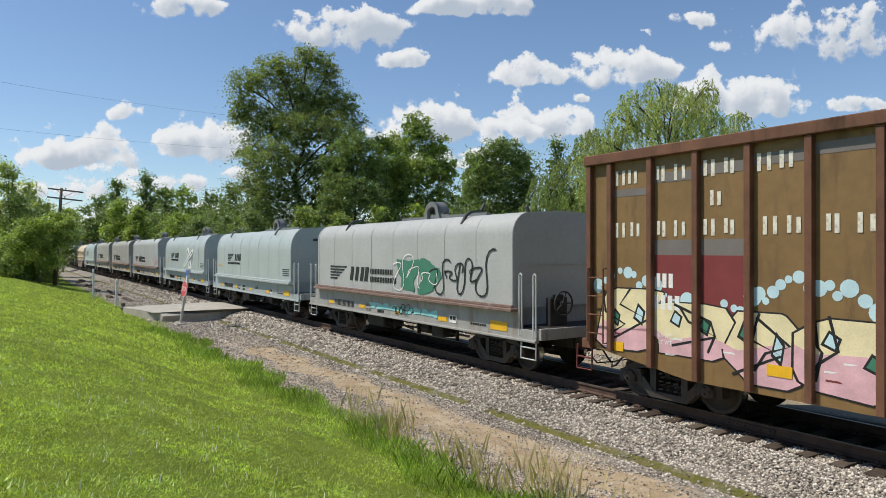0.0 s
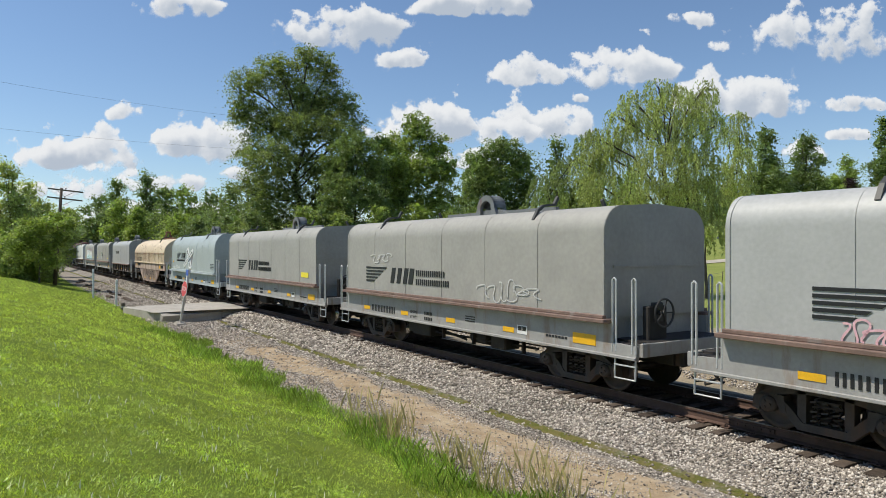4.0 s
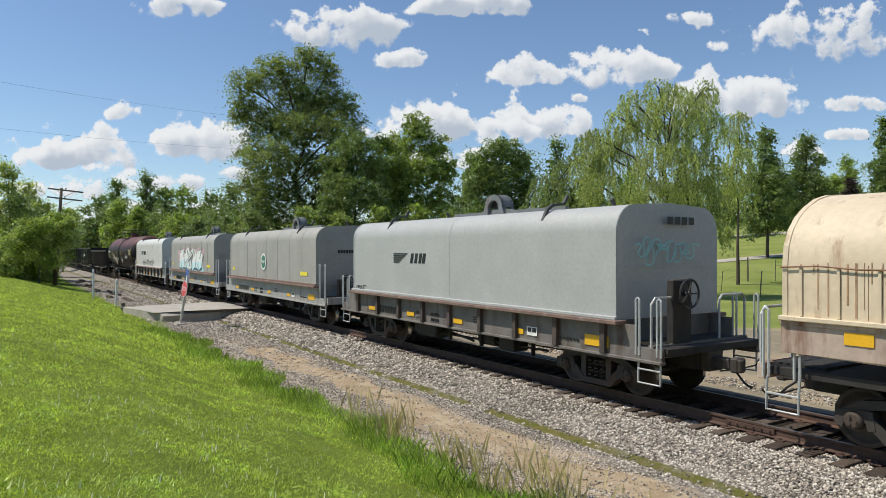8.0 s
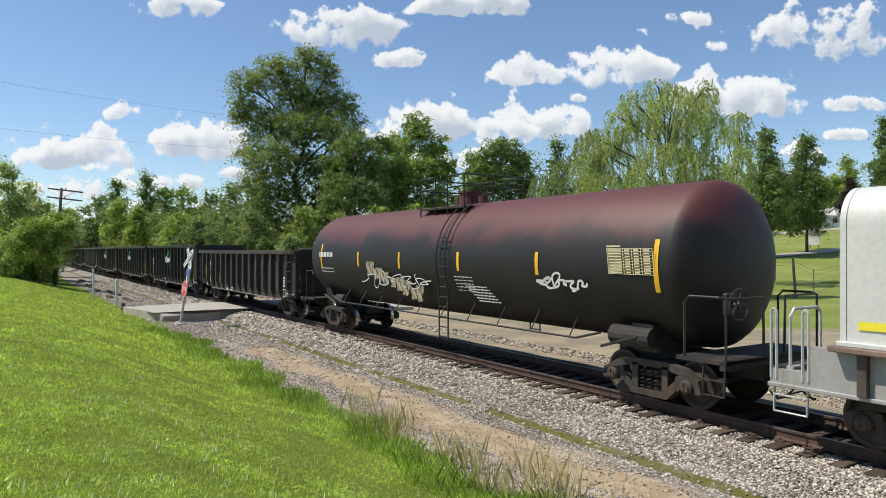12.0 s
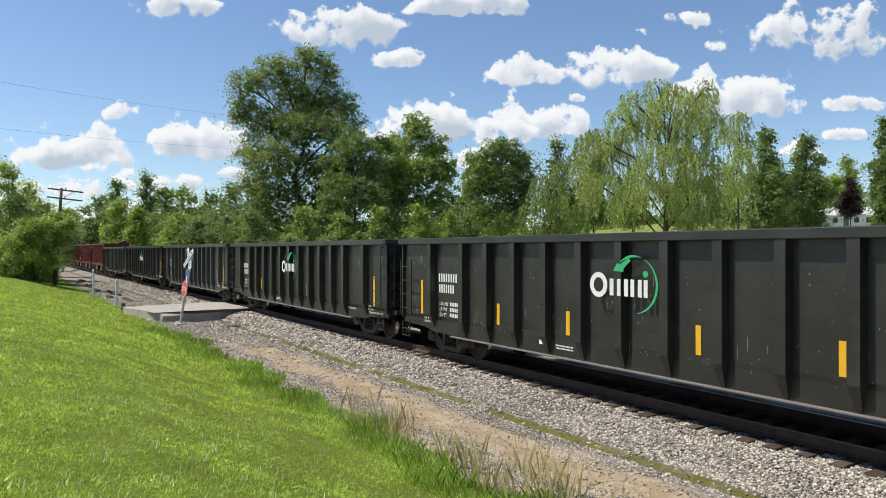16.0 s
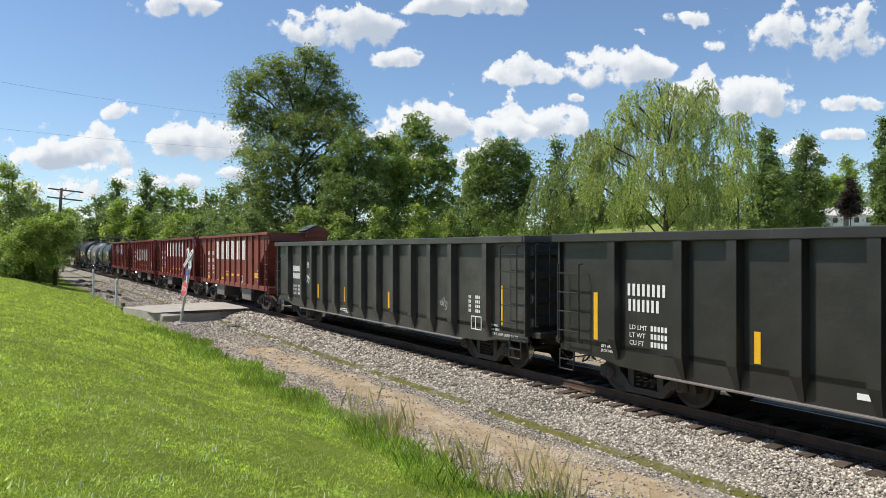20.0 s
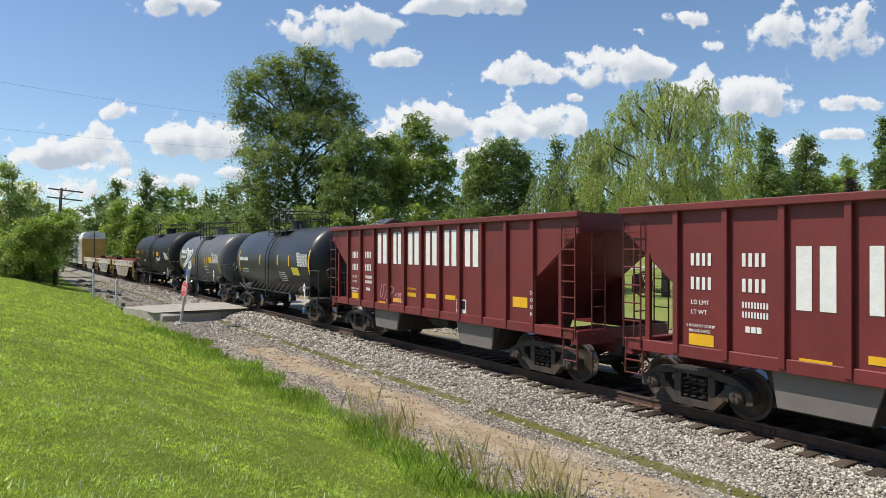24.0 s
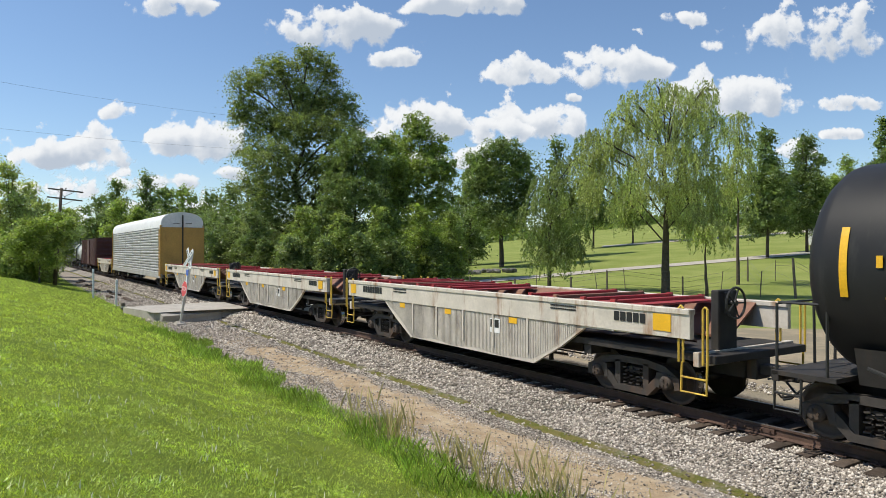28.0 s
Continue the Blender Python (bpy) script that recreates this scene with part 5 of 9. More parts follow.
# ---- others ----
def chip_hopper(label, half):
    car = thing("chip_hopper_car", label, "freight car", "freight cars of the train")
    body, top, low, W = half - 0.50, 4.90, 0.65, 1.52
    bm = B()
    box(bm, -half + 0.7, half - 0.7, -0.28, 0.28, 0.65, 1.05)
    box(bm, -body, body, -1.4, 1.4, 1.0, 1.1)
    part("underframe", bm, M["underframe"], car)
    for s in (-1, 1):
        bm = B()
        prism(bm, [(-body, top), (body, top), (body, low + 0.35), (body - 2.4, low), (-body + 2.4, low), (-body, low + 0.35)], s * (W - 0.12), s * (W - 0.08), "y")
        part("side_sheet", bm, M["brown"], car)
        bm = B()
        box(bm, -body - 0.04, body + 0.04, s * (W - 0.14), s * (W + 0.06), top - 0.20, top, 0.015)
        part("top_chord", bm, M["brown_rust"], car)
        xs = [-body + 0.06] + [-body + 0.62 + i * (2 * body - 1.24) / 17 for i in range(18)] + [body - 0.06]
        for i, x in enumerate(xs):
            bm = B()
            box(bm, x - 0.06, x + 0.06, s * (W - 0.09), s * (W + 0.03), low + 0.02 + (0.3 if i in (0, 1, 18, 19) else 0.1 if i in (2, 17) else 0), top - 0.2, 0.01)
            part("rib", bm, M["brown_rust"], car)
        for e in (-1, 1):
            step(car, M["grab_maroon"], e * (body + 0.1), s * 1.5, 1.0, 0.42, 0.5)
            ladder(car, M["brown_rust"], e * (body - 0.3), s * (W + 0.07), 1.1, 2.6, 0.42, 4)
    for e in (-1, 1):
        bm = B()
        box(bm, e * (body - 0.06), e * body, -W + 0.1, W - 0.1, 1.0, top - 0.03)
        part("end_wall", bm, M["brown"], car)
        bm = B()
        box(bm, e * (body), e * (body + 0.28), -1.4, 1.4, 0.92, 1.12, 0.01)
        part("end_beam", bm, M["brown_rust"], car)
        add_truck(car, e * (body - 1.7))
        ladder(car, M["brown_rust"], e * (body + 0.1), -1.15, 1.2, top - 0.3, 0.42, 7, "end_ladder", True)
    add_ends(car, half)
    sy = -(W - 0.078)
    x0 = -body
    p = (2 * body - 1.24) / 17
    r0 = x0 + 0.62
    # patches and company name as plain bars
    plate(car, M["patch_red"], r0 + p, r0 + p * 3, 1.72, 2.88, sy, "red_patch", 0.003)
    plate(car, M["patch_grey"], r0 + p, r0 + p * 3, 2.88, 3.16, sy, "grey_patch", 0.003)
    def worn_block(x, z, w, h, k):
        """Two plain upright bars of worn name paint."""
        b2 = B()
        box(b2, 0, 0.07, 0.02 * (k % 3), h, 0, 0.004)
        box(b2, w - 0.10, w - 0.03, 0.015 * (k % 2), h - 0.03 * (k % 2), 0, 0.004)
        part("name_block", b2, M["worn_white"], car).matrix_basis = side_at(x, z, sy - 0.004)

    for z, spots in ((4.24, (0.10, 0.42, 1.10, 1.50, 2.12, 2.52, 3.12, 3.50)), (3.22, (0.10, 0.48, 1.12, 1.50, 2.12, 2.52, 3.22, 3.62, 4.22, 4.66))):
        for k, f in enumerate(spots):
            worn_block(r0 + p * f, z, (0.27, 0.25, 0.22)[k % 3], 0.29, k)
    worn_block(r0 + p * 2.25, 3.72, 0.24, 0.28, 1)
    # a slanted shadow near the top, painted as grey plates between the ribs
    plate(car, M["patch_grey"], r0 + 0.06, r0 + p - 0.06, 4.02, 4.16, sy, "shadow_band", 0.003)
    for k in range(1, 5):
        plate(car, M["patch_grey"], r0 + p * k + 0.06, r0 + p * (k + 1) - 0.06, 4.16 + 0.06 * k, 4.34 + 0.06 * k, sy, "shadow_band", 0.003)
    x0 = r0 - p
    marks(car, M["white"], x0 + p * 2 + 0.1, 2.28, sy - 0.003, 3, 0.42, 0.26, 0.35)
    marks(car, M["white"], x0 + p * 2 + 0.05, 1.88, sy - 0.003, 4, 0.62, 0.26, 0.35)
    words("LD LMT", 0.10, M["white"], car, side_at(x0 + p * 2 + 0.15, 1.36, sy - 0.012))
    words("LT WT", 0.10, M["white"], car, side_at(x0 + p * 2 + 0.15, 1.24, sy - 0.012))
    x0 = -body
    # graffiti: a pale blue cloud behind, angular shapes outlined in black, cream above and pink below
    rng = random.Random(77)

    def shape(mat, pts, lift, name):
        b2 = B()
        fan(b2, [(p, q, lift) for p, q in pts])
        ob = part(name, b2, M[mat], car)
        ob.matrix_basis = side_at(x0, 0.0, sy)

    x = 0.25
    while x < 2 * body - 0.8:
        rr = rng.uniform(0.06, 0.17)
        zc = 2.15 + 0.28 * math.sin(x * 1.7) + rng.uniform(-0.1, 0.15)
        shape("pale_blue", [(x + rr * math.cos(a), zc + rr * math.sin(a)) for a in np.linspace(0, 5.9, 14)], 0.003 + rng.random() * 0.0008, "graffiti_bubble")
        x += rng.uniform(0.11, 0.22)
    x = 0.2
    k = 0
    while x < 2 * body - 1.8:
        w = rng.uniform(1.15, 1.75)
        top_z, low_z = 2.10 + rng.uniform(-0.15, 0.3), 0.80 + (0.2 if x < 2.0 or x > 2 * body - 3.0 else 0)
        lean = rng.uniform(-0.25, 0.3)
        n = 12
        ring = []
        for i2 in range(n):
            a = 2 * math.pi * (i2 + 0.5) / n
            cx = math.copysign(abs(math.cos(a)) ** 0.55, math.cos(a)) * w * 0.52 * rng.uniform(0.72, 1.1)
            cz = math.copysign(abs(math.sin(a)) ** 0.55, math.sin(a)) * (top_z - low_z) * 0.5 * rng.uniform(0.84, 1.04)
            ring.append((x + w / 2 + cx + lean * cz, (top_z + low_z) / 2 + cz))
        mx, mz = x + w / 2, (top_z + low_z) / 2
        lift = 0.006 + 0.0016 * (k % 2)
        shape("ink", [(mx + (p - mx) * 1.05, mz + (q - mz) * 1.05) for p, q in ring], lift, "graffiti_outline")
        shape("cream", ring, lift + 0.0008, "graffiti_fill")
        cut = 1.42 + 0.12 * math.sin(x * 2.0)
        lowr = [(p, min(q, cut + 0.10 * math.sin(p * 5.0))) for p, q in ring]
        shape("pink", lowr, lift + 0.0012, "graffiti_fill")
        for t2 in range(2):
            hx, hz, hw, hh = x + w * (0.32 + 0.36 * t2), mz + rng.uniform(-0.2, 0.25), rng.uniform(0.12, 0.2), rng.uniform(0.16, 0.30)
            q = [(hx - hw, hz - hh * 0.4), (hx + hw * 0.5, hz - hh), (hx + hw, hz + hh * 0.3), (hx - hw * 0.2, hz + hh)]
            shape("ink", q, lift + 0.0022, "graffiti_counter")
            shape(("dark_green", "pale_blue")[(k + t2) % 2], [(hx + (p - hx) * 0.66, hz + (qq - hz) * 0.66) for p, qq in q], lift + 0.003, "graffiti_counter")
        b2 = B()
        for t2 in range(2):
            pts = [(x + w * rng.uniform(0.1, 0.9), low_z + (top_z - low_z) * f + rng.uniform(-0.1, 0.1)) for f in (0.15, 0.45, 0.62, 0.9)]
            ribbon(b2, pts, 0.05, lift + 0.0034)
        ob = part("graffiti", b2, M["ink"], car)
        ob.matrix_basis = side_at(x0, 0.0, sy)
        x += w * 0.88
        k += 1
    for i2 in range(26):
        px, pz = rng.uniform(0.6, 2 * body - 1.5), rng.uniform(0.95, 1.35)
        shape("white" if i2 % 3 else "patch_red", [(px, pz), (px + rng.uniform(0.1, 0.25), pz), (px + 0.2, pz + 0.03), (px, pz + 0.03)], 0.0115, "graffiti_fleck")
    marks(car, M["white"], x0 + 6.6, 0.80, sy - 0.012, 9, 1.3, 0.10, 0.3)
    for x in (x0 + 0.5, x0 + 3.9, x0 + 7.2):
        plate(car, M["yellow"], x, x + 0.42, 0.98, 1.16, sy - 0.012)
    return car


def autorack(label, half):
    car = thing("autorack_car", label, "freight car", "freight cars of the train")
    body, top, W = half - 0.75, 5.95, 1.58
    bm = B()
    box(bm, -half + 0.7, half - 0.7, -0.3, 0.3, 0.65, 1.0)
    box(bm, -body, body, -1.45, 1.45, 0.85, 1.05)
    part("underframe", bm, M["underframe"], car)
    for s in (-1, 1):
        n = 16
        for i in range(n):
            z = 1.12 + i * (4.70 - 1.12) / n
            bm = B()
            prism(bm, [(s * (W - 0.08), z), (s * W, z + 0.05), (s * W, z + 0.15), (s * (W - 0.05), z + 0.20), (s * (W - 0.12), z + 0.20), (s * (W - 0.12), z)], -body + 0.35, body - 0.35)
            part("side_slat", bm, M["galv"], car)
        for i in range(7):
            x = -body + 0.3 + i * (2 * body - 0.6) / 6
            bm = B()
            box(bm, x - 0.03, x + 0.03, s * (W - 0.08), s * (W + 0.01), 0.95, 4.75)
            part("side_post", bm, M["galv"], car)
        bm = B()
        box(bm, -body, body, s * (W - 0.12), s * (W + 0.04), 0.82, 1.14, 0.01)
        part("side_sill", bm, M["galv"], car)
        for e in (-1, 1):
            bm = B()
            box(bm, e * (body - 0.18), e * body, s * (W - 0.1), s * (W + 0.06), 0.85, 4.9, 0.01)
            part("corner_post", bm, M["rack_yellow"], car)
            ladder(car, M["rack_yellow"], e * (body - 0.42), s * (W + 0.07), 1.0, 4.6, 0.42, 11)
            step(car, M["grab_yellow"], e * (body - 0.3), s * 1.5, 0.95, 0.42, 0.45)
    bm = B()
    prof = [(-W, 4.72)] + [(-W * math.cos(math.pi * i / 14) ** 1, 4.72 + 1.2 * math.sin(math.pi * i / 14) ** 0.55) for i in range(1, 14)] + [(W, 4.72)]
    loft(bm, prof, [-body, 0, body])
    part("roof", bm, M["roof_white"], car)
    for e in (-1, 1):
        for s in (-1, 1):
            bm = B()
            box(bm, e * (body - 0.02), e * (body + 0.06), s * 0.03, s * (W - 0.06), 1.1, 4.74, 0.02)
            part("end_door", bm, M["rack_yellow"], car)
        bm = B()
        box(bm, e * (body + 0.06), e * (body + 0.1), -0.05, 0.05, 1.1, 5.7)
        for y in (-0.7, 0.7):
            rod(bm, (e * (body + 0.08), y, 5.05), (e * (body + 0.08), y * 0.3, 5.05), 0.02, 6)
        part("door_seal", bm, M["ink"], car)
        add_truck(car, e * (half - 4.3))
        bm = B()
        box(bm, e * body, e * (body + 0.28), -1.4, 1.4, 0.85, 1.02)
        part("end_beam", bm, M["underframe"], car)
    add_ends(car, half)
    return car


def boxcar(label, half, paint, top=4.6, ribs=16):
    car = thing("boxcar", label, "freight car", "freight cars of the train")
    body, W = half - 0.5, 1.52
    bm = B()
    box(bm, -half + 0.7, half - 0.7, -0.3, 0.3, 0.65, 1.0)
    part("underframe", bm, M["underframe"], car)
    bm = B()
    prism(bm, [(-W, 1.0), (W, 1.0), (W, top - 0.1), (0.6, top + 0.05), (-0.6, top + 0.05), (-W, top - 0.1)], -body, body)
    part("body", bm, paint, car)
    for s in (-1, 1):
        for i in range(ribs):
            x = -body + 0.05 + i * (2 * body - 0.1) / (ribs - 1)
            bm = B()
            box(bm, x - 0.05, x + 0.05, s * W, s * (W + 0.06), 0.85, top - 0.1)
            part("rib", bm, paint, car)
        bm = B()
        box(bm, -1.4, 1.4, s * W, s * (W + 0.09), 1.05, top - 0.25, 0.01)
        part("door", bm, paint, car)
        for e in (-1, 1):
            ladder(car, M["grab_maroon"], e * (body - 0.35), s * (W + 0.1), 1.0, 2.4, 0.42, 4)
    for e in (-1, 1):
        for k in range(6):
            bm = B()
            z = 1.15 + k * 0.55
            prism(bm, [(e * body, z), (e * (body + 0.08), z + 0.1), (e * (body + 0.08), z + 0.25), (e * body, z + 0.35)], -1.4, 1.4, "y")
            part("end_rib", bm, paint, car)
        add_truck(car, e * (half - 2.6))
    add_ends(car, half)
    return car


def fluted(car, mat):
    """Close-set upright flutes on the lower side sheets."""
    for s in (-1, 1):
        bm = B()
        x = -4.2
        while x < 4.2:
            zb = max(0.46, 0.46 + (abs(x) - 2.7) * 0.56)
            box(bm, x, x + 0.032, s * 1.54, s * 1.549, zb + 0.03 * math.sin(x * 3.1), 1.40)
            x += 0.058
        part("fluted_panel", bm, mat, car)["kind"] = "stuff"


def flat_coil(label, half):
    """A trough coil car without its cover."""
    car = coil_car(label, half, None, M["flat_cream"], M["hoop_rust"], "trough", grabs=M["grab_yellow"], inset=0.84)
    car.name = "coil_flatcar"
    for s in (-1, 1):
        bm = B()
        prism(bm, [(s * 1.44, 1.90), (s * 0.5, 1.25), (s * 0.5, 1.20), (s * 1.44, 1.84)], -half + 1.6, half - 1.6)
        part("trough_sheet", bm, M["hoop_rust"], car)
    k = 0
    x = -half + 1.9
    while x < half - 2.2:
        if not (-0.4 < x < 1.6):
            bm = B()
            for y in (-1.38, 1.38):
                box(bm, x, x + 0.12, y - 0.04, y + 0.04, 1.70, 1.99)
            box(bm, x, x + 0.14, -1.38, 1.38, 1.84, 1.97, 0.01)
            box(bm, x + 0.02, x + 0.55, -1.30, 1.30, 1.86, 1.90)
            part("coil_cradle", bm, M["red_frame"] if k % 4 != 3 else M["hoop_rust"], car)
        x += 0.85
        k += 1
    fluted(car, M["flute"])
    sy, band = -1.552, -1.582
    for x in (-half + 1.15, half - 1.75):
        plate(car, M["yellow"], x, x + 0.40, 1.50, 1.81, band)
    for x in (-3.4, -0.9, 1.9):
        plate(car, M["yellow"], x, x + 0.30, 1.24, 1.38, sy)
    marks(car, M["ink"], -half + 2.1, 1.58, band, 8, 1.35, 0.2)
    marks(car, M["ink"], half - 2.7, 1.60, band, 5, 0.8, 0.18)
    plate(car, M["white"], 1.15, 1.55, 0.95, 1.3, sy, "notice_plate")
    for i in (0, 1):
        plate(car, M["ink"], 1.18 + 0.18 * i, 1.33 + 0.18 * i, 1.08, 1.27, sy - 0.006, "notice_field")
    for k in range(2):
        marks(car, M["ink"], 3.4, 1.76 - 0.07 * k, band, 14, 0.8, 0.035, 0.3)
        marks(car, M["ink"], -half + 4.2, 1.76 - 0.08 * k, band, 10, 0.8, 0.04, 0.3)
    return car


# ---- ground ----
def smooth(a, b, v):
    t = np.clip((np.asarray(v, float) - a) / (b - a), 0, 1)
    return t * t * (3 - 2 * t)


def height(u, q):
    """Ground height by the track's own coordinates."""
    u, q = np.asarray(u, float), np.asarray(q, float)
    z = -0.24 - 0.36 * smooth(1.35, 2.75, np.abs(q)) + 0.10 * smooth(3.5, 5.8, q)
    bank = np.exp(-((u + 4) / 100.0) ** 2) * 0.8 + 0.2
    z = z + 1.85 * bank * smooth(5.3, 12.5, q) + 0.02 * np.maximum(q - 12.5, 0) * 0.3
    x = CT * (OFFSET - q) - ST * u
    y = ST * (OFFSET - q) + CT * u
    k = np.clip(x / np.maximum(y, 20), -0.1, 0.62)
    rise = np.maximum(y - 54, 0) * (0.025 + 0.15 * np.clip(k - 0.02, 0, 1))
    z = z + np.minimum(rise, 14) * smooth(-8, -14, q)
    return z


def ground_point(x, y):
    """Height under a world place."""
    u = -ST * x + CT * y
    q = OFFSET - (CT * x + ST * y)
    return float(height(u, q))


TRACK_POSE = Matrix(((-ST, -CT, 0, CT * OFFSET), (CT, -ST, 0, ST * OFFSET), (0, 0, 1, 0), (0, 0, 0, 1)))


def ground_material():
    """Lawn, ballast, pale dirt and gravel, laid in ragged strips beside the track (object x along it, y towards the lawn)."""
    m = bpy.data.materials.new("trackside_ground")
    m.use_nodes = True
    N, L = m.node_tree.nodes, m.node_tree.links
    b = N["Principled BSDF"]
    b.inputs["Roughness"].default_value = 0.95
    b.inputs["Specular IOR Level"].default_value = 0.03
    tc = N.new("ShaderNodeTexCoord")
    sp = N.new("ShaderNodeSeparateXYZ")
    L.new(tc.outputs["Object"], sp.inputs[0])

    def noise(scale, detail=5, rough=0.6, vec=None):
        n = N.new("ShaderNodeTexNoise")
        n.inputs["Scale"].default_value, n.inputs["Detail"].default_value, n.inputs["Roughness"].default_value = scale, detail, rough
        L.new(vec or tc.outputs["Object"], n.inputs["Vector"])
        return n.outputs[0]

    def math_node(op, a, c=0.0):
        n = N.new("ShaderNodeMath")
        n.operation = op
        for i, v in enumerate((a, c)):
            if isinstance(v, (int, float)):
                n.inputs[i].default_value = v
            else:
                L.new(v, n.inputs[i])
        return n.outputs[0]

    def ramp(v, a, c, lo=0.0, hi=1.0):
        n = N.new("ShaderNodeMapRange")
        n.interpolation_type = "SMOOTHSTEP"
        n.inputs[1].default_value, n.inputs[2].default_value, n.inputs[3].default_value, n.inputs[4].default_value = a, c, lo, hi
        L.new(v, n.inputs[0])
        return n.outputs[0]

    def mix(f, a, c):
        n = N.new("ShaderNodeMix")
        n.data_type = "RGBA"
        if isinstance(f, (int, float)):
            n.inputs[0].default_value = f
        else:
            L.new(f, n.inputs[0])
        for i, v in ((6, a), (7, c)):
            if isinstance(v, tuple):
                n.inputs[i].default_value = (*v, 1)
            else:
                L.new(v, n.inputs[i])
        return n.outputs[2]

    wob = math_node("SUBTRACT", noise(0.7, 6), 0.5)
    q = math_node("ADD", sp.outputs[1], math_node("MULTIPLY", wob, 1.1))
    # stones of the ballast
    vor = N.new("ShaderNodeTexVoronoi")
    vor.inputs["Scale"].default_value = 17.0
    L.new(tc.outputs["Object"], vor.inputs["Vector"])
    stone = mix(ramp(noise(30, 2), 0.3, 0.7), (0.16, 0.145, 0.125), (0.36, 0.33, 0.29))
    sepc = N.new("ShaderNodeSeparateColor")
    L.new(vor.outputs["Color"], sepc.inputs[0])
    stone = mix(math_node("MULTIPLY", sepc.outputs[0], 0.7), stone, (0.46, 0.42, 0.37))
    stone = mix(ramp(vor.outputs["Distance"], 0.35, 0.75, 0, 0.6), stone, (0.09, 0.08, 0.07))
    dirt = mix(ramp(noise(1.6, 8), 0.35, 0.65), (0.36, 0.265, 0.165), (0.50, 0.40, 0.275))
    fine = mix(ramp(noise(45, 3), 0.35, 0.7), (0.24, 0.20, 0.16), (0.55, 0.48, 0.39))
    grit = mix(ramp(noise(4, 6), 0.42, 0.6), dirt, fine)
    lawn = mix(ramp(noise(0.35, 6), 0.3, 0.7), (0.155, 0.215, 0.036), (0.235, 0.300, 0.052))
    lawn = mix(ramp(noise(9, 4), 0.45, 0.75, 0, 0.5), lawn, (0.17, 0.20, 0.05))
    lawn = mix(ramp(noise(60, 3), 0.35, 0.75, 0, 0.6), lawn, (0.045, 0.07, 0.014))
    moss = mix(ramp(noise(6, 5), 0.4, 0.65), (0.17, 0.15, 0.055), (0.11, 0.125, 0.028))
    # the train's shade, painted into the stone colour from near rail to far side
    train_shade = math_node("MULTIPLY", ramp(sp.outputs[1], 1.05, 0.7), ramp(q, -3.9, -3.2))
    stone = mix(math_node("MULTIPLY", train_shade, 0.92), stone, (0.016, 0.012, 0.009))
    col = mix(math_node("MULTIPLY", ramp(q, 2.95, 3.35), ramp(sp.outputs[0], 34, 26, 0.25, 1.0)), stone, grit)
    strip = math_node("MULTIPLY", ramp(sp.outputs[1], 2.44, 2.54), ramp(sp.outputs[1], 2.86, 2.74))
    col = mix(math_node("MULTIPLY", strip, ramp(noise(1.4, 7, 0.7), 0.30, 0.52, 0.35, 1.0)), col, moss)
    band = math_node("MULTIPLY", ramp(q, 3.2, 3.5), ramp(q, 4.75, 4.35))
    near = ramp(sp.outputs[0], 29, 23)
    col = mix(math_node("MULTIPLY", math_node("MULTIPLY", band, 0.85), near), col, dirt)
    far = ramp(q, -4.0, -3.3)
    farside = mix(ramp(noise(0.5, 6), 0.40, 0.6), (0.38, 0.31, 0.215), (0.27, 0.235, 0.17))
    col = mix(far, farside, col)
    col = mix(ramp(q, 5.55, 5.8), col, lawn)
    meadow = mix(ramp(noise(0.22, 6), 0.3, 0.7), (0.20, 0.245, 0.065), (0.28, 0.31, 0.10))
    meadow = mix(ramp(noise(14, 4), 0.4, 0.75, 0, 0.4), meadow, (0.14, 0.19, 0.035))
    yard = math_node("MULTIPLY", ramp(sp.outputs[0], 24, 15), 10.0)
    col = mix(ramp(math_node("ADD", q, yard), -9.5, -10.8), col, meadow)
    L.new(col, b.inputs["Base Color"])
    h = math_node("ADD", math_node("MULTIPLY", vor.outputs["Distance"], -0.5), noise(35, 4))
    bp = N.new("ShaderNodeBump")
    bp.inputs["Strength"].default_value, bp.inputs["Distance"].default_value = 1.0, 0.03
    L.new(h, bp.inputs["Height"])
    L.new(bp.outputs[0], b.inputs["Normal"])
    return m


def build_ground():
    def spread(lo, hi, step0, grow):
        out, v, st = [0.0], 0.0, step0
        while v < hi:
            st = max(step0, abs(v) * grow)
            v += st
            out.append(v)
        neg, v = [], 0.0
        while v > lo:
            st = max(step0, abs(v) * grow)
            v -= st
            neg.append(v)
        return np.array(neg[::-1] + out)
    us = spread(-2500, 2800, 0.9, 0.05)
    qs = np.unique(np.concatenate([spread(-2600, 2600, 0.25, 0.05), np.array([1.3, 1.6, 2.7, 2.9, 5.2, 5.8])]))
    U, Q = np.meshgrid(us, qs, indexing="ij")
    Z = height(U, Q)
    rng = np.random.RandomState(3)
    Z = Z + (rng.rand(*Z.shape) - 0.5) * 0.03 * ((np.abs(Q) > 1.5) & (np.abs(Q) < 40))
    V = np.stack([U, Q, Z], -1).reshape(-1, 3)
    a, b = U.shape
    idx = np.arange(a * b).reshape(a, b)
    F = np.stack([idx[:-1, :-1], idx[1:, :-1], idx[1:, 1:], idx[:-1, 1:]], -1).reshape(-1, 4)
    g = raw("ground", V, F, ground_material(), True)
    g.matrix_basis = TRACK_POSE
    tagged(g, "mown lawn, pale dirt strip and grey ballast beside the track", "ground", kind="structure")


build_ground()


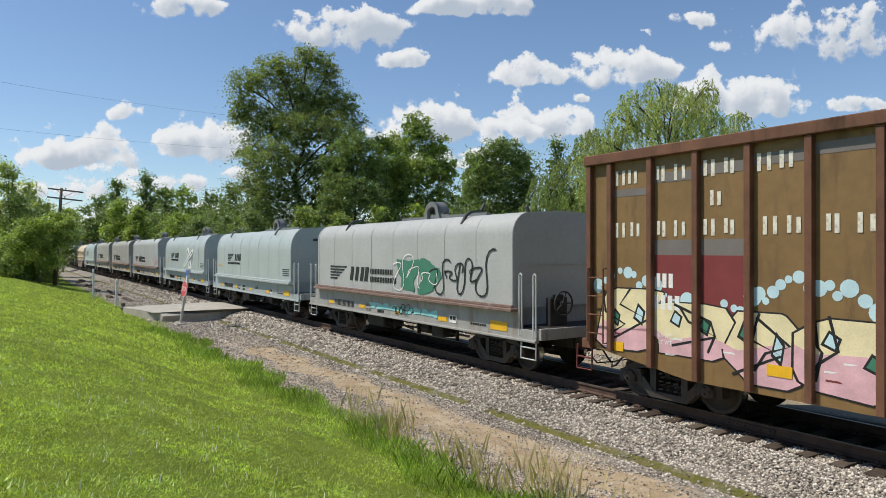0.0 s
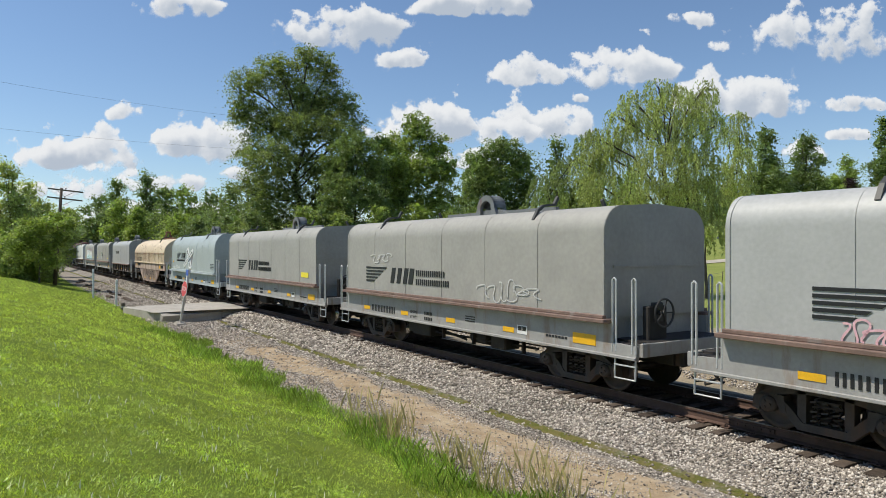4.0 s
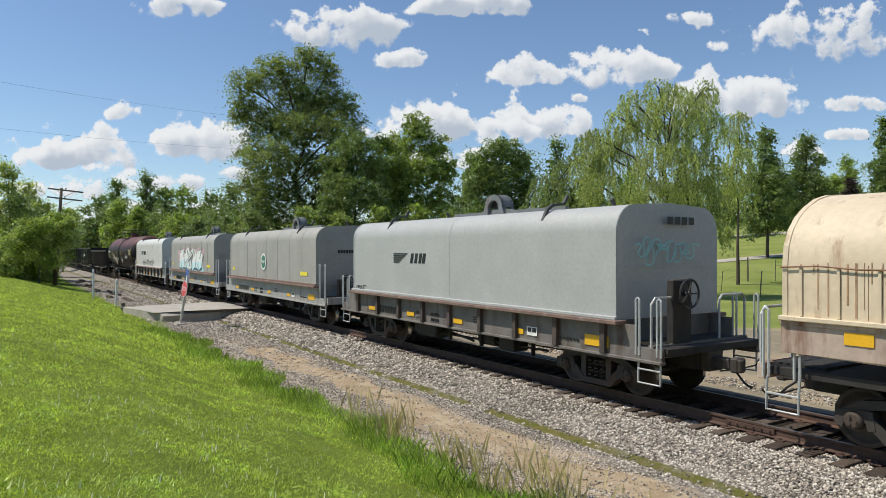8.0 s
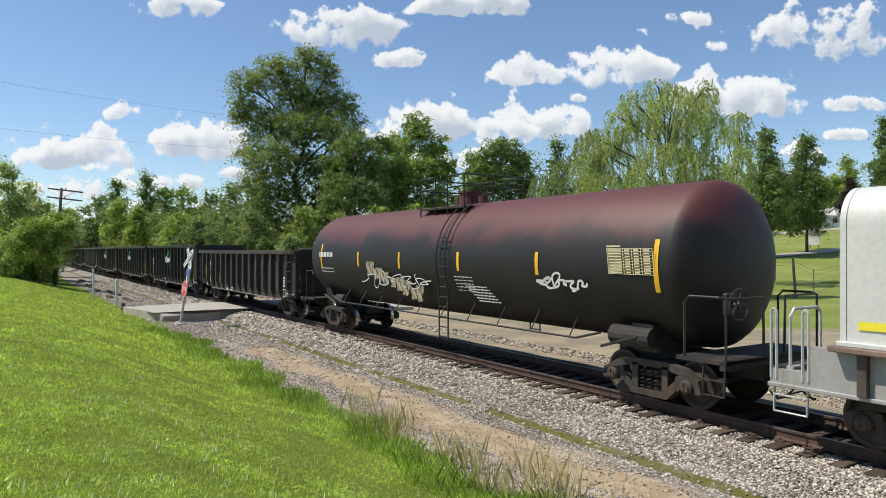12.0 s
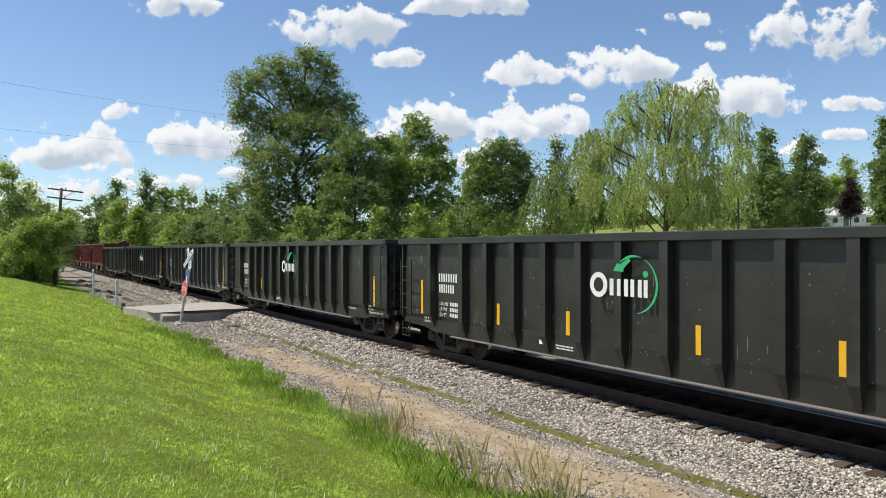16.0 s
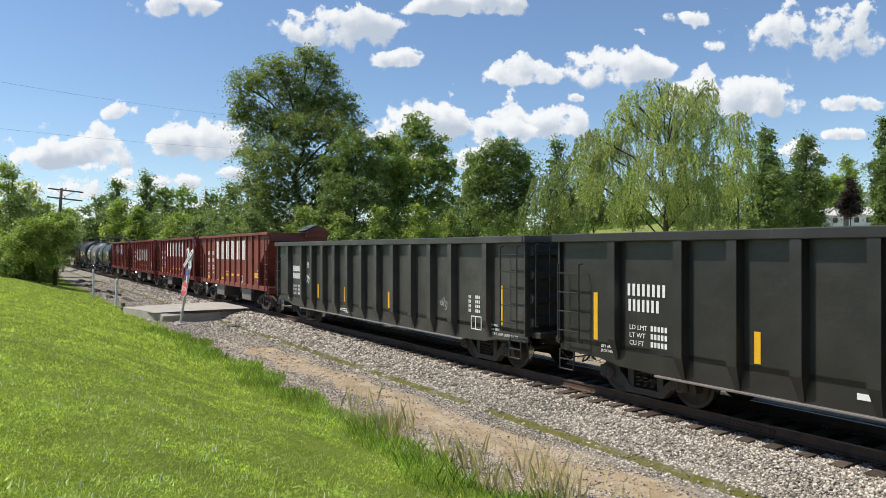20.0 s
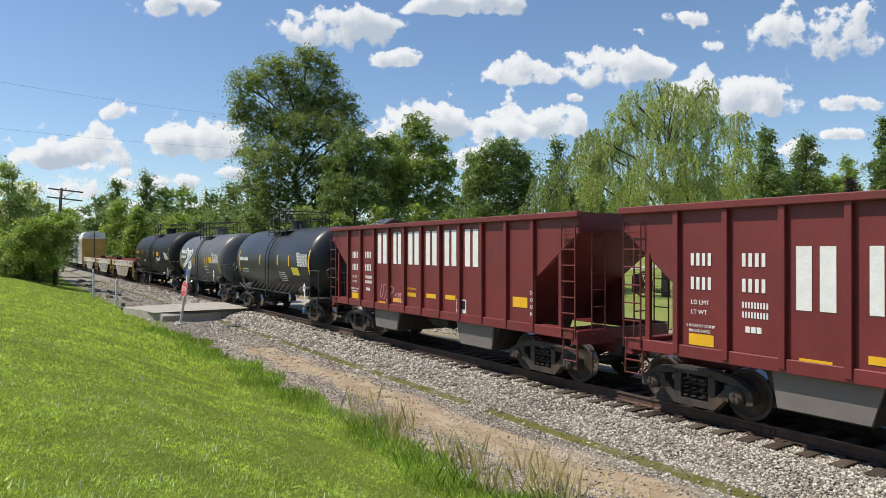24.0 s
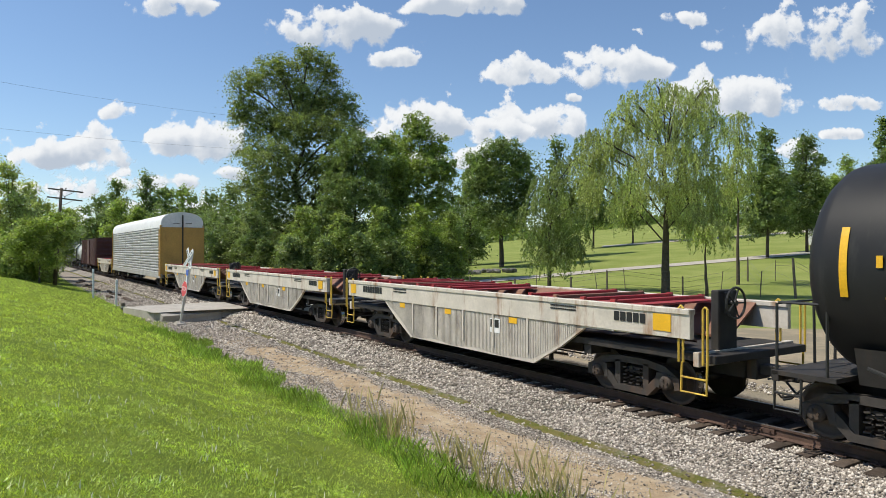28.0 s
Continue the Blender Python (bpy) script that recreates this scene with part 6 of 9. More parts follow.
def screen_points(n, d0, d1, seed, xr=0.72):
    """Places over the ground before the camera, ever sparser with the distance; track coordinates."""
    rng = np.random.RandomState(seed)
    d = d0 * (d1 / d0) ** rng.rand(n)
    x = (rng.rand(n) * 2 - 1) * xr * d
    return -ST * x + CT * d, OFFSET - (CT * x + ST * d), d, rng


def to_world(u, q, z):
    return np.stack([CT * (OFFSET - q) - ST * u, ST * (OFFSET - q) + CT * u, z], -1)


def build_gravel():
    us, qs, ds = [], [], []
    u, q, d, rng = screen_points(520000, 8.0, 75, 5, 0.70)
    edge = 0.25 * np.sin(u * 1.7) + 0.2 * np.sin(u * 0.63 + 1)
    p = np.zeros(len(q))
    p[(q > 0.8) & (q < 2.9)] = 0.95
    p[(q < -4.2) & (q > -5.4)] = 0.2
    p[(np.abs(q) < 0.65)] = 0.0
    p[(q >= 2.9) & (q < 3.4 + edge)] = 0.8
    p[(q > 2.50) & (q < 2.80) & (np.sin(u * 0.9) + np.sin(u * 2.3 + 1) > -1.5)] = 0.05
    p[(q >= 3.4 + edge) & (q < 4.7)] = 0.10
    p[(q >= 4.5 + edge) & (q < 5.9)] = 0.85
    p[(u > 25 + 2 * edge) & (q >= 2.9) & (q < 5.5)] = 0.7
    keep = rng.rand(len(q)) < p
    u, q, d = u[keep], q[keep], d[keep]
    n = len(u)
    size = (0.017 + 0.028 * rng.rand(n)) * np.where(q > 2.9, 0.68, 1.0) * np.clip(d / 16, 0.85, 2.2)
    base = np.array([[1, 0, 0], [-1, 0, 0], [0, 1, 0], [0, -1, 0], [0, 0, 1], [0, 0, -1]], float)
    v = base[None] * (0.65 + 0.6 * rng.rand(n, 6, 1)) + (rng.rand(n, 6, 3) - 0.5) * 0.5
    a = rng.rand(n) * 6.283
    ca, sa = np.cos(a)[:, None], np.sin(a)[:, None]
    vx, vy = v[..., 0] * ca - v[..., 1] * sa, v[..., 0] * sa + v[..., 1] * ca
    v = np.stack([vx, vy, v[..., 2] * 0.75], -1) * size[:, None, None]
    c = to_world(u, q, height(u, q) + size * 0.25)
    v = (v + c[:, None]).reshape(-1, 3)
    f = np.array([[0, 2, 4], [2, 1, 4], [1, 3, 4], [3, 0, 4], [2, 0, 5], [1, 2, 5], [3, 1, 5], [0, 3, 5]])
    F = (f[None] + (np.arange(n) * 6)[:, None, None]).reshape(-1, 3)
    m = bpy.data.materials.new("crushed_stone")
    m.use_nodes = True
    N, L = m.node_tree.nodes, m.node_tree.links
    ge = N.new("ShaderNodeNewGeometry")
    cr = N.new("ShaderNodeValToRGB")
    cr.color_ramp.elements[0].color, cr.color_ramp.elements[1].color = (0.13, 0.112, 0.095, 1), (0.72, 0.67, 0.60, 1)
    e = cr.color_ramp.elements.new(0.5)
    e.color = (0.34, 0.300, 0.256, 1)
    e = cr.color_ramp.elements.new(0.75)
    e.color = (0.50, 0.445, 0.38, 1)
    L.new(ge.outputs["Random Per Island"], cr.inputs[0])
    L.new(cr.outputs[0], N["Principled BSDF"].inputs["Base Color"])
    N["Principled BSDF"].inputs["Roughness"].default_value = 0.9
    N["Principled BSDF"].inputs["Specular IOR Level"].default_value = 0.1
    g = raw("ballast_stones", v, F, m)
    tagged(g, "loose grey and buff crushed ballast stones", "gravel", kind="stuff")


build_gravel()


def blades(name, u, q, hgt, wid, lean, mat, label, rng, category="grass", bent=True):
    """Single blades, each a bent strip of two triangles, or one where they are short."""
    n = len(u)
    a = rng.rand(n) * 6.283
    dx, dy = np.cos(a) * wid / 2, np.sin(a) * wid / 2
    b = rng.rand(n) * 6.283
    lx, ly = np.cos(b) * lean * hgt, np.sin(b) * lean * hgt
    c = to_world(u, q, height(u, q) - 0.01)
    zero = np.zeros(n)
    p0 = c + np.stack([-dx, -dy, zero], -1)
    p1 = c + np.stack([dx, dy, zero], -1)
    p2 = c + np.stack([lx * 0.4 + dx * 0.6, ly * 0.4 + dy * 0.6, hgt * 0.6], -1)
    p3 = c + np.stack([lx, ly, hgt], -1)
    if bent:
        v = np.stack([p0, p1, p2, p3], 1).reshape(-1, 3)
        f = np.array([[0, 1, 2], [0, 2, 3]])
        F = (f[None] + (np.arange(n) * 4)[:, None, None]).reshape(-1, 3)
    else:
        v = np.stack([p0, p1, p3], 1).reshape(-1, 3)
        F = np.arange(n * 3).reshape(-1, 3)
    ob = raw(name, v, F, mat)
    return tagged(ob, label, category, kind="stuff")


def build_grass():
    u, q, d, rng = screen_points(1000000, 3.0, 62, 8, 0.72)
    edge = 5.65 + 0.3 * np.sin(u * 0.9) + 0.22 * np.sin(u * 2.3 + 2) + 0.25 * rng.randn(len(q)) ** 2 * 0.4
    # tufts: the turf is thick in clumps of a hand's width and thin between them
    tuft = np.zeros(len(u))
    wr = np.random.RandomState(77)
    for wave, amp in ((0.85, 0.5), (0.36, 0.8), (0.17, 1.0), (0.10, 0.8)):
        for _ in range(3):
            a, ph = wr.rand() * 6.283, wr.rand() * 6.283
            k = 6.283 / (wave * (0.8 + 0.4 * wr.rand()))
            tuft += amp * np.sin((u * np.cos(a) + q * np.sin(a)) * k + ph + 1.3 * np.sin((u * np.sin(a) - q * np.cos(a)) * k * 0.6))
    tuft = np.clip(0.5 + tuft * 0.19, 0, 1)
    k = (q > edge) & (rng.rand(len(u)) < 0.22 + 0.78 * tuft)
    u, q, d, tuft = u[k], q[k], d[k], tuft[k]
    rough = np.exp(-np.maximum(q - 5.7, 0) / 0.75)
    h = (0.012 + 0.020 * rng.rand(len(u)) + 0.030 * tuft * rng.rand(len(u))) * (1 + 2.0 * rough * (0.3 + rng.rand(len(u)))) * np.clip(d / 11, 0.9, 1.8)
    w = (0.0045 + 0.006 * rng.rand(len(u))) * np.clip(d / 8, 0.8, 3.6)
    dark = rng.rand(len(u)) < 0.20 + 0.55 * rough
    for pick, mat, nm, lab in ((~dark, GRASS, "lawn_grass", "bright green mown lawn grass in uneven tufts"), (dark, GRASS_DEEP, "lawn_grass", "darker green lawn grass, longer along its edge")):
        blades(nm, u[pick], q[pick], h[pick], w[pick], 0.35 + 0.7 * rng.rand(int(pick.sum())), mat, lab, rng, bent=False)
    # clover and broad-leaved weeds in loose patches, and small white flowers
    rng = np.random.RandomState(31)
    m = 420
    uc, qc, dc, _ = screen_points(m, 3.2, 26, 32, 0.7)
    ok = qc > 6.2
    uc, qc, dc = uc[ok], qc[ok], dc[ok]
    who = rng.randint(0, len(uc), 52000)
    sp = (0.06 + 0.40 * rng.rand(len(uc)))[who] * np.clip(dc[who] / 9, 0.8, 1.8)
    uu, qq = uc[who] + rng.randn(len(who)) * sp, qc[who] + rng.randn(len(who)) * sp
    blades("clover", uu, qq, 0.015 + 0.022 * rng.rand(len(uu)), 0.010 + 0.012 * rng.rand(len(uu)), 1.0 + 1.0 * rng.rand(len(uu)), CLOVER, "patches of broad-leaved clover in the lawn", rng, "clover", False)
    pick = who[:700]
    uu, qq = uc[pick] + rng.randn(700) * 0.35, qc[pick] + rng.randn(700) * 0.35
    blades("clover_flowers", uu, qq, 0.07 + 0.04 * rng.rand(700), np.full(700, 0.012), 0.2 + 0.2 * rng.rand(700), PETAL, "small white clover flowers in the lawn", rng, "flowers")
    # tall weeds with seed heads at the edge of the lawn
    rng = np.random.RandomState(12)
    n = 420
    spot = rng.randint(0, 26, n)
    uu = (5.8 + 8.0 * rng.rand(26))[spot] + 0.22 * rng.randn(n)
    qq = (4.85 + 1.1 * rng.rand(26))[spot] + 0.12 * rng.randn(n)
    hh = 0.30 + 0.40 * rng.rand(n)
    blades("tall_weeds", uu, qq, hh, np.full(n, 0.006), 0.35 * rng.rand(n) + 0.05, STRAW, "tall straw-coloured grass stems gone to seed", rng)
    n = 15000
    uu = 0.5 + 30.0 * rng.rand(n) ** 1.5
    qq = 5.55 + 1.0 * rng.rand(n) ** 1.4 + 0.25 * np.sin(uu * 0.9) + 0.2 * np.sin(uu * 2.3 + 2)
    hh = (0.08 + 0.26 * rng.rand(n)) * (0.55 + 0.45 * np.sin(uu * 1.9 + np.sin(uu * 0.7) * 2) ** 2)
    blades("tall_grass", uu, qq, hh, np.full(n, 0.008), 0.55 * rng.rand(n) + 0.1, GRASS_DEEP, "long unmown green grass at the lawn's edge", rng)


build_grass()


# ---- track ----
def build_track():
    tr = thing("railway_track", "single railway track with rusty rails on worn wooden ties", "railway track", kind="structure", at=TRACK_POSE)
    for s in (-1, 1):
        c = s * 0.753
        bm = B()
        prism(bm, [(c - 0.070, -0.18), (c + 0.070, -0.18), (c + 0.070, -0.165), (c + 0.012, -0.14), (c + 0.010, -0.045), (c + 0.036, -0.035), (c + 0.036, -0.006), (c - 0.036, -0.006), (c - 0.036, -0.035), (c - 0.010, -0.045), (c - 0.012, -0.14), (c - 0.070, -0.165)], -60, 420)
        rail = part("rail", bm, M["rail_side"], tr)
        bm = B()
        box(bm, -60, 420, c - 0.031, c + 0.031, -0.006, 0.0)
        part("rail_head", bm, M["rail_top"], rail)
        for k in range(5):
            bm = B()
            u = 4 + k * 11.9 + (3 if s > 0 else 0)
            box(bm, u - 0.46, u + 0.46, c + s * 0.013, c + s * 0.045, -0.135, -0.05, 0.005)
            for j in range(6):
                rod(bm, (u - 0.38 + j * 0.152, c + s * 0.045, -0.09), (u - 0.38 + j * 0.152, c + s * 0.075, -0.09), 0.018, 6)
            part("joint_bar", bm, M["rail_side"], rail)
    metas = []
    for v in range(4):
        rng = random.Random(v)
        bm = B()
        box(bm, -0.115, 0.115, -1.30, 1.30, -0.37, -0.185, 0.008)
        for w in bm.verts:
            w.co += Vector((rng.uniform(-0.012, 0.012), rng.uniform(-0.03, 0.03), rng.uniform(-0.010, 0.004)))
        metas.append(template(bm, [M["tie"]], "tie"))
    rng = random.Random(4)
    u = -12.0
    rest = B()
    n = 0
    while u < 330:
        m = pose(u, rng.uniform(-0.07, 0.07), rng.uniform(-0.012, 0.004), 0, 0, rng.uniform(-1.6, 1.6))
        if n < 290:
            share("tie", metas[n % 4], tr, m)
        else:
            box(rest, u - 0.115, u + 0.115, -1.3, 1.3, -0.37, -0.185)
        n += 1
        u += 0.497 + rng.uniform(-0.03, 0.03)
    ob = part("tie_rest", rest, M["tie"], tr)
    ob["kind"] = "stuff"
    plates = B()
    for i in range(140):
        uu = -8 + i * 0.497
        for s in (-1, 1):
            box(plates, uu - 0.09, uu + 0.09, s * 0.753 - 0.17, s * 0.753 + 0.17, -0.187, -0.172)
            for k in (-0.1, 0.1):
                box(plates, uu - 0.02, uu + 0.02, s * 0.753 + k - 0.015, s * 0.753 + k + 0.015, -0.175, -0.145)
    ob = part("tie_plates", plates, M["rail_side"], tr, "rusty tie plates with spikes")
    ob["kind"] = "stuff"


build_track()


# ---- crossing ----
def at_track(u, q, z=None, turn=0.0):
    p = track(u, q, height(u, q) if z is None else z)
    return Matrix.Translation(p) @ pose(0, 0, 0, 0, 0, 90 + math.degrees(THETA) + turn)


def build_crossing():
    c = thing("crossing_road", "worn pale concrete crossing approach, cracked at its edge", "road", kind="structure", at=TRACK_POSE)
    bm = B()
    prism(bm, [(0.98, -0.60), (0.98, -0.02), (3.6, -0.03), (5.0, -0.06), (6.3, -0.09), (6.3, -0.7)], 35.2, 39.8)
    bmesh.ops.subdivide_edges(bm, edges=bm.edges[:], cuts=3, use_grid_fill=True)
    rng = random.Random(2)
    for v in bm.verts:
        if v.co.x < 35.3:
            v.co.x += rng.uniform(-0.30, 0.25) - 0.25 * (v.co.z < -0.2)
        if v.co.y > 5.9:
            v.co.y -= 1.0 * (39.8 - v.co.x) / 4.6
        v.co.z += rng.uniform(-0.015, 0.015)
    part("approach_slab", bm, M["concrete"], c)
    bm = B()
    prism(bm, [(-0.98, -0.5), (-0.98, -0.03), (-3.6, -0.06), (-9.0, -0.45), (-9.0, -0.7)], 35.2, 40.0)
    part("far_slab", bm, M["concrete"], c)
    for k in range(6):
        bm = B()
        box(bm, 35.2, 40.0, -0.60 + k * 0.2, -0.42 + k * 0.2, -0.17, -0.02, 0.01)
        part("crossing_plank", bm, M["tie"], c)


build_crossing()


def build_crossbuck():
    base = track(33.3, 4.75, height(33.3, 4.75))
    s = thing("crossbuck_sign", "leaning crossing post with white crossbuck and red stop sign", "road sign", at=Matrix.Translation(base) @ pose(0, 0, 0, 0, 9.4, 0) @ pose(0, 0, 0, 0, 0, -52))
    bm = B()
    box(bm, -0.04, 0.04, -0.05, 0.05, -0.3, 2.0)
    for k in range(14):
        rod(bm, (-0.045, 0, 0.1 + k * 0.13), (-0.035, 0, 0.1 + k * 0.13), 0.012, 6)
    part("post", bm, M["galv"], s)
    bm = B()
    box(bm, -0.05, 0.05, -0.06, 0.06, 2.0, 3.55, 0.01)
    part("upper_post", bm, M["post_white"], s)
    for k, a in enumerate((42, -42)):
        bm = B()
        box(bm, -0.62, 0.62, -0.012, 0.012, -0.115, 0.115, 0.004)
        ob = part("crossbuck_blade", bm, M["post_white"], s)
        ob.matrix_basis = pose(0, -0.09 - 0.03 * k, 3.15, 0, a, 0)
        t = words("RAILROAD" if k == 0 else "CROSSING", 0.15, M["ink"], s, pose(0, -0.106 - 0.03 * k, 3.15, 0, a, 0) @ Matrix.Translation((-0.52, 0, -0.055)) @ SIDE, width=1.04)
    bm = B()
    pts = [(0.40 * math.cos(radians(22.5 + 45 * i)), 0.40 * math.sin(radians(22.5 + 45 * i))) for i in range(8)]
    prism(bm, pts, -0.012, 0.0, "y")
    ob = part("stop_plate", bm, M["post_white"], s)
    ob.matrix_basis = pose(0, -0.07, 1.72)
    bm = B()
    prism(bm, [(x * 0.93, z * 0.93) for x, z in pts], -0.016, -0.012, "y")
    ob = part("stop_face", bm, M["sign_red"], s)
    ob.matrix_basis = pose(0, -0.07, 1.72)
    words("STOP", 0.30, M["post_white"], s, pose(-0.30, -0.088, 1.62) @ SIDE, width=0.60)
    bm = B()
    box(bm, -0.16, 0.16, -0.08, -0.065, 2.36, 2.62, 0.004)
    part("blue_plate", bm, M["sign_blue"], s)
    bm = B()
    prism(bm, [(-0.3, -0.3), (0.32, -0.28), (0.22, 0.1), (-0.05, 0.18), (-0.24, 0.06)], -0.2, 0.2, "y")
    part("footing", bm, M["concrete"], s)


build_crossbuck()


def marker_post(name, x, y, h, mat, r, label, lean=0.0):
    t = thing(name, label, "post", at=Matrix.Translation((x, y, ground_point(x, y))) @ pose(0, 0, 0, 0, lean, 0))
    bm = B()
    lathe(bm, [(-0.2, r), (h - 0.05, r), (h - 0.01, r * 0.8), (h, r * 0.3)], 10, "z", False)
    part("shaft", bm, mat, t)
    bm = B()
    lathe(bm, [(h - 0.28, r * 1.08), (h - 0.2, r * 1.08)], 10, "z", False)
    part("band", bm, M["grab"], t)


marker_post("marker_post", -24.7, 47.9, 2.05, M["post_white"], 0.07, "slim white marker post standing in the gravel")
marker_post("marker_post", -20.1, 41.7, 1.65, M["post_white"], 0.07, "slim white marker post beside the crossing", 1.5)
marker_post("stub_post", -18.2, 38.6, 0.45, M["wood_post"], 0.12, "short weathered wooden stub at the road's edge")


def telegraph_pole(x, y, top, arms, label):
    z0 = ground_point(x, y)
    t = thing("telegraph_pole", label, "utility pole", at=Matrix.Translation((x, y, z0)) @ pose(0, 0, 0, 0, 4.0, 0))
    h = top - z0
    bm = B()
    lathe(bm, [(-0.5, 0.17), (h, 0.11)], 12, "z")
    part("pole", bm, M["pole"], t)
    for k in range(arms):
        z = h - 0.25 - k * 0.75
        bm = B()
        box(bm, -1.5, 1.5, -0.06, 0.06, z, z + 0.12)
        for s in (-1, 1):
            rod(bm, (s * 0.75, -0.02, z), (0, -0.1, z - 0.5), 0.018, 5)
        ob = part("crossarm", bm, M["pole"], t)
        ob.matrix_basis = pose(0, 0, 0, 0, 2.5, 4)
        for i in range(8):
            xx = -1.4 + i * 0.4
            bm = B()
            lathe(bm, [(z + 0.10, 0.02), (z + 0.2, 0.045), (z + 0.26, 0.05), (z + 0.30, 0.02)], 8, "z")
            part("insulator", bm, M["glass"], ob)


telegraph_pole(-34.35, 60.0, 8.5, 2, "old wooden telegraph pole with two crossarms and insulators")


def cable(points, r=0.007):
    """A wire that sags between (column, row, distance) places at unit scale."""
    bm = B()
    P = [Vector(((px - 784) / 1200 * d, d, 2.97 + (443 - py) / 1200 * d)) for px, py, d in points]
    pts = []
    for a, b in zip(P, P[1:]):
        for i in range(10):
            t = i / 10
            p = a.lerp(b, t)
            p.z -= 4 * t * (1 - t) * 0.008 * (b - a).length
            pts.append(p)
    pts.append(P[-1])
    pipe(bm, pts, r, 4)
    tagged(part("overhead_wire", bm, M["wire"]), "thin sagging overhead wire", "wire", "overhead wires")


cable([(-120, 124, 42), (420, 206, 66), (545, 222, 70)], 0.008)
cable([(-120, 214, 45), (410, 263, 62), (690, 283, 68)], 0.008)


# ---- trees ----
def unit(v):
    return v / np.maximum(np.linalg.norm(v, axis=1), 1e-6)[:, None]


def leaf_mesh(name, c, ax, ln, wd, rng, mat, parent, flat=1.0):
    """Leaves at c, along ax: every one a small diamond."""
    k = len(c)
    up = rng.randn(k, 3) * 0.8 + np.array([0, 0, flat])
    sd = unit(np.cross(ax, up))
    p = np.stack([c - ax * ln[:, None] / 2, c + sd * wd[:, None] / 2, c + ax * ln[:, None] / 2, c - sd * wd[:, None] / 2], 1).reshape(-1, 3)
    ob = raw(name, p, np.arange(k * 4).reshape(-1, 4), mat)
    ob.parent = parent
    return ob


def crown(bl, n, size, mat, parent, seed, clump, heart=0.13):
    """Broad-leaved crown: flat sprays of leaves over ragged lobes, with gaps between the sprays."""
    rng = np.random.RandomState(seed)
    wt = np.array([b[3] * b[5] + b[3] * b[4] for b in bl])
    cs, out = [], []
    for (x, y, z, a, b, c), f in zip(bl, wt / wt.sum()):
        k = max(int(n * f), 60)
        m = max(10, k // 60)
        d = unit(rng.randn(m, 3) + np.array([0, -0.25, 0.25]))
        rad = 0.38 + 0.66 * rng.rand(m) ** 0.5
        cen = d * rad[:, None] * np.array([a, b, c]) + np.array([x, y, z])
        who = rng.randint(0, m, k)
        s = (clump * (0.42 + 0.72 * rng.rand(m)))[who]
        off = rng.randn(k, 3) * s[:, None] * np.array([1, 1, 0.42])
        off[:, 2] -= 0.25 * (off[:, 0] ** 2 + off[:, 1] ** 2) / np.maximum(s, 0.05)
        cs.append(cen[who] + off)
        out.append(d[who])
    c, o = np.concatenate(cs), np.concatenate(out)
    k = len(c)
    # shaded inner leaves that close the heart of every lobe
    hearts = []
    for (x, y, z, a, b, h), f in zip(bl, wt / wt.sum()):
        m = max(int(n * f * heart), 12)
        hearts.append(unit(rng.randn(m, 3)) * (0.72 * rng.rand(m, 1) ** 0.5) * np.array([a, b, h]) + np.array([x, y, z]))
    hc = np.concatenate(hearts)
    m = len(hc)
    hl = size * (2.0 + 1.2 * rng.rand(m))
    leaf_mesh("inner_leaves", hc, unit(rng.randn(m, 3)), hl, hl * 0.6, rng, mat, parent, 0.6)
    ax = unit(rng.randn(k, 3) * np.array([1, 1, 0.6]) + o * 0.6 + np.array([0, 0, -0.15]))
    ln = size * (0.7 + 0.7 * rng.rand(k))
    leaf_mesh("crown", c, ax, ln, ln * (0.45 + 0.25 * rng.rand(k)), rng, mat, parent, 1.9)


def weeping(bl, n, size, mat, parent, seed, length):
    """Willow crown: long hanging strands of narrow leaves from the tops of its lobes."""
    rng = np.random.RandomState(seed)
    wt = np.array([b[3] * b[5] for b in bl])
    cs = []
    per = 34
    for (x, y, z, a, b, c), f in zip(bl, wt / wt.sum()):
        m = max(int(n * f) // per, 6)
        d = unit(rng.randn(m, 3) + np.array([0, -0.2, 0.55]))
        top = d * (0.65 + 0.4 * rng.rand(m))[:, None] * np.array([a, b, c]) + np.array([x, y, z])
        L_ = length * (0.35 + 0.9 * rng.rand(m))
        t = rng.rand(m, per)
        sway = rng.randn(m, 2) * 0.14
        p = np.zeros((m, per, 3))
        p[..., 0] = top[:, None, 0] + d[:, None, 0] * 0.35 * t ** 0.5 + sway[:, None, 0] * t * L_[:, None] + rng.randn(m, per) * 0.05
        p[..., 1] = top[:, None, 1] + d[:, None, 1] * 0.35 * t ** 0.5 + sway[:, None, 1] * t * L_[:, None] + rng.randn(m, per) * 0.05
        p[..., 2] = top[:, None, 2] + 0.12 * np.sin(t * 3) - t * L_[:, None]
        cs.append(p.reshape(-1, 3))
    c = np.concatenate(cs)
    k = len(c)
    ax = unit(rng.randn(k, 3) * np.array([0.5, 0.5, 0.4]) + np.array([0, 0, -1.0]))
    ln = size * (0.7 + 0.8 * rng.rand(k))
    leaf_mesh("crown", c, ax, ln, ln * 0.34, rng, mat, parent, 0.0)


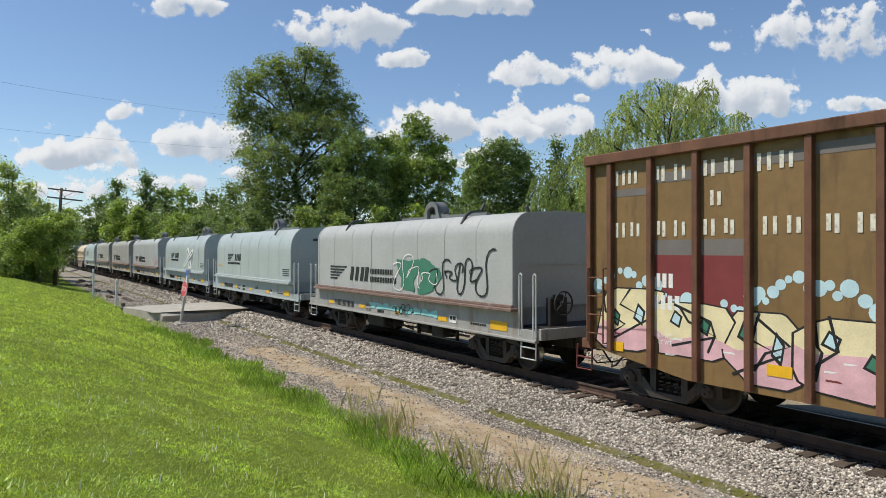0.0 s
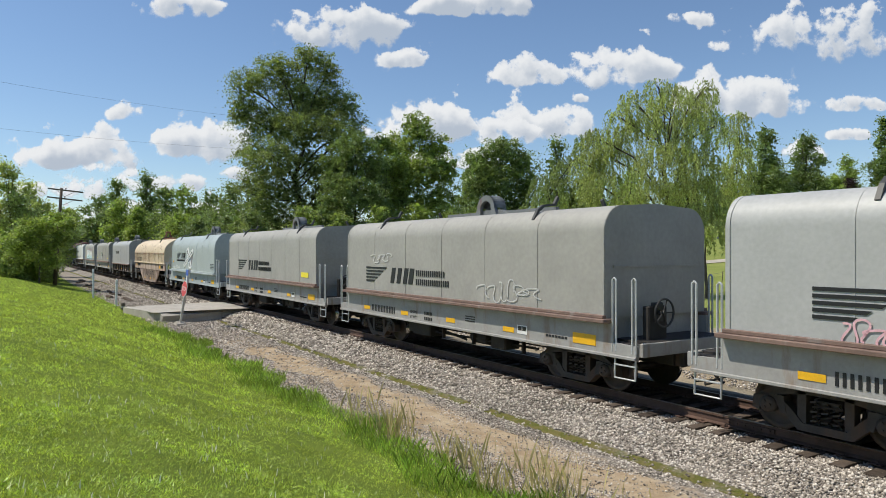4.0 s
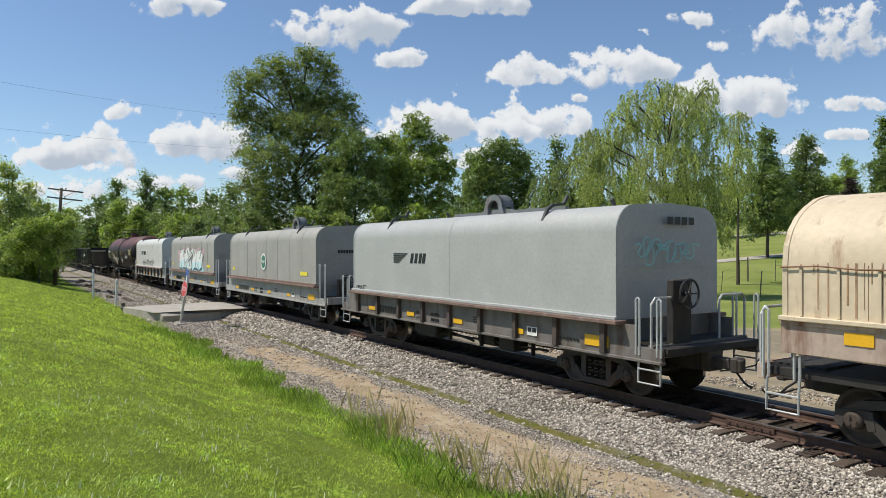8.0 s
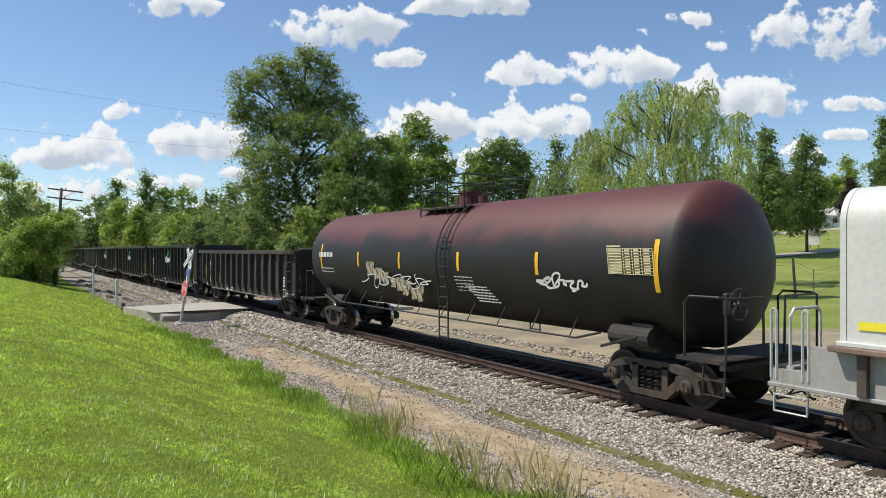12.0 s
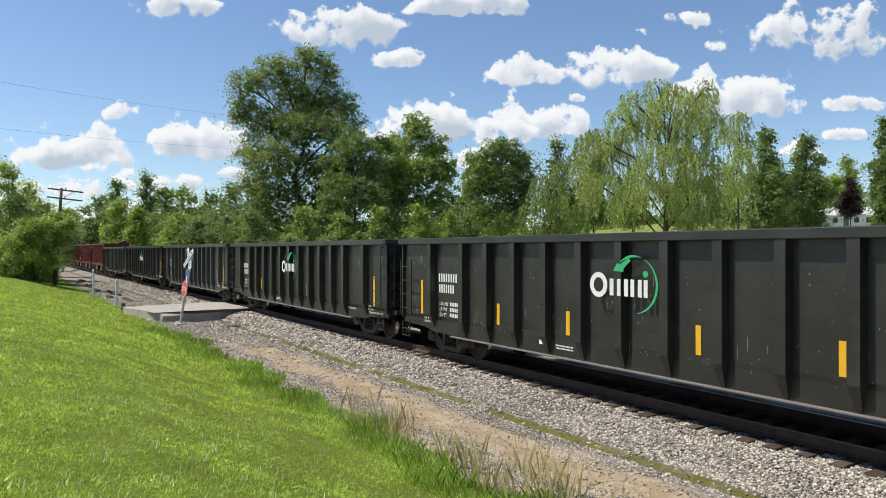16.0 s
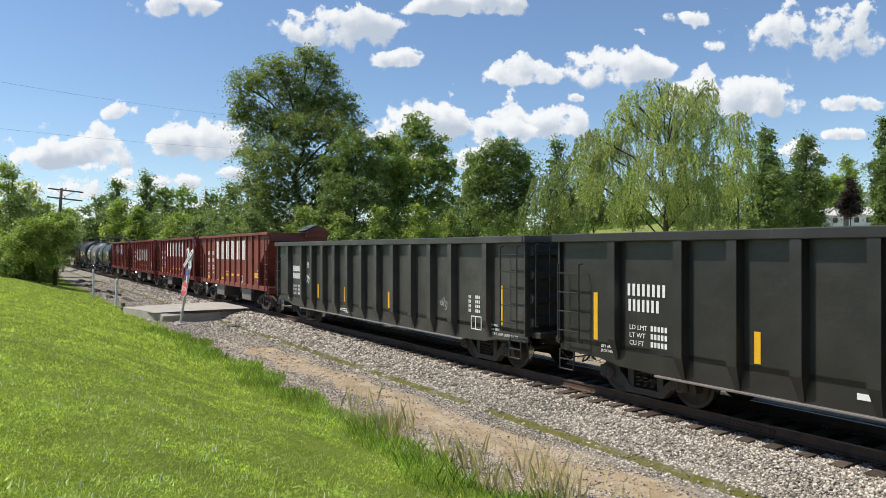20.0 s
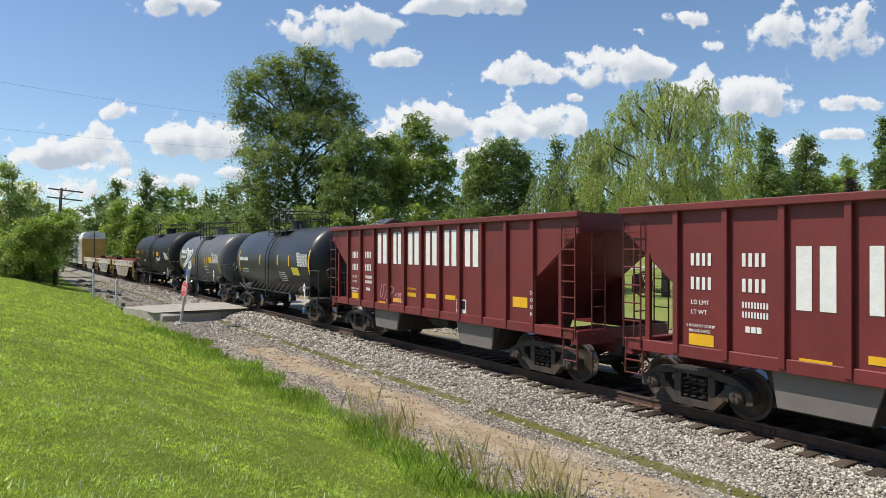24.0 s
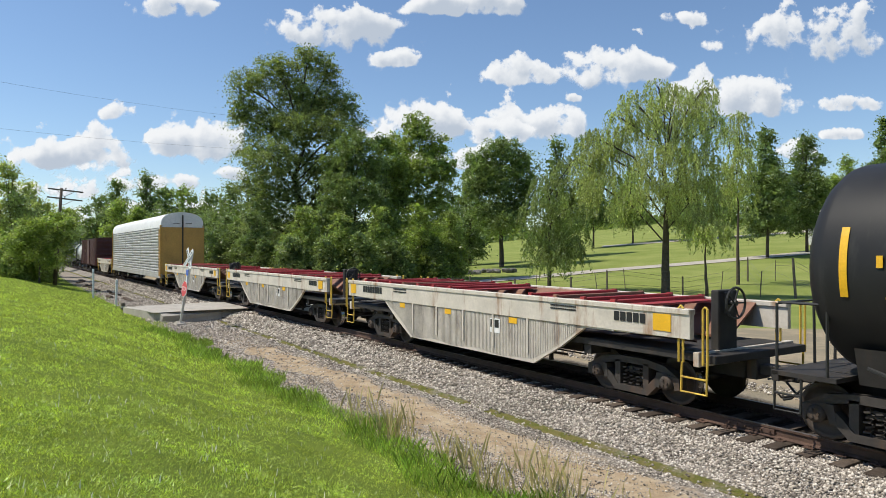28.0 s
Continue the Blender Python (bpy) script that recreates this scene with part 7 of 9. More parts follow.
def limbs(bm, top, r, bl, rng, fork=0.25):
    """A tapered, bent trunk and forked limbs that reach into every lobe of the crown."""
    pts = [Vector((0, 0, -0.4))]
    for i in range(1, 7):
        t = i / 6
        pts.append(Vector((rng.uniform(-0.5, 0.5) * t * r * 3, rng.uniform(-0.5, 0.5) * t * r * 3, top * t)))
    for i, (p, q) in enumerate(zip(pts, pts[1:])):
        rod(bm, p, q, r * (1.2 - 0.17 * i), 9, r * (1.2 - 0.17 * (i + 1)))
    for (x, y, z, a, b, c) in bl:
        e0 = Vector((x, y, z))
        t = min(max((z - 0.9 * math.hypot(x, y)) / top, fork), 0.92)
        i = min(int(t * 6), 5)
        s = pts[i].lerp(pts[i + 1], t * 6 - i)
        mid = s.lerp(e0, 0.55) + Vector((rng.uniform(-0.3, 0.3), rng.uniform(-0.3, 0.3), 0.10 * (e0 - s).length))
        pipe(bm, [s, mid, e0], r * 0.20, 6)
        for _ in range(3):
            e = e0 + Vector((rng.uniform(-0.8, 0.8) * a, rng.uniform(-0.8, 0.8) * b, rng.uniform(-0.3, 0.8) * c))
            rod(bm, mid.lerp(e0, rng.uniform(0, 1)), e, r * 0.12, 5, r * 0.03)


def lobe_tree(name, label, d, base, lobes, mat, n, seed, size=0.16, clump=0.6, category="tree", group="", weep=0.0, trunk=None, depth=0.8, z=None, heart=0.13):
    """A tree d metres off whose lobes are given as (column, row, half width, half height) at unit scale; base: the trunk's column."""
    rng = random.Random(seed)
    k = d / 1200
    x = (base - 784) * k
    z0 = ground_point(x, d) if z is None else z
    t = thing(name, label, category, group, at=Matrix.Translation((x, d, z0)))
    bl = []
    for i, (px, py, rx, ry) in enumerate(lobes):
        o = rng.uniform(-1, 1) * rx * k * depth
        bl.append(((px - base) * k, o, 2.97 + (443 - py) * k - z0, rx * k, rx * k * 0.9, ry * k))
    high = max(b[2] for b in bl)
    bm = B()
    limbs(bm, high * 0.72, trunk or max(0.07, high * 0.012), bl, rng)
    part("trunk", bm, M["bark"], t)
    if weep:
        weeping(bl, int(n * 1.5), size * 1.0, mat, t, seed, weep)
    else:
        crown(bl, int(n * 0.95), size * 1.25, mat, t, seed, clump, heart)
    return t


def auto_lobes(px, top, wpx, bottom, seed, m=14):
    """Lobes of a plain rounded crown."""
    rng = random.Random(seed)
    out = []
    h = bottom - top
    for i in range(m):
        f = (i + 0.4) / m
        env = 1.0 - 0.62 * abs(2 * f - 1.15) ** 2.2
        r = wpx * env * rng.uniform(0.22, 0.34)
        side = ((i * 0.618) % 1.0 - 0.5) * 2
        out.append((px + side * (wpx / 2 * env - r * 0.8), top + r * 0.8 + (h - r) * f, r, max(r * 0.8, h * 0.10)))
    out.append((px + rng.uniform(-0.08, 0.08) * wpx, top + wpx * 0.17, wpx * 0.20, wpx * 0.17))
    out.append((px, top + h * 0.6, wpx * 0.30, h * 0.3))
    for side in (-0.24, 0.05, 0.27):
        out.append((px + side * wpx, bottom - h * 0.13, wpx * 0.20, h * 0.13))
    return out


def px_tree(name, label, px, top, d, wpx, mat, n, seed, bottom=470, **k):
    return lobe_tree(name, label, d, px, auto_lobes(px, top, wpx, bottom, seed), mat, n, seed, **k)


G1 = "trees of the wood beyond the track"
# the wood along the far side, from the distance to the near end
for i, (px, top, d, w, mt, lab) in enumerate((
        (128, 368, 190, 60, L_MID, "far broad tree with light green leaves"),
        (172, 344, 160, 80, L_DARK, "rounded tree with mid-green leaves"),
        (206, 318, 175, 46, L_DARK, "thin-topped tree far along the track"),
        (215, 352, 140, 70, L_LIGHT, "yellow-green tree beside the row"),
        (259, 306, 140, 58, L_DARK, "dark upright tree above its neighbours"),
        (244, 366, 118, 46, L_LIGHT, "small bright yellow-green tree"),
        (300, 330, 130, 64, L_DARK, "mid-green tree in the row"),
        (334, 328, 120, 70, L_MID, "spreading mid-green tree in the row"),
        (318, 374, 92, 62, L_LIGHT, "bright low tree in front of the wood"),
        (372, 334, 104, 80, L_DARK, "dark tree leaning over the row"),
        (410, 318, 90, 84, L_DARK, "light green tree at the wood's edge"),
        (358, 380, 84, 66, L_DARK, "low dark tree by the track"),
        (410, 376, 74, 80, L_DARK, "dark bushy tree by the track"),
        (452, 330, 72, 80, L_DARK, "dark tree beside the tall cottonwood"))):
    px_tree("tree", lab, px, top, d, w * 1.4, mt, 11000, 1 + i, size=0.0021 * d + 0.02, clump=0.0055 * d + 0.2, group=G1)
lobe_tree("tree", "very tall cottonwood with an open, uneven crown", 66, 530, ((543, 108, 36, 30), (488, 124, 38, 30), (580, 130, 32, 34), (445, 160, 36, 36), (515, 165, 52, 44), (565, 180, 46, 44), (612, 190, 32, 36), (432, 205, 28, 38), (478, 222, 50, 44), (540, 235, 56, 48), (598, 245, 44, 44), (628, 235, 20, 34), (440, 272, 30, 40), (500, 292, 54, 46), (560, 300, 52, 44), (612, 305, 34, 40), (450, 335, 34, 38), (505, 352, 50, 42), (570, 358, 50, 42), (468, 395, 44, 36), (535, 405, 56, 36), (598, 392, 40, 36)), L_TALL, 98000, 10, size=0.142, clump=0.50, group=G1, trunk=0.42, heart=0.07)
lobe_tree("tree", "dense green tree under the cottonwood", 62, 628, ((628, 262, 40, 30), (600, 300, 40, 34), (655, 300, 34, 34), (622, 345, 50, 40), (660, 360, 36, 36), (590, 380, 44, 38), (640, 420, 54, 36)), L_DARK, 20000, 12, size=0.165, clump=0.5, group=G1)
lobe_tree("tree", "slender tree with a rounded light crown", 72, 740, ((738, 230, 36, 27), (712, 262, 36, 32), (766, 266, 36, 32), (694, 308, 36, 36), (742, 312, 52, 40), (790, 306, 32, 36), (716, 362, 46, 38), (776, 362, 44, 36), (745, 410, 56, 36)), L_MID, 24000, 13, size=0.18, clump=0.52, group=G1)
lobe_tree("tree", "mid-green tree in the middle of the wood", 68, 684, ((682, 262, 30, 24), (668, 300, 30, 34), (700, 305, 30, 34), (684, 350, 40, 40), (690, 400, 44, 36)), L_MID, 12000, 14, size=0.17, clump=0.5, group=G1)
lobe_tree("maple_tree", "dense dark maple on a bare trunk", 92, 888, ((888, 268, 38, 26), (856, 294, 36, 32), (918, 292, 36, 32), (838, 334, 30, 36), (885, 328, 50, 40), (932, 330, 28, 36), (858, 376, 42, 28), (912, 372, 40, 28), (885, 395, 44, 22)), L_DARK, 26000, 16, size=0.215, clump=0.62, group=G1, trunk=0.3)
px_tree("tree", "dark tree rising behind the willow", 985, 244, 104, 90, L_DARK, 10000, 17, size=0.24, clump=0.7, group=G1)
px_tree("tree", "dark tree behind the maple", 832, 270, 100, 70, L_DARK, 9000, 36, size=0.24, clump=0.65, group=G1)
for i, (px, top, d, w, mt) in enumerate(((455, 372, 60, 84, L_DARK), (535, 360, 57, 110, L_MID), (600, 372, 55, 90, L_MID), (668, 362, 57, 80, L_MID), (745, 358, 58, 100, L_LIGHT), (800, 372, 60, 70, L_MID), (640, 410, 54, 80, L_DARK), (520, 415, 55, 80, L_DARK), (770, 420, 58, 60, L_DARK), (580, 420, 54, 70, L_DARK), (700, 420, 56, 80, L_DARK), (470, 420, 58, 70, L_DARK))):
    px_tree("shrub", "leafy shrub at the foot of the wood", px, top, d, w, mt, 7000, 60 + i, bottom=500, size=0.15, clump=0.42, category="shrub", group="shrubs at the foot of the wood")
# willows and the trees of the far lawn
lobe_tree("willow_tree", "large weeping willow with pale hanging twigs", 52, 1178, ((1170, 150, 24, 16), (1196, 158, 26, 16), (1252, 152, 20, 16), (1132, 178, 34, 24), (1188, 196, 52, 30), (1246, 188, 24, 30), (1102, 206, 24, 24), (1150, 232, 52, 36), (1222, 235, 40, 40), (1262, 225, 14, 30), (1060, 248, 32, 22), (1092, 278, 44, 34), (1165, 292, 58, 40), (1232, 295, 40, 40), (1046, 290, 30, 30), (1070, 335, 44, 36), (1140, 348, 58, 32), (1215, 350, 48, 32), (1258, 335, 22, 34)), L_WILLOW, 46000, 20, size=0.17, weep=1.9, trunk=0.30)
lobe_tree("willow_tree", "small weeping willow on a slim trunk", 57, 972, ((1040, 262, 30, 26), (1010, 300, 34, 30), (975, 335, 38, 30), (950, 380, 30, 34), (1000, 372, 38, 34), (1035, 345, 28, 34), (970, 420, 40, 30), (1015, 415, 28, 26), (960, 440, 36, 24), (1000, 440, 34, 22), (968, 458, 34, 18), (1004, 456, 28, 16)), L_BROOM, 22000, 21, size=0.18, weep=1.3, trunk=0.16)
lobe_tree("willow_tree", "low drooping willow in front of the lawn", 50, 1250, ((1262, 375, 26, 18), (1225, 385, 26, 18), (1245, 405, 34, 20)), L_WILLOW, 6500, 22, size=0.17, weep=1.6, trunk=0.12)
lobe_tree("willow_tree", "slim willow with wispy upright twigs", 60, 1306, ((1312, 212, 18, 20), (1296, 240, 20, 22), (1322, 255, 14, 22), (1300, 290, 26, 30), (1310, 340, 30, 34)), L_WILLOW, 8000, 23, size=0.18, weep=1.5, trunk=0.14)
G3 = "trees on the far lawn"
px_tree("tree", "rounded dark lawn tree", 1358, 226, 82, 106, L_DARK, 19000, 24, bottom=418, size=0.19, clump=0.5, group=G3)
px_tree("tree", "dark lawn tree with a broad crown", 1428, 234, 86, 98, L_DARK, 18000, 25, bottom=415, size=0.19, clump=0.5, group=G3)
px_tree("tree", "distant light green tree on the rise", 1500, 274, 130, 74, L_LIGHT, 8000, 26, bottom=380, size=0.28, clump=0.7, group=G3)
px_tree("tree", "distant tree on the rise", 1462, 312, 140, 60, L_MID, 6000, 27, bottom=385, size=0.30, clump=0.7, group=G3)
px_tree("tree", "tall dark tree at the lawn's end", 1565, 208, 66, 66, L_DARK, 13000, 28, bottom=420, size=0.16, clump=0.4, group=G3)
px_tree("tree", "dark tree beside the lawn's end", 1620, 240, 70, 90, L_DARK, 6000, 29, bottom=420, size=0.18, clump=0.45, group=G3)
px_tree("plum_tree", "small purple-leaved ornamental tree", 1505, 315, 96, 50, L_PURPLE, 7000, 30, bottom=385, size=0.18, clump=0.4)
for i, (px, top, d, w) in enumerate(((1290, 290, 120, 90), (1210, 300, 125, 90), (1120, 300, 130, 90), (1050, 295, 125, 80), (1380, 320, 150, 90), (1560, 325, 150, 90))):
    px_tree("tree", "distant tree behind the far lawn", px, top, d, w, (L_MID, L_DARK)[i % 2], 6000, 80 + i, bottom=405, size=0.28, clump=0.75, group="trees behind the far lawn")
# thicket on the lawn's side of the track
G2 = "trees of the thicket beside the lawn"
for i, (px, top, d, w, mt, n, bt) in enumerate(((18, 284, 66, 120, L_PALE, 13000, 490), (58, 318, 76, 96, L_PALE, 11000, 486), (92, 372, 88, 60, L_LIGHT, 9000, 474), (48, 390, 68, 90, L_LIGHT, 10000, 492), (112, 366, 112, 52, L_LIGHT, 7000, 462))):
    px_tree("tree", "light green thicket tree with thin upper twigs", px, top, d, w, mt, n, 100 + i, bottom=bt, size=0.17, clump=0.5, group=G2)
lobe_tree("tree", "light green thicket tree overhanging the track", 57, 70, ((100, 388, 26, 18), (126, 398, 18, 14), (98, 436, 14, 18), (94, 462, 12, 14), (78, 402, 32, 22), (104, 418, 24, 16), (60, 430, 36, 24), (84, 445, 16, 18), (88, 465, 10, 14), (50, 462, 40, 18)), L_LIGHT, 12000, 140, size=0.13, clump=0.36, group=G2)
for i, (px, top, d, w) in enumerate(((6, 405, 60, 70), (38, 410, 62, 66), (66, 405, 66, 52), (84, 412, 78, 34), (90, 425, 72, 26), (24, 430, 57, 60), (56, 432, 59, 56), (78, 440, 64, 34))):
    px_tree("shrub", "grey-green shrub at the lawn's end", px, top, d, w, (L_LIGHT, L_MID)[i % 2], 5600, 120 + i, bottom=502, size=0.14, clump=0.35, category="shrub", group="shrubs at the lawn's end")


def far_woods():
    """A closed belt of distant foliage behind everything."""
    rng = np.random.RandomState(50)
    n = 48000
    a = rng.uniform(-1.0, 1.0, n)
    d = 240 + 70 * rng.rand(n)
    x = np.tan(a * 0.95) * d * 0.8
    topz = 13 + 4 * np.sin(a * 23) + 3 * np.sin(a * 57 + 1)
    z = 1 + (topz) * rng.rand(n) ** 0.8 + np.maximum(x, 0) * 0.04
    c = np.stack([x, d, z], -1)
    s = 1.1 * (0.6 + 0.8 * rng.rand(n))
    e1, e2 = rng.randn(n, 3), rng.randn(n, 3)
    e1 /= np.linalg.norm(e1, axis=1)[:, None]
    e2 = np.cross(e1, e2)
    e2 /= np.linalg.norm(e2, axis=1)[:, None]
    p = np.stack([c - e1 * s[:, None], c + e2 * s[:, None] * 0.6, c + e1 * s[:, None], c - e2 * s[:, None] * 0.6], 1).reshape(-1, 3)
    F = np.arange(n * 4).reshape(-1, 4)
    tagged(raw("far_woods", p, F, L_MID), "belt of distant green woods", "woods", kind="stuff")


far_woods()


def sky_block_woods():
    """Unseen woods, added beside and behind to block skylight, open where the track runs."""
    rng = np.random.RandomState(52)
    n = 24000
    a = rng.uniform(radians(95), radians(218), n)
    d = 40 + 16 * rng.rand(n)
    x, y = np.sin(a) * d, np.cos(a) * d
    q = OFFSET - (CT * x + ST * y)
    topz = 19 + 4 * np.sin(a * 9) + 3 * np.sin(a * 23 + 1)
    ok = np.abs(q) > 8
    x, y, topz, d = x[ok], y[ok], topz[ok], d[ok]
    n = len(x)
    z = -1.0 + topz * rng.rand(n) ** 0.85
    c = np.stack([x, y, z], -1)
    ax = unit(rng.randn(n, 3) + np.array([0, 0, -0.3]))
    ln = 1.3 * (0.6 + 0.8 * rng.rand(n))
    ob = leaf_mesh("sky_block_woods", c, ax, ln, ln * 0.6, rng, L_DARK, None)
    tagged(ob, "unseen green woods added behind the lawn to block skylight", "woods", kind="stuff")


sky_block_woods()


# ---- far lawn: fence, drive, stones, house ----
def world_px(px, d):
    x = (px - 784) / 1200 * d
    return x, d, ground_point(x, d)


def fence_post(px, d, h, r, lean, seed):
    x, y, z = world_px(px, d)
    t = thing("fence_post", "weathered wooden fence post" if r > 0.05 else "thin steel fence stake", "fence post", "posts of the lawn fence", at=Matrix.Translation((x, y, z)) @ pose(0, 0, 0, 0, lean, seed * 40))
    bm = B()
    rng = random.Random(seed)
    lathe(bm, [(-0.3, r), (h * 0.5, r * 0.95), (h - 0.02, r * 0.9), (h, r * 0.6)], 8, "z", False)
    for v in bm.verts:
        v.co.x += rng.uniform(-0.1, 0.1) * r
    part("shaft", bm, M["wood_post"], t)
    return Vector((x, y, z + h * 0.9)), Vector((x, y, z + h * 0.45))


FENCE = ((648, 56, 1.5, 0.07, 0), (690, 56, 1.2, 0.04, 3), (760, 55, 1.4, 0.04, -2), (832, 54, 1.5, 0.07, 1), (870, 55, 1.5, 0.04, 2), (911, 54, 1.3, 0.08, 0), (948, 53, 1.7, 0.03, -8), (1010, 53, 1.5, 0.09, 2), (1058, 52, 1.9, 0.03, -8), (1074, 53, 2.0, 0.08, 0), (1108, 51, 2.2, 0.03, -9), (1208, 51, 1.6, 0.07, 0), (1276, 56, 1.7, 0.03, -6), (1323, 62, 2.2, 0.08, 0), (1345, 52, 2.0, 0.04, -5), (1372, 62, 1.9, 0.03, 0), (1408, 50, 3.0, 0.10, -6), (1440, 56, 1.8, 0.05, 0), (1490, 60, 1.8, 0.05, 2), (1540, 60, 1.8, 0.06, 0))
tops = [fence_post(px, d, h, r, lean, i) for i, (px, d, h, r, lean) in enumerate(FENCE)]
bm = B()
for a, b in zip(tops, tops[1:]):
    for k in (0, 1):
        rod(bm, a[k], b[k], 0.010, 4)
        rod(bm, a[k] - Vector((0, 0, 0.3)), b[k] - Vector((0, 0, 0.3)), 0.008, 4)
tagged(part("fence_wire", bm, M["wire"]), "slack strands of fence wire between posts", "fence wire")


def drive(name, pts, w, label):
    """A strip that lies on the ground."""
    bm = B()
    L_, R_ = [], []
    P = [Vector(p) for p in pts]
    dense = []
    for a, b in zip(P, P[1:]):
        for i in range(10):
            dense.append(a.lerp(b, i / 10))
    dense.append(P[-1])
    for i, p in enumerate(dense):
        d = (dense[min(i + 1, len(dense) - 1)] - dense[max(i - 1, 0)]).normalized()
        s = Vector((-d.y, d.x)) * w / 2
        for lst, q in ((L_, p + s), (R_, p - s)):
            lst.append(bm.verts.new((q.x, q.y, ground_point(q.x, q.y) + 0.06)))
    for i in range(len(dense) - 1):
        bm.faces.new([R_[i], R_[i + 1], L_[i + 1], L_[i]])
    tagged(part(name, bm, M["drive"]), label, "road", kind="structure")


drive("gravel_drive", [(-2, 66), (4, 68), (18, 76), (36, 82), (60, 90)], 3.0, "pale gravel drive across the far lawn")
drive("lane", [(30, 128), (62, 122), (110, 118)], 5.0, "pale lane along the rise behind the lawn")


def rocks():
    rng = random.Random(9)
    for i in range(16):
        px = 775 + i * 9 + rng.uniform(-3, 3)
        x, y, z = world_px(px, 80 + rng.uniform(-1, 1))
        t = thing("garden_boulder", "rough grey boulder lining the lawn bed", "boulder", "boulders lining the lawn bed", at=Matrix.Translation((x, y, z)))
        bm = B()
        bmesh.ops.create_icosphere(bm, subdivisions=2, radius=0.5)
        for v in bm.verts:
            v.co *= 0.8 + 0.35 * noise.noise(v.co * 2.2 + Vector((i * 7, 0, 0)))
            v.co.z = v.co.z * 0.75 + 0.25
        part("rock", bm, M["stone"], t)


rocks()


def old_ties():
    """Discarded ties and broken boards in the shallow ditch past the crossing."""
    rng = random.Random(88)
    for i in range(11):
        u, q = 52 + 3.6 * i + rng.uniform(-1, 1), 4.7 + rng.uniform(-0.5, 0.5)
        ln = rng.uniform(1.0, 2.6)
        bm = B()
        box(bm, -ln / 2, ln / 2, -0.11, 0.11, -0.03, 0.15, 0.015)
        for v in bm.verts:
            v.co += Vector((rng.uniform(-0.05, 0.05), rng.uniform(-0.02, 0.02), rng.uniform(-0.02, 0.02)))
        ob = part("discarded_tie", bm, M["tie"])
        p = track(u, q, float(height(u, q)))
        ob.matrix_basis = pose(p.x, p.y, p.z, 0, rng.uniform(-3, 3), 90 + math.degrees(THETA) + rng.uniform(-25, 25))
        tagged(ob, "dark broken railway tie lying in the ditch", "railway tie", "discarded ties beside the track")


old_ties()


def house():
    x, y, z = world_px(1478, 128)
    h = thing("house", "low white house with a grey roof on the rise", "house", at=Matrix.Translation((x, y, z - 0.2)) @ pose(0, 0, 0, 0, 0, -12))
    bm = B()
    box(bm, -4.5, 6.0, -3, 3, -1.0, 2.2)
    prism(bm, [(-3, 2.2), (3, 2.2), (0, 3.6)], -4.5, 6.0)
    part("wall", bm, M["house_wall"], h)
    for s in (-1, 1):
        bm = B()
        prism(bm, [(s * 3.4, 2.0), (s * 3.4, 2.14), (0, 3.78), (0, 3.64)], -4.9, 6.4)
        part("roof", bm, M["house_roof"], h)
    bm = B()
    box(bm, 1.0, 1.6, 0.4, 1.0, 3.0, 4.3)
    part("chimney", bm, M["stone"], h)
    for wx in (-3.2, -1.0, 2.6, 4.6):
        bm = B()
        box(bm, wx - 0.5, wx + 0.5, -3.04, -2.98, 0.7, 1.8)
        w = part("window", bm, M["post_white"], h)
        bm = B()
        box(bm, wx - 0.42, wx + 0.42, -3.06, -3.03, 0.78, 1.72)
        part("pane", bm, M["glass"], w)
    bm = B()
    box(bm, 0.4, 1.3, -3.04, -2.98, 0.0, 2.0)
    part("door", bm, M["patch_grey"], h)


house()


def lawn_board():
    x, y, z = world_px(1441, 90)
    t = thing("lawn_board", "plain white board on two posts by the fence", "sign board", at=Matrix.Translation((x, y, z)) @ pose(0, 0, 0, 0, 0, -38))
    bm = B()
    box(bm, -0.7, 0.7, -0.03, 0.03, 0.5, 2.9, 0.01)
    part("board", bm, M["post_white"], t)
    for s in (-1, 1):
        bm = B()
        box(bm, s * 0.5 - 0.05, s * 0.5 + 0.05, 0.03, 0.12, -0.3, 2.6)
        part("post", bm, M["wood_post"], t)


lawn_board()


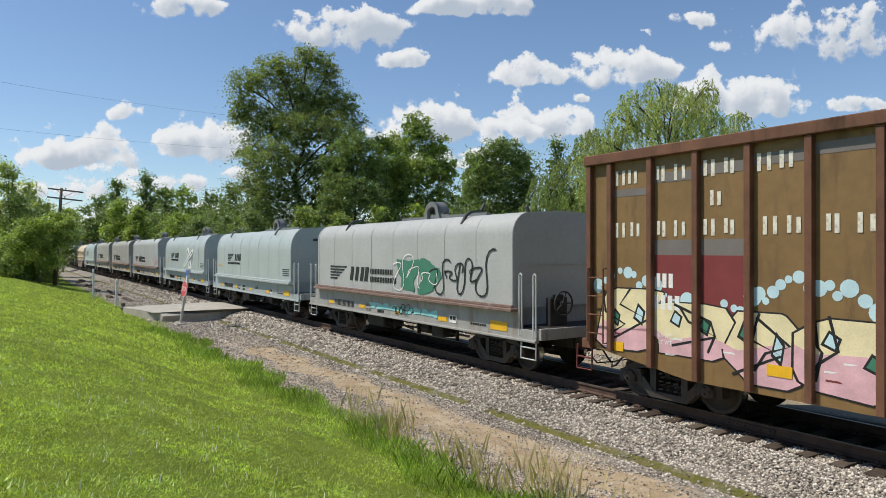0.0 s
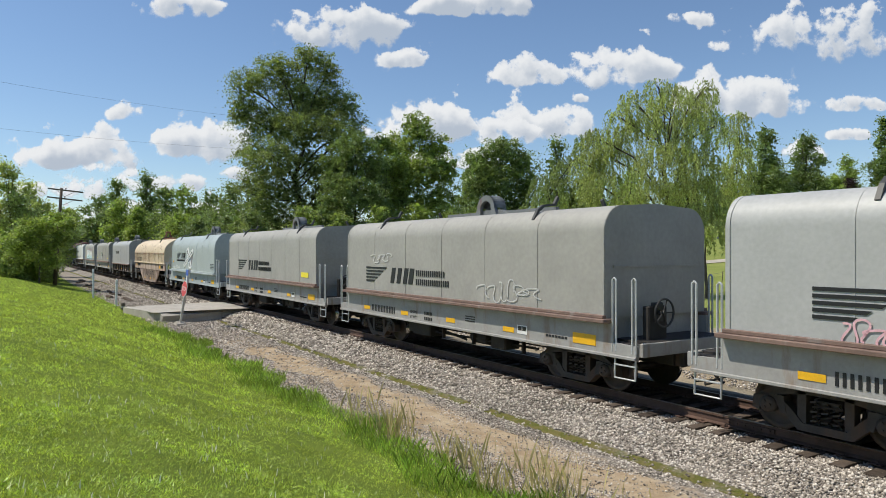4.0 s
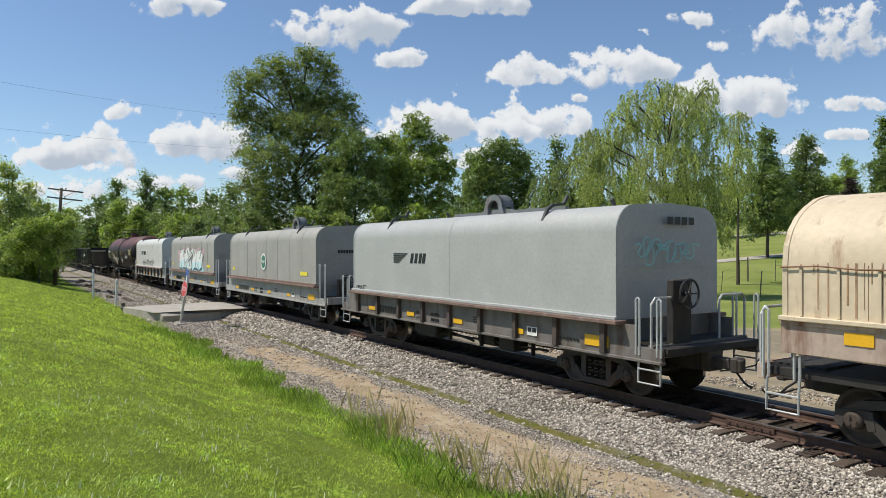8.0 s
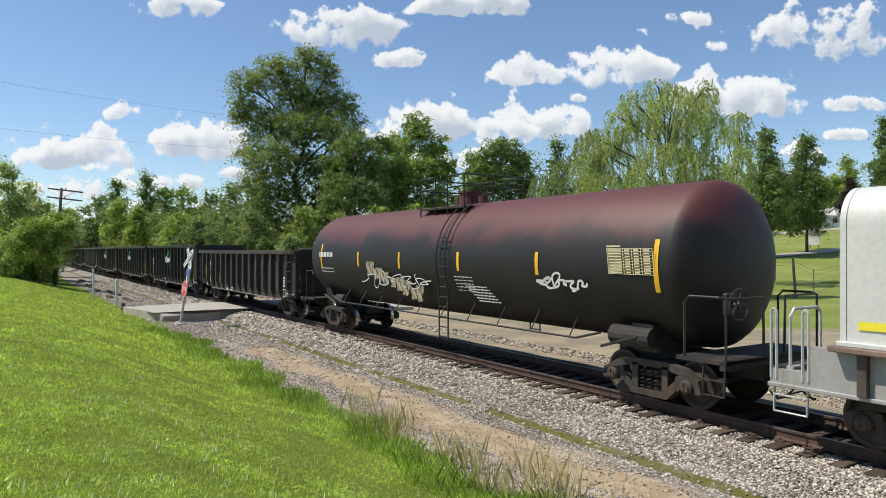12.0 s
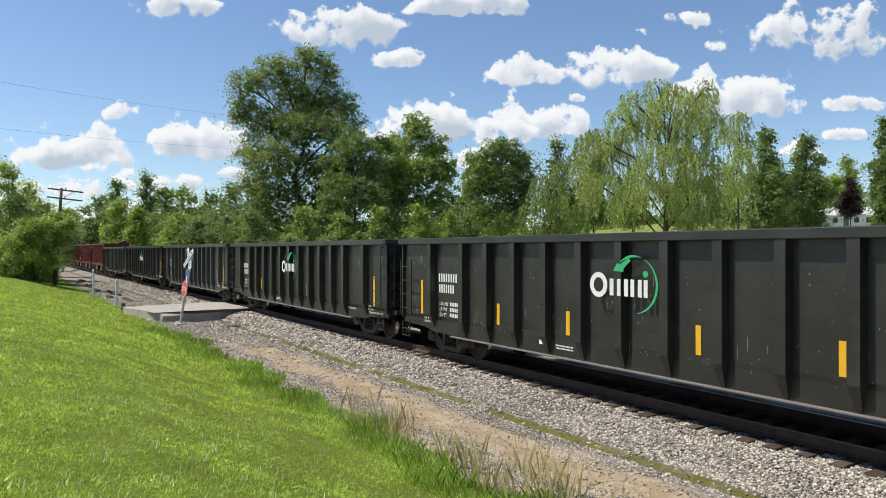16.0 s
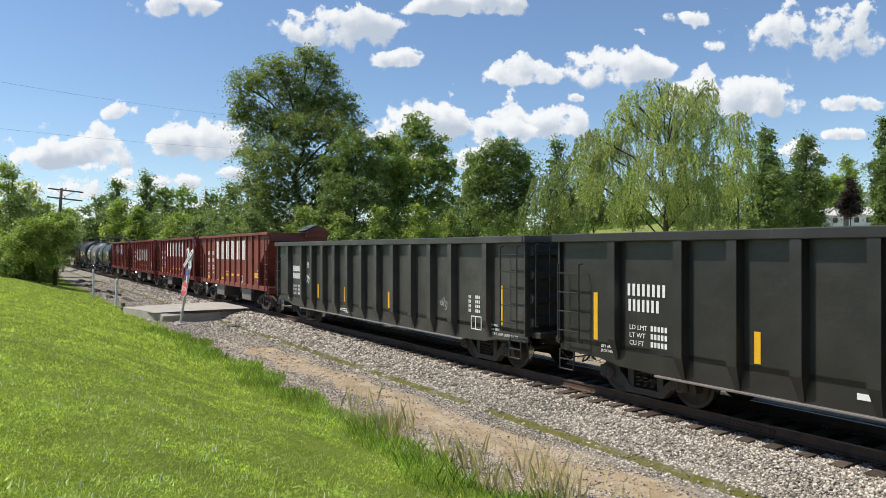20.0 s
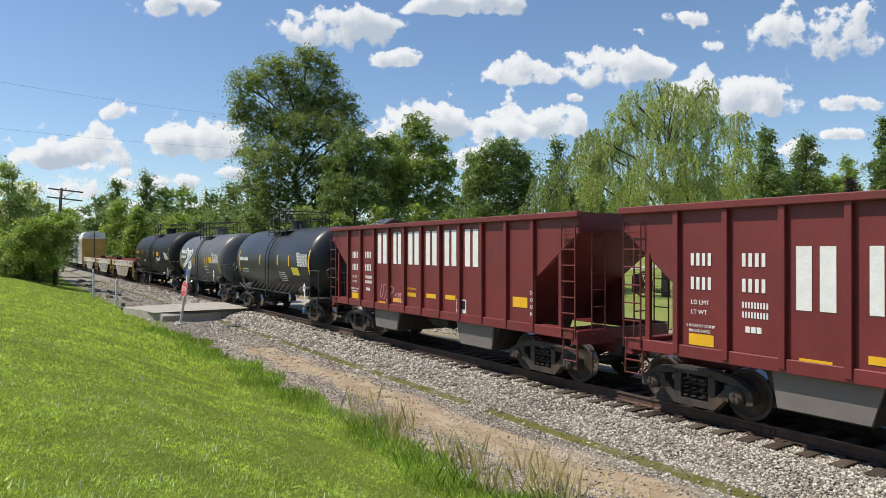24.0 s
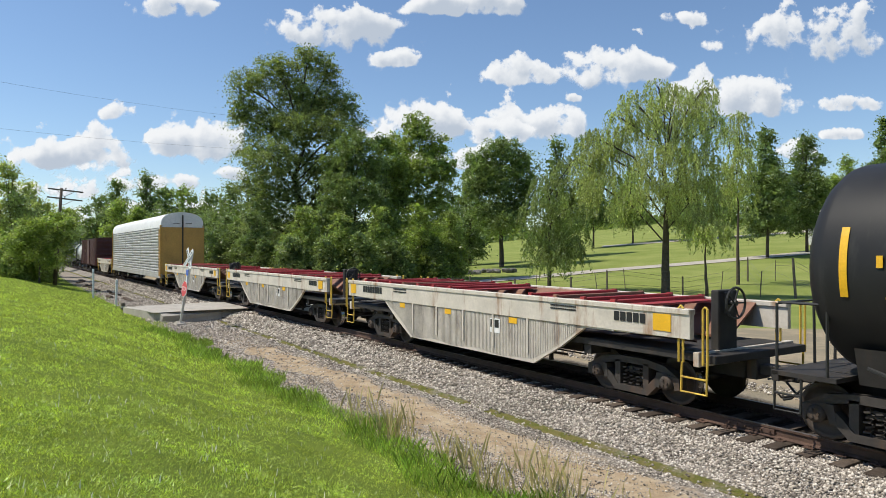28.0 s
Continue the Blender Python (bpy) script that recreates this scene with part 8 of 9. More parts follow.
# ---- clouds ----
def cloud_material():
    m = bpy.data.materials.new("cloud_vapour")
    m.use_nodes = True
    N, L = m.node_tree.nodes, m.node_tree.links
    N.remove(N["Principled BSDF"])
    at = N.new("ShaderNodeAttribute")
    at.attribute_name = "thickness"
    tc = N.new("ShaderNodeTexCoord")
    oi = N.new("ShaderNodeObjectInfo")
    off = N.new("ShaderNodeVectorMath")
    off.operation = "MULTIPLY_ADD"
    L.new(oi.outputs["Random"], off.inputs[0])
    off.inputs[1].default_value = (900, 500, 300)
    L.new(tc.outputs["Object"], off.inputs[2])

    def field(shift, scale, detail, rough):
        ad = N.new("ShaderNodeVectorMath")
        ad.operation = "ADD"
        ad.inputs[1].default_value = shift
        L.new(off.outputs[0], ad.inputs[0])
        n = N.new("ShaderNodeTexNoise")
        n.inputs["Scale"].default_value, n.inputs["Detail"].default_value, n.inputs["Roughness"].default_value = scale, detail, rough
        L.new(ad.outputs[0], n.inputs["Vector"])
        return n.outputs[0]

    def mth(op, a, b):
        n = N.new("ShaderNodeMath")
        n.operation = op
        for i, v in enumerate((a, b)):
            if isinstance(v, (int, float)):
                n.inputs[i].default_value = v
            else:
                L.new(v, n.inputs[i])
        return n.outputs[0]

    def mr(v, a, b, lo=0.0, hi=1.0):
        n = N.new("ShaderNodeMapRange")
        n.interpolation_type = "SMOOTHSTEP"
        n.inputs[1].default_value, n.inputs[2].default_value, n.inputs[3].default_value, n.inputs[4].default_value = a, b, lo, hi
        L.new(v, n.inputs[0])
        return n.outputs[0]
    at2 = N.new("ShaderNodeAttribute")
    at2.attribute_name = "above"
    at3 = N.new("ShaderNodeAttribute")
    at3.attribute_name = "height"
    f0 = field((0, 0, 0), 0.0095, 10, 0.54)
    f1 = field((-16, 0, 30), 0.0095, 5, 0.48)
    d = mth("ADD", at.outputs["Fac"], mth("MULTIPLY", mth("SUBTRACT", f0, 0.5), 3.0))
    up = mth("ADD", at2.outputs["Fac"], mth("MULTIPLY", mth("SUBTRACT", f1, 0.5), 2.6))
    # crisp tops, hazy undersides
    soft = mr(at3.outputs["Fac"], 0.25, 0.65, 0.42, 0.17)
    alpha = mth("MULTIPLY", mr(mth("DIVIDE", mth("SUBTRACT", d, 0.40), soft), 0.0, 1.0), mr(d, 0.40, 0.75, 0.72, 1.0))
    # a part with much cloud above it towards the sun is greyer
    br = mr(up, 1.35, 0.25)
    mx = N.new("ShaderNodeMix")
    mx.data_type = "RGBA"
    L.new(br, mx.inputs[0])
    mx.inputs[6].default_value, mx.inputs[7].default_value = (0.52, 0.59, 0.69, 1), (0.93, 0.95, 0.97, 1)
    em = N.new("ShaderNodeEmission")
    L.new(mx.outputs[2], em.inputs[0])
    tr = N.new("ShaderNodeBsdfTransparent")
    ms = N.new("ShaderNodeMixShader")
    L.new(alpha, ms.inputs[0])
    L.new(tr.outputs[0], ms.inputs[1])
    L.new(em.outputs[0], ms.inputs[2])
    L.new(ms.outputs[0], N["Material Output"].inputs[0])
    return m


CLOUD = cloud_material()
CLOUDS = []
FAR = 2600.0


def cloud(x0, y0, x1, y1, seed, dense=1.0, thin=False):
    """A cloud of the far sky, given by its corners in sight (columns and rows at unit scale)."""
    k = FAR / 1200
    rng = np.random.RandomState(seed)
    cx, cy = (x0 + x1) / 2, (y0 + y1) / 2
    w, h = (x1 - x0) * k * 1.5, (y1 - y0) * k * 1.6
    nx, nz = 44, 28
    gx, gz = np.meshgrid(np.linspace(-0.5, 0.5, nx), np.linspace(-0.5, 0.5, nz), indexing="ij")
    asp = w / h
    m = max(3, int(round(asp * 2.2)))
    heaps = []
    for i in range(m):
        f = (i + 0.5) / m - 0.5
        tall = rng.uniform(0.55, 1.0) * (1 - 1.2 * f * f)
        heaps.append((0.56 * f + rng.uniform(-0.03, 0.03), -0.20 + 0.16 * tall, 0.40 / m + 0.05, 0.10 + 0.17 * tall))

    def bulk(x, z):
        clear = np.ones_like(x)
        for cx0, cz0, sx, sz in heaps:
            clear *= 1 - 0.92 * np.exp(-((x - cx0) / sx) ** 2 - ((z - cz0) / sz) ** 2)
        return (1 - clear) * smooth(-0.40, -0.22, z) * smooth(0.5, 0.40, np.abs(x)) * smooth(0.5, 0.42, np.abs(z))

    k2 = dense * (0.78 if thin else 1.04)
    den = bulk(gx, gz) * k2 - 0.25 * smooth(0.38, 0.5, np.abs(gx)) - 0.25 * smooth(0.38, 0.5, np.abs(gz))
    above = bulk(gx - 0.05, gz + 0.13) * k2 + (0.25 if y0 < 0 else 0.0)
    V = np.stack([gx * w, np.zeros_like(gx), gz * h], -1).reshape(-1, 3)
    idx = np.arange(nx * nz).reshape(nx, nz)
    F = np.stack([idx[:-1, :-1], idx[1:, :-1], idx[1:, 1:], idx[:-1, 1:]], -1).reshape(-1, 4)
    ob = raw("cloud", V, F, CLOUD)
    a = ob.data.attributes.new("thickness", "FLOAT", "POINT")
    a.data.foreach_set("value", den.ravel().astype(np.float32))
    a = ob.data.attributes.new("above", "FLOAT", "POINT")
    a.data.foreach_set("value", above.ravel().astype(np.float32))
    a = ob.data.attributes.new("height", "FLOAT", "POINT")
    a.data.foreach_set("value", (gz + 0.5).ravel().astype(np.float32))
    tagged(ob, "small white fair-weather cloud" if w < 700 else "broad white fair-weather cloud with a grey base", "cloud", "clouds of the sky", "backdrop")
    CLOUDS.append((ob, (cx - 784) * k, 2.97 + (443 - cy) * k))


for i, (c, dn) in enumerate((((255, -25, 400, 34), 1), ((505, -20, 705, 84), 1), ((725, -25, 935, 28), 1), ((668, 76, 754, 118), 0.95), ((872, 92, 1010, 150), 1), ((1020, 58, 1190, 150), 1.05), ((1178, 0, 1260, 38), 0.9), ((1200, 106, 1465, 205), 1.1), ((1315, -45, 1640, 105), 0.9), ((1480, 155, 1600, 192), 0.9), ((660, 150, 830, 250), 1.1), ((835, 185, 965, 252), 1.0), ((895, 148, 1075, 240), 1.05), ((150, 160, 232, 205), 1.0), ((248, 178, 430, 280), 1.1), ((-10, 215, 200, 295), 1.1), ((190, 290, 350, 335), 0.95), ((60, 265, 215, 320), 0.8), ((1420, 225, 1505, 280), 1.0), ((-40, 300, 160, 350), 0.9), ((1030, 140, 1060, 165), 0.8), ((1275, 30, 1330, 70), 0.75), ((1510, 205, 1600, 235), 0.85), ((350, 280, 430, 310), 0.8), ((60, 330, 420, 400), 0.8), ((700, 235, 900, 290), 0.9))):
    cloud(*c, 200 + i, dn, i in (8, 17, 19, 24))


# ---- the train ----
TRAIN = []


def add(car, s0, s1):
    """Place a car by where its two ends pass."""
    TRAIN.append((car, (s0 + s1) / 2 - 6.53))


HS = -1.592

c = chip_hopper("tall rusty yellow-brown ribbed hopper car covered with graffiti", 9.6)
add(c, -2.0, 17.2)

c = coil_car("grey coil car with green and black graffiti on its cover", 7.38, M["hood_grey"], M["sill_grey"], M["hoop"], back=-6.25)
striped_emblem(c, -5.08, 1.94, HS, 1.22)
blobs(c, M["dark_green"], 0.0, 1.66, HS, 2.3, 1.2, 2, 5)
scribble(c, M["white"], -0.15, 1.58, HS, 2.3, 1.3, 3, 5, 0.03, lift=0.014)
scribble(c, M["ink"], 2.0, 1.60, HS, 2.6, 1.4, 4, 9, 0.05)
blobs(c, M["teal"], -2.0, 1.06, -1.54, 4.2, 0.24, 9, 2)
scribble(c, M["ink"], -0.4, 1.0, -1.55, 1.0, 0.4, 4, 3, 0.03)
sill_marks(c, -1.535, 1)
add(c, 17.2, 32.0)

for (lab, s0, s1) in (("pale grey-green coil car with panelled cover", 32.0, 46.7), ("clean pale coil car with panelled cover and striped emblem", 46.7, 61.2)):
    c = coil_car(lab, 7.38, M["hood_pale"], M["sill_pale"], M["hoop"], seams=8, wide_seam=0.04, corner=(0.6, 0.95), back=-6.1, brake=False)
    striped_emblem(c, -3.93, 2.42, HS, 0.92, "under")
    plate(c, M["yellow"], -5.75, -5.3, 2.12, 2.22, HS)
    for k in range(4):
        marks(c, M["ink"], 4.55, 2.13 - 0.085 * k, HS, 14, 0.82, 0.028, 0.4)
    sill_marks(c, -1.535, 2)
    marks(c, M["ink"], 0, 0, 0, 14, 1.3, 0.11, 0.25, m=front_at(5.57, -0.6, 3.35))
    marks(c, M["ink"], 0, 0, 0, 10, 0.8, 0.11, 0.25, m=front_at(5.57, -0.35, 3.18))
    add(c, s0, s1)

c = coil_car("grey coil car with white balloon graffiti and a red tag", 7.38, M["hood_grey"], M["sill_grey"], M["hoop"], seams=6, wide_seam=0.02)
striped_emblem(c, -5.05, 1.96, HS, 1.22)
scribble(c, M["faint"], 0.1, 1.66, HS, 3.9, 0.9, 7, 21, 0.03)
scribble(c, M["spray_red"], 4.3, 1.62, HS, 0.9, 0.9, 3, 23, 0.04)
scribble(c, M["pink"], -4.6, 1.6, HS, 1.2, 0.45, 4, 24, 0.035)
sill_marks(c, -1.535, 3)
marks(c, M["ink"], 0, 0, 0, 4, 0.9, 0.18, 0.25, m=front_at(5.57, -0.1, 3.15))
add(c, 61.2, 75.9)

c = coil_car("weathered grey coil car with white scrawled graffiti", 7.38, M["hood_warm"], M["sill_grey"], M["hoop"], seams=6, wide_seam=0.02)
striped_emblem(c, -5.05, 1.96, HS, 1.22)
scribble(c, M["faint"], 1.2, 1.66, HS, 2.4, 0.75, 5, 31, 0.03)
scribble(c, M["faint"], -4.6, 2.5, HS, 1.2, 0.5, 3, 32, 0.03)
sill_marks(c, -1.535, 4)
add(c, 75.9, 90.7)

c = coil_car("dull grey coil car with a yellow notice on its cover", 7.38, M["hood_warm"], M["sill_grey"], M["hoop"], seams=7, wide_seam=0.02)
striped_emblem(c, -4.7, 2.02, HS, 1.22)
plate(c, M["label_yellow"], 4.0, 4.75, 1.88, 2.08, HS, "yellow_notice")
sill_marks(c, -1.535, 5)
add(c, 90.7, 105.7)

c = coil_car("pale mint coil car with panelled cover and striped emblem", 7.38, M["hood_pale"], M["sill_pale"], M["hoop"], seams=8, wide_seam=0.04, corner=(0.6, 0.95), back=-6.1, brake=False)
striped_emblem(c, -4.3, 2.42, HS, 0.96, "under")
plate(c, M["yellow"], -5.75, -5.35, 2.12, 2.24, HS)
scribble(c, M["white"], -5.6, 1.58, HS, 2.2, 0.4, 8, 41, 0.02)
for k in range(4):
    marks(c, M["ink"], 4.55, 2.13 - 0.085 * k, HS, 14, 0.82, 0.028, 0.4)
marks(c, M["ink"], 0, 0, 0, 14, 1.5, 0.11, 0.25, m=front_at(5.57, -0.7, 3.35))
marks(c, M["ink"], 0, 0, 0, 10, 0.8, 0.11, 0.25, m=front_at(5.57, -0.35, 3.18))
sill_marks(c, -1.535, 6)
add(c, 105.7, 120.7)

c = coil_car("rust-streaked cream coil car with a round cover", 7.85, M["hood_tan"], M["sill_rust"], M["hoop_rust"], "trough", round_hood=True, back=-7.12, front=6.45, top=3.88, bracket="post", low_rail=True, seams=6)
fluted(c, M["sill_rust"])
rng = random.Random(71)
for i in range(120):
    x = rng.uniform(-6.9, 6.3)
    z1 = 2.80 - rng.uniform(0, 0.05)
    plate(c, M["rust_run"], x, x + rng.uniform(0.010, 0.06) * rng.random(), z1 - rng.uniform(0.10, 0.85), z1, -1.583, "rust_run", 0.003)
for i in range(26):
    x, z = rng.uniform(-6.3, 6.0), rng.uniform(2.95, 3.35)
    blobs(c, M["hoop_rust"], x, z, -1.592 + (z - 2.83) * 0.32, rng.uniform(0.06, 0.22), rng.uniform(0.05, 0.14), 1, 300 + i, "rust_spot")
striped_emblem(c, -5.6, 2.05, -1.592, 0.80, False)
plate(c, M["yellow"], 4.4, 4.95, 1.55, 1.78, -1.585)
plate(c, M["yellow"], -6.2, -5.8, 1.62, 1.80, -1.585)
marks(c, M["ink"], -5.4, 1.62, -1.585, 8, 1.3, 0.2)
marks(c, M["ink"], 5.15, 1.58, -1.585, 6, 0.75, 0.18)
scribble(c, M["ink"], -1.9, 0.75, -1.56, 4.0, 0.8, 7, 44, 0.05)
for x in (-2.2, 0.4, 2.0):
    plate(c, M["yellow"], x, x + 0.4, 0.62, 0.72, -1.56)
add(c, 120.7, 136.4)

c = coil_car("light grey coil car with dark sill posts", 7.62, M["hood_grey"], M["sill_dark"], M["hoop"], "posts", seams=2, wide_seam=0.05, low_rail=True, wheel_up=0.55, back=-6.38, front=5.52, inset=0.85)
striped_emblem(c, -3.53, 2.59, HS, 0.74, False)
sill_marks(c, -1.535, 7)
scribble(c, M["ink"], -6.2, 1.6, HS, 0.7, 0.3, 3, 45, 0.03)
scribble(c, M["teal"], 0, 0, 0, 1.8, 0.6, 6, 46, 0.03, m=front_at(5.62, -1.1, 2.7))
marks(c, M["ink"], 0, 0, 0, 4, 0.9, 0.16, 0.25, m=front_at(5.62, -0.2, 3.5))
add(c, 136.9, 152.2)

for lab, s0, s1, g in (("grey coil car with a round dark green disc emblem", 152.2, 167.4, False), ("grey coil car with turquoise and pink graffiti round a disc", 167.4, 182.4, True)):
    c = coil_car(lab, 7.38, M["hood_warm"], M["sill_grey"], M["hoop"], seams=8, wide_seam=0.02, back=-6.2)
    bm = B()
    fan(bm, [(0.38 * math.cos(a), 0.38 * math.sin(a), 0.0) for a in np.linspace(0, 6.1, 28)])
    ob = part("disc_rim", bm, M["white"], c)
    dx = -0.35 if g else -0.7
    ob.matrix_basis = side_at(dx, 2.44, HS - 0.020)
    bm = B()
    fan(bm, [(0.30 * math.cos(a), 0.30 * math.sin(a), 0.0) for a in np.linspace(0, 6.1, 28)])
    ob = part("disc_emblem", bm, M["dark_green"], c)
    ob.matrix_basis = side_at(dx, 2.44, HS - 0.024)
    marks(c, M["white"], dx - 0.20, 2.37, HS - 0.028, 3, 0.42, 0.13, 0.3)
    if g:
        blobs(c, M["pink"], -3.75, 1.62, HS, 6.9, 1.62, 6, 51, lift=0.003)
        blobs(c, M["pale_blue"], -3.5, 1.60, HS, 6.7, 0.42, 8, 53, lift=0.005)
        letter_piece(c, -3.45, 1.70, HS, 6.3, 1.38, 4, 58)
        scribble(c, M["spray_red"], 0, 0, 0, 1.0, 0.5, 4, 56, 0.04, m=front_at(5.57, 0.2, 2.95))
    for x in (-5.7, 3.9):
        plate(c, M["label_yellow"], x, x + (0.3 if x < 0 else 0.75), 1.95, 2.1, HS, "yellow_notice")
    marks(c, M["ink"], 0, 0, 0, 12, 1.4, 0.13, 0.25, m=front_at(5.57, -0.7, 2.85))
    sill_marks(c, -1.535, 8)
    add(c, s0, s1)

c = coil_car("off-white coil car with black scrawled graffiti", 7.62, M["hood_white"], M["sill_grey"], M["hoop"], "posts", seams=6, wide_seam=0.02, low_rail=True, back=-6.36, front=5.55, inset=0.85)
striped_emblem(c, -3.53, 2.59, HS, 0.74, False)
scribble(c, M["ink"], -3.0, 1.62, HS, 1.5, 0.65, 6, 61, 0.03)
scribble(c, M["ink"], -1.1, 1.62, HS, 3.2, 0.75, 8, 62, 0.035)
plate(c, M["label_yellow"], -6.1, -5.6, 1.85, 1.97, HS, "yellow_notice")
scribble(c, M["white"], 0.3, 1.05, -1.55, 1.1, 0.35, 4, 63, 0.025)
marks(c, M["ink"], 0, 0, 0, 4, 0.9, 0.18, 0.25, m=front_at(5.62, -0.2, 3.45))
marks(c, M["ink"], 0, 0, 0, 14, 1.7, 0.12, 0.25, m=front_at(5.62, -0.7, 3.2))
sill_marks(c, -1.535, 9)
add(c, 182.4, 197.7)

c = tank_car("long faded maroon and black tank car with yellow bars", 10.0, M["tank_maroon"], 4.33, 3.25, 17.9, yellow=((-7.5, 2.25, 3.2), (-4.36, 2.42, 2.91), (-1.54, 2.42, 2.91), (1.63, 2.42, 2.93), (4.78, 2.42, 2.93), (8.1, 2.19, 3.17)), maroon=True, inset=2.45, ladder_x=1.0)
rng = random.Random(67)
for k in range(9):
    x, z = -3.6 + 0.40 * k + rng.uniform(-0.1, 0.1), 2.40 - 0.085 * k
    blobs(c, M["worn_cream"], x, z - 0.28, -1.632, rng.uniform(0.4, 0.6), rng.uniform(0.35, 0.6), 1, 66 + k, lift=0.002 + 0.0015 * (k % 3))
scribble(c, M["faint"], -3.7, 1.78, -1.64, 3.9, 0.62, 6, 67, 0.03, lift=0.012)
scribble(c, M["faint"], 4.9, 2.08, -1.64, 1.5, 0.42, 5, 69, 0.05, lift=0.006)
for k in range(6):
    marks(c, M["faint"], 2.1 + 0.1 * k, 2.03 - 0.07 * k, -1.63 + 0.012 * k, 16, 0.9, 0.03, 0.4)
add(c, 197.8, 217.8)

c = gondola("old low gondola in worn rusty black", 8.6, M["black_rust"], ribs=15, top=2.95, low=0.84, worn=3)
add(c, 217.8, 235.0)
for lab, s0, s1, mat, logo, ribs, worn in (
        ("black gondola with green sweep emblem and chipped paint", 235.0, 253.0, "black", True, 13, 11),
        ("black gondola with green sweep emblem and white streaks", 253.0, 271.4, "black", True, 13, 12),
        ("glossy black gondola with green sweep emblem and paint chips", 271.4, 289.6, "black", True, 13, 13),
        ("dented faded black gondola with stencilled frames", 289.6, 307.8, "black_grey", False, 13, 0),
        ("black gondola with green sweep emblem and white tag", 307.8, 326.1, "black", True, 13, 0),
        ("dented grey-black gondola with white scrawl", 326.1, 344.1, "black_grey", False, 13, 0)):
    c = gondola(lab, (s1 - s0) / 2, M[mat], ribs, 3.31, logo=logo, worn=worn)
    if s0 in (307.8, 326.1, 289.6):
        hb = (s1 - s0) / 2 - 0.5
        tag_x = hb - 4.6 if s0 == 307.8 else -5.3
        scribble(c, M["white"], tag_x, 1.5 if s0 == 307.8 else 1.62, -1.43, 0.62, 0.55, 4, int(s0), 0.03)
        if s0 == 326.1:
            marks(c, M["white"], tag_x + 0.12, 2.25, -1.425, 4, 0.26, 0.24, 0.6)
    add(c, s0, s1 + (0.22 if s0 == 326.1 else 0.0))

for lab, s0, s1, mat, sol, nz, tg in (
        ("faded orange-brown ballast hopper with a solar panel", 344.4, 358.4, "maroon_faded", 1, 2.48, 0),
        ("maroon ballast hopper with large white blocks for its name", 358.6, 372.3, "maroon", 0, 2.52, 0),
        ("clean maroon ballast hopper with low white name blocks", 372.3, 386.0, "maroon", 0, 2.05, 0),
        ("maroon ballast hopper with pink tags and a solar panel", 386.0, 400.1, "maroon", -1, 2.54, 7)):
    c = hopper(lab, (s1 - s0) / 2, M[mat], sol, nz, tg or None)
    add(c, s0, s1)

c = tank_car("short glossy black tank car with yellow bars and label", 6.4, M["tank_gloss"], 3.97, 3.05, 10.9, yellow=((-4.4, 1.95, 2.95), (-1.08, 2.3, 2.76), (1.37, 2.3, 2.76), (2.76, 2.29, 2.76), (5.0, 1.98, 2.98)), placard="1830", box_label=(3.18, -0.52, 0.77, 0.34), inset=1.9, chart_at=(3.86, -0.14), placard_at=(0.04, 1.45))
add(c, 400.1, 413.2)
c = tank_car("worn grey-black tank car with white name bars", 6.85, M["tank_worn"], 3.95, 3.05, 11.4, yellow=((-4.7, 1.7, 2.7), (-1.2, 2.0, 2.5), (-0.7, 2.0, 2.5), (1.8, 2.0, 2.5), (2.3, 2.0, 2.5), (4.8, 1.7, 2.7)), name_bars=(15, 2.7), placard="1830", box_label=(2.85, -0.22, 0.74, 0.36), inset=2.25)
add(c, 413.05, 427.05)
c = tank_car("long matt black tank car with yellow lettering bars", 8.75, M["tank_black"], 4.33, 3.25, 16.0, mark="yellow", yellow=((-7.15, 2.3, 3.3), (-3.8, 2.5, 3.0), (-1.5, 2.45, 2.95), (1.4, 2.35, 2.9), (3.7, 2.3, 2.85), (7.08, 1.95, 3.1)), placard="1760", box_label=(2.66, -0.2, 0.82, 0.31), inset=1.9, chart_at=(5.82, -0.44), placard_at=(-0.42, 1.50))
scribble(c, M["white"], 2.45, 2.12, -1.615, 1.6, 0.30, 6, 24, 0.035, lift=0.01)
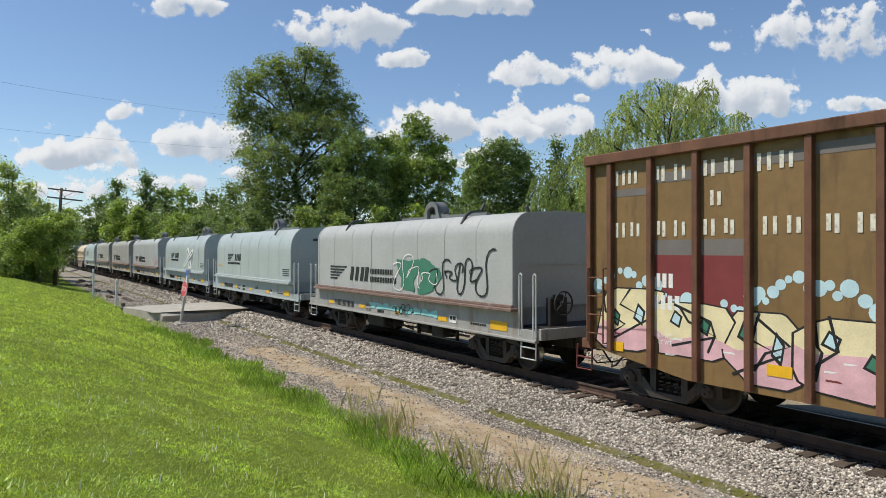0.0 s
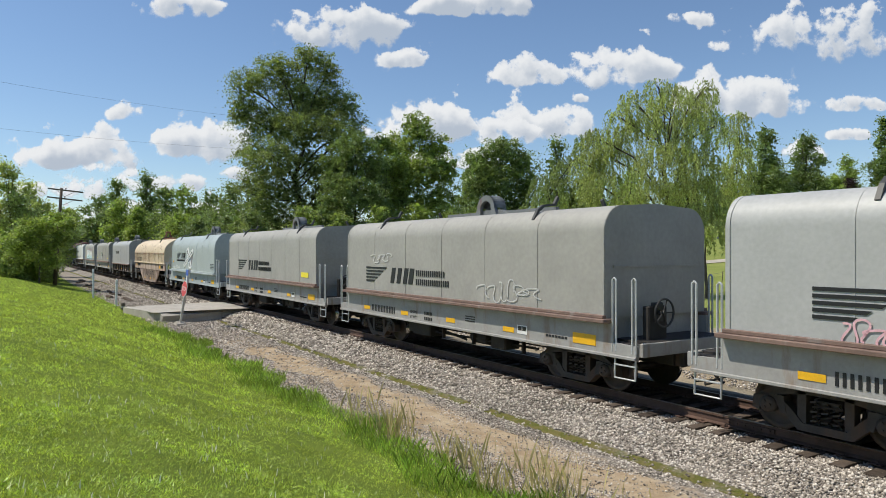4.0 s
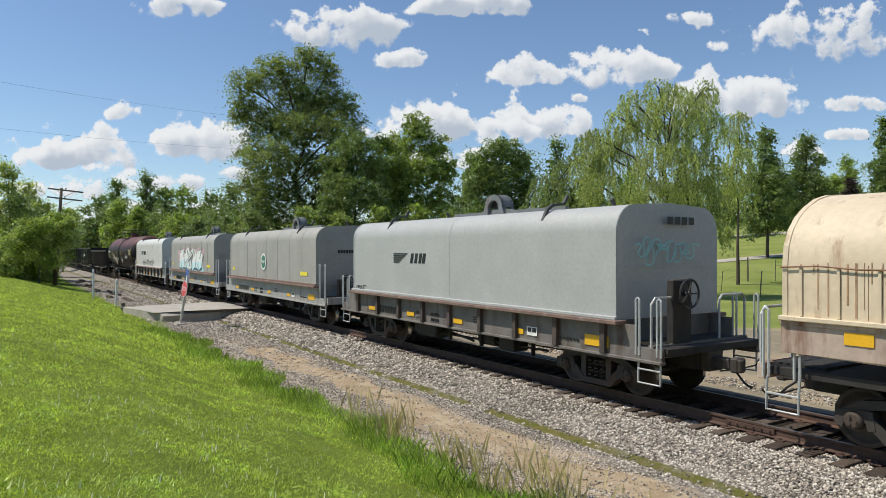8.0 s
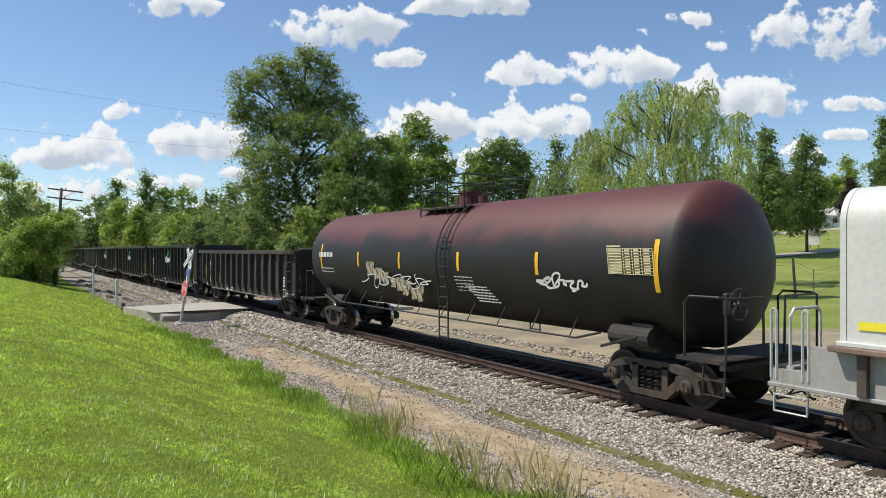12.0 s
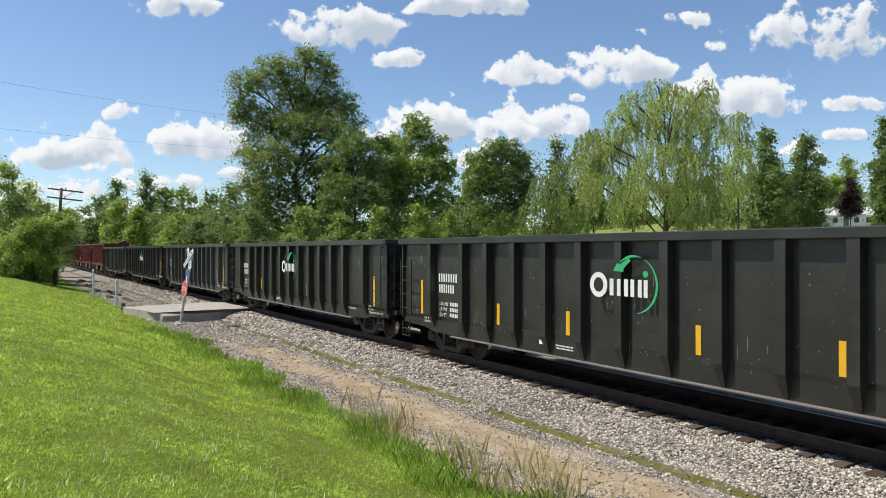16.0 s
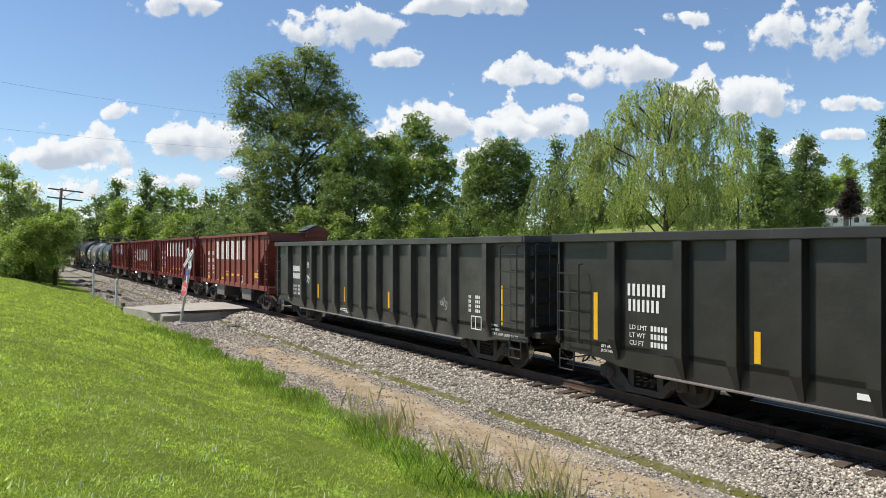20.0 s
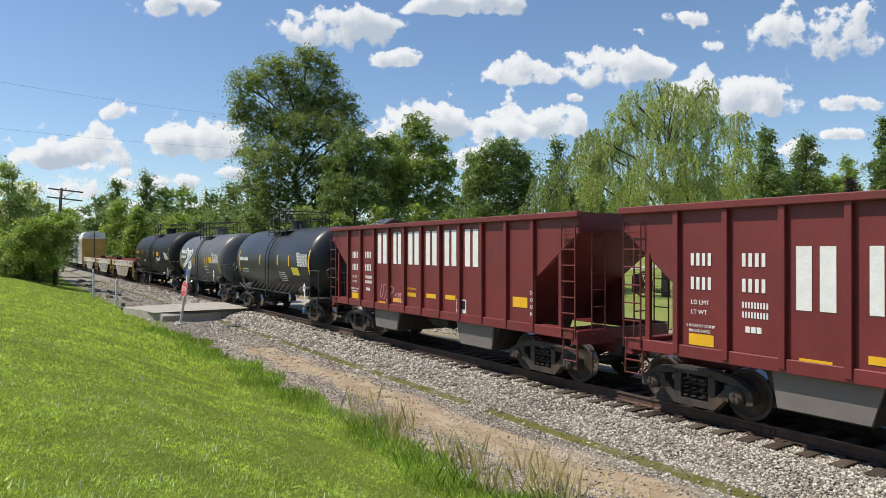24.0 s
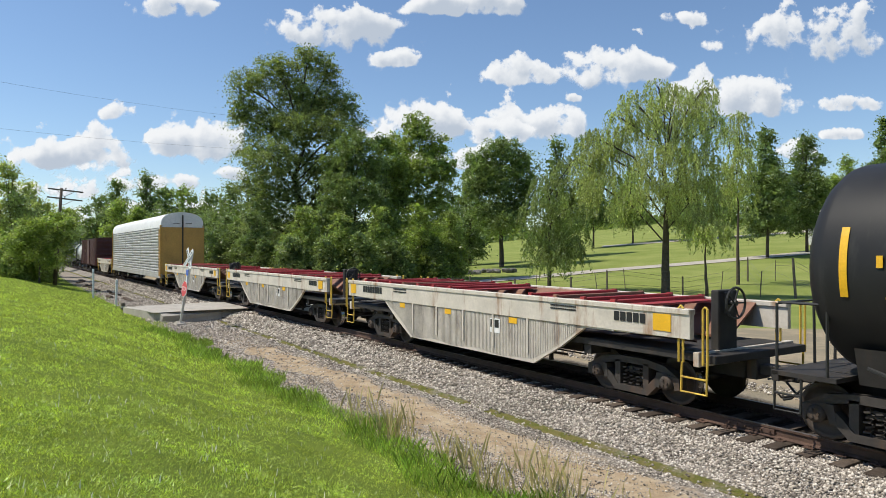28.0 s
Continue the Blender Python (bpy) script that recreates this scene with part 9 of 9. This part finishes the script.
scribble(c, M["faint"], -2.9, 2.0, -1.60, 0.7, 0.28, 4, 25, 0.025, lift=0.01)
add(c, 426.95, 444.35)
for lab, s0, s1 in (("cream coil flatcar without cover, red cradles inside", 444.4, 460.3), ("rusty cream coil flatcar without cover", 460.3, 475.7), ("rusty cream coil flatcar with yellow grab rails", 475.7, 492.3)):
    c = flat_coil(lab, (s1 - s0) / 2)
    add(c, s0, s1)
c = autorack("long galvanised autorack with yellow end doors", 14.45)
add(c, 492.3, 521.2)
c = flat_coil("cream coil flatcar behind the autorack", 7.4)
add(c, 521.2, 536.0)
c = boxcar("dark brown boxcar with ribbed sides", 10.3, M["boxcar"])
add(c, 536.0, 556.7)
c = tank_car("dull white tank car", 8.0, M["tank_white"], 4.2, 3.1, 14.0, mark="ink", yellow=())
add(c, 556.7, 572.7)
for s0 in (572.7, 590.3, 607.9, 625.5):
    c = boxcar("grey covered freight car far down the train", 8.8, M["sill_grey"], 4.5)
    add(c, s0, s0 + 17.6)


def motions():
    """The train rolls by at a steady speed, the wheels turn, the clouds drift."""
    turn = -90 + math.degrees(THETA)
    for car, u0 in TRAIN:
        rows = []
        for t in (0.0, 7.0, 14.0, 21.0, 28.0):
            p = track(u0 - SPEED * t, 0.0, 0.0)
            rows.append((t, pose(p.x, p.y, p.z, 0, 0, turn)))
        walk(car, rows)
    for n, (ob, x, z) in enumerate(CLOUDS):
        k = FAR / 1200
        far = FAR + 9.0 * n
        walk(ob, [(0.0, pose(x + 4 * k, far, z)), (28.0, pose(x - 11 * k, far, z + 1 * k))])
    first = WHEELSETS[0]
    step = 70.0
    turns = SPEED * 28.0 / 0.457
    n = int(math.degrees(turns) / step) + 1
    rows = []
    for i in range(n + 1):
        t = 28.0 * i / n
        rows.append((t, pose(0, 0, 0, 0, math.degrees(turns) * i / n, 0)))
    walk(first, rows)
    keys = first.animation_data
    for w in WHEELSETS[1:]:
        w.rotation_mode = "QUATERNION"
        own = w.animation_data_create()
        own.action = keys.action
        own.action_slot = keys.action_slot


motions()
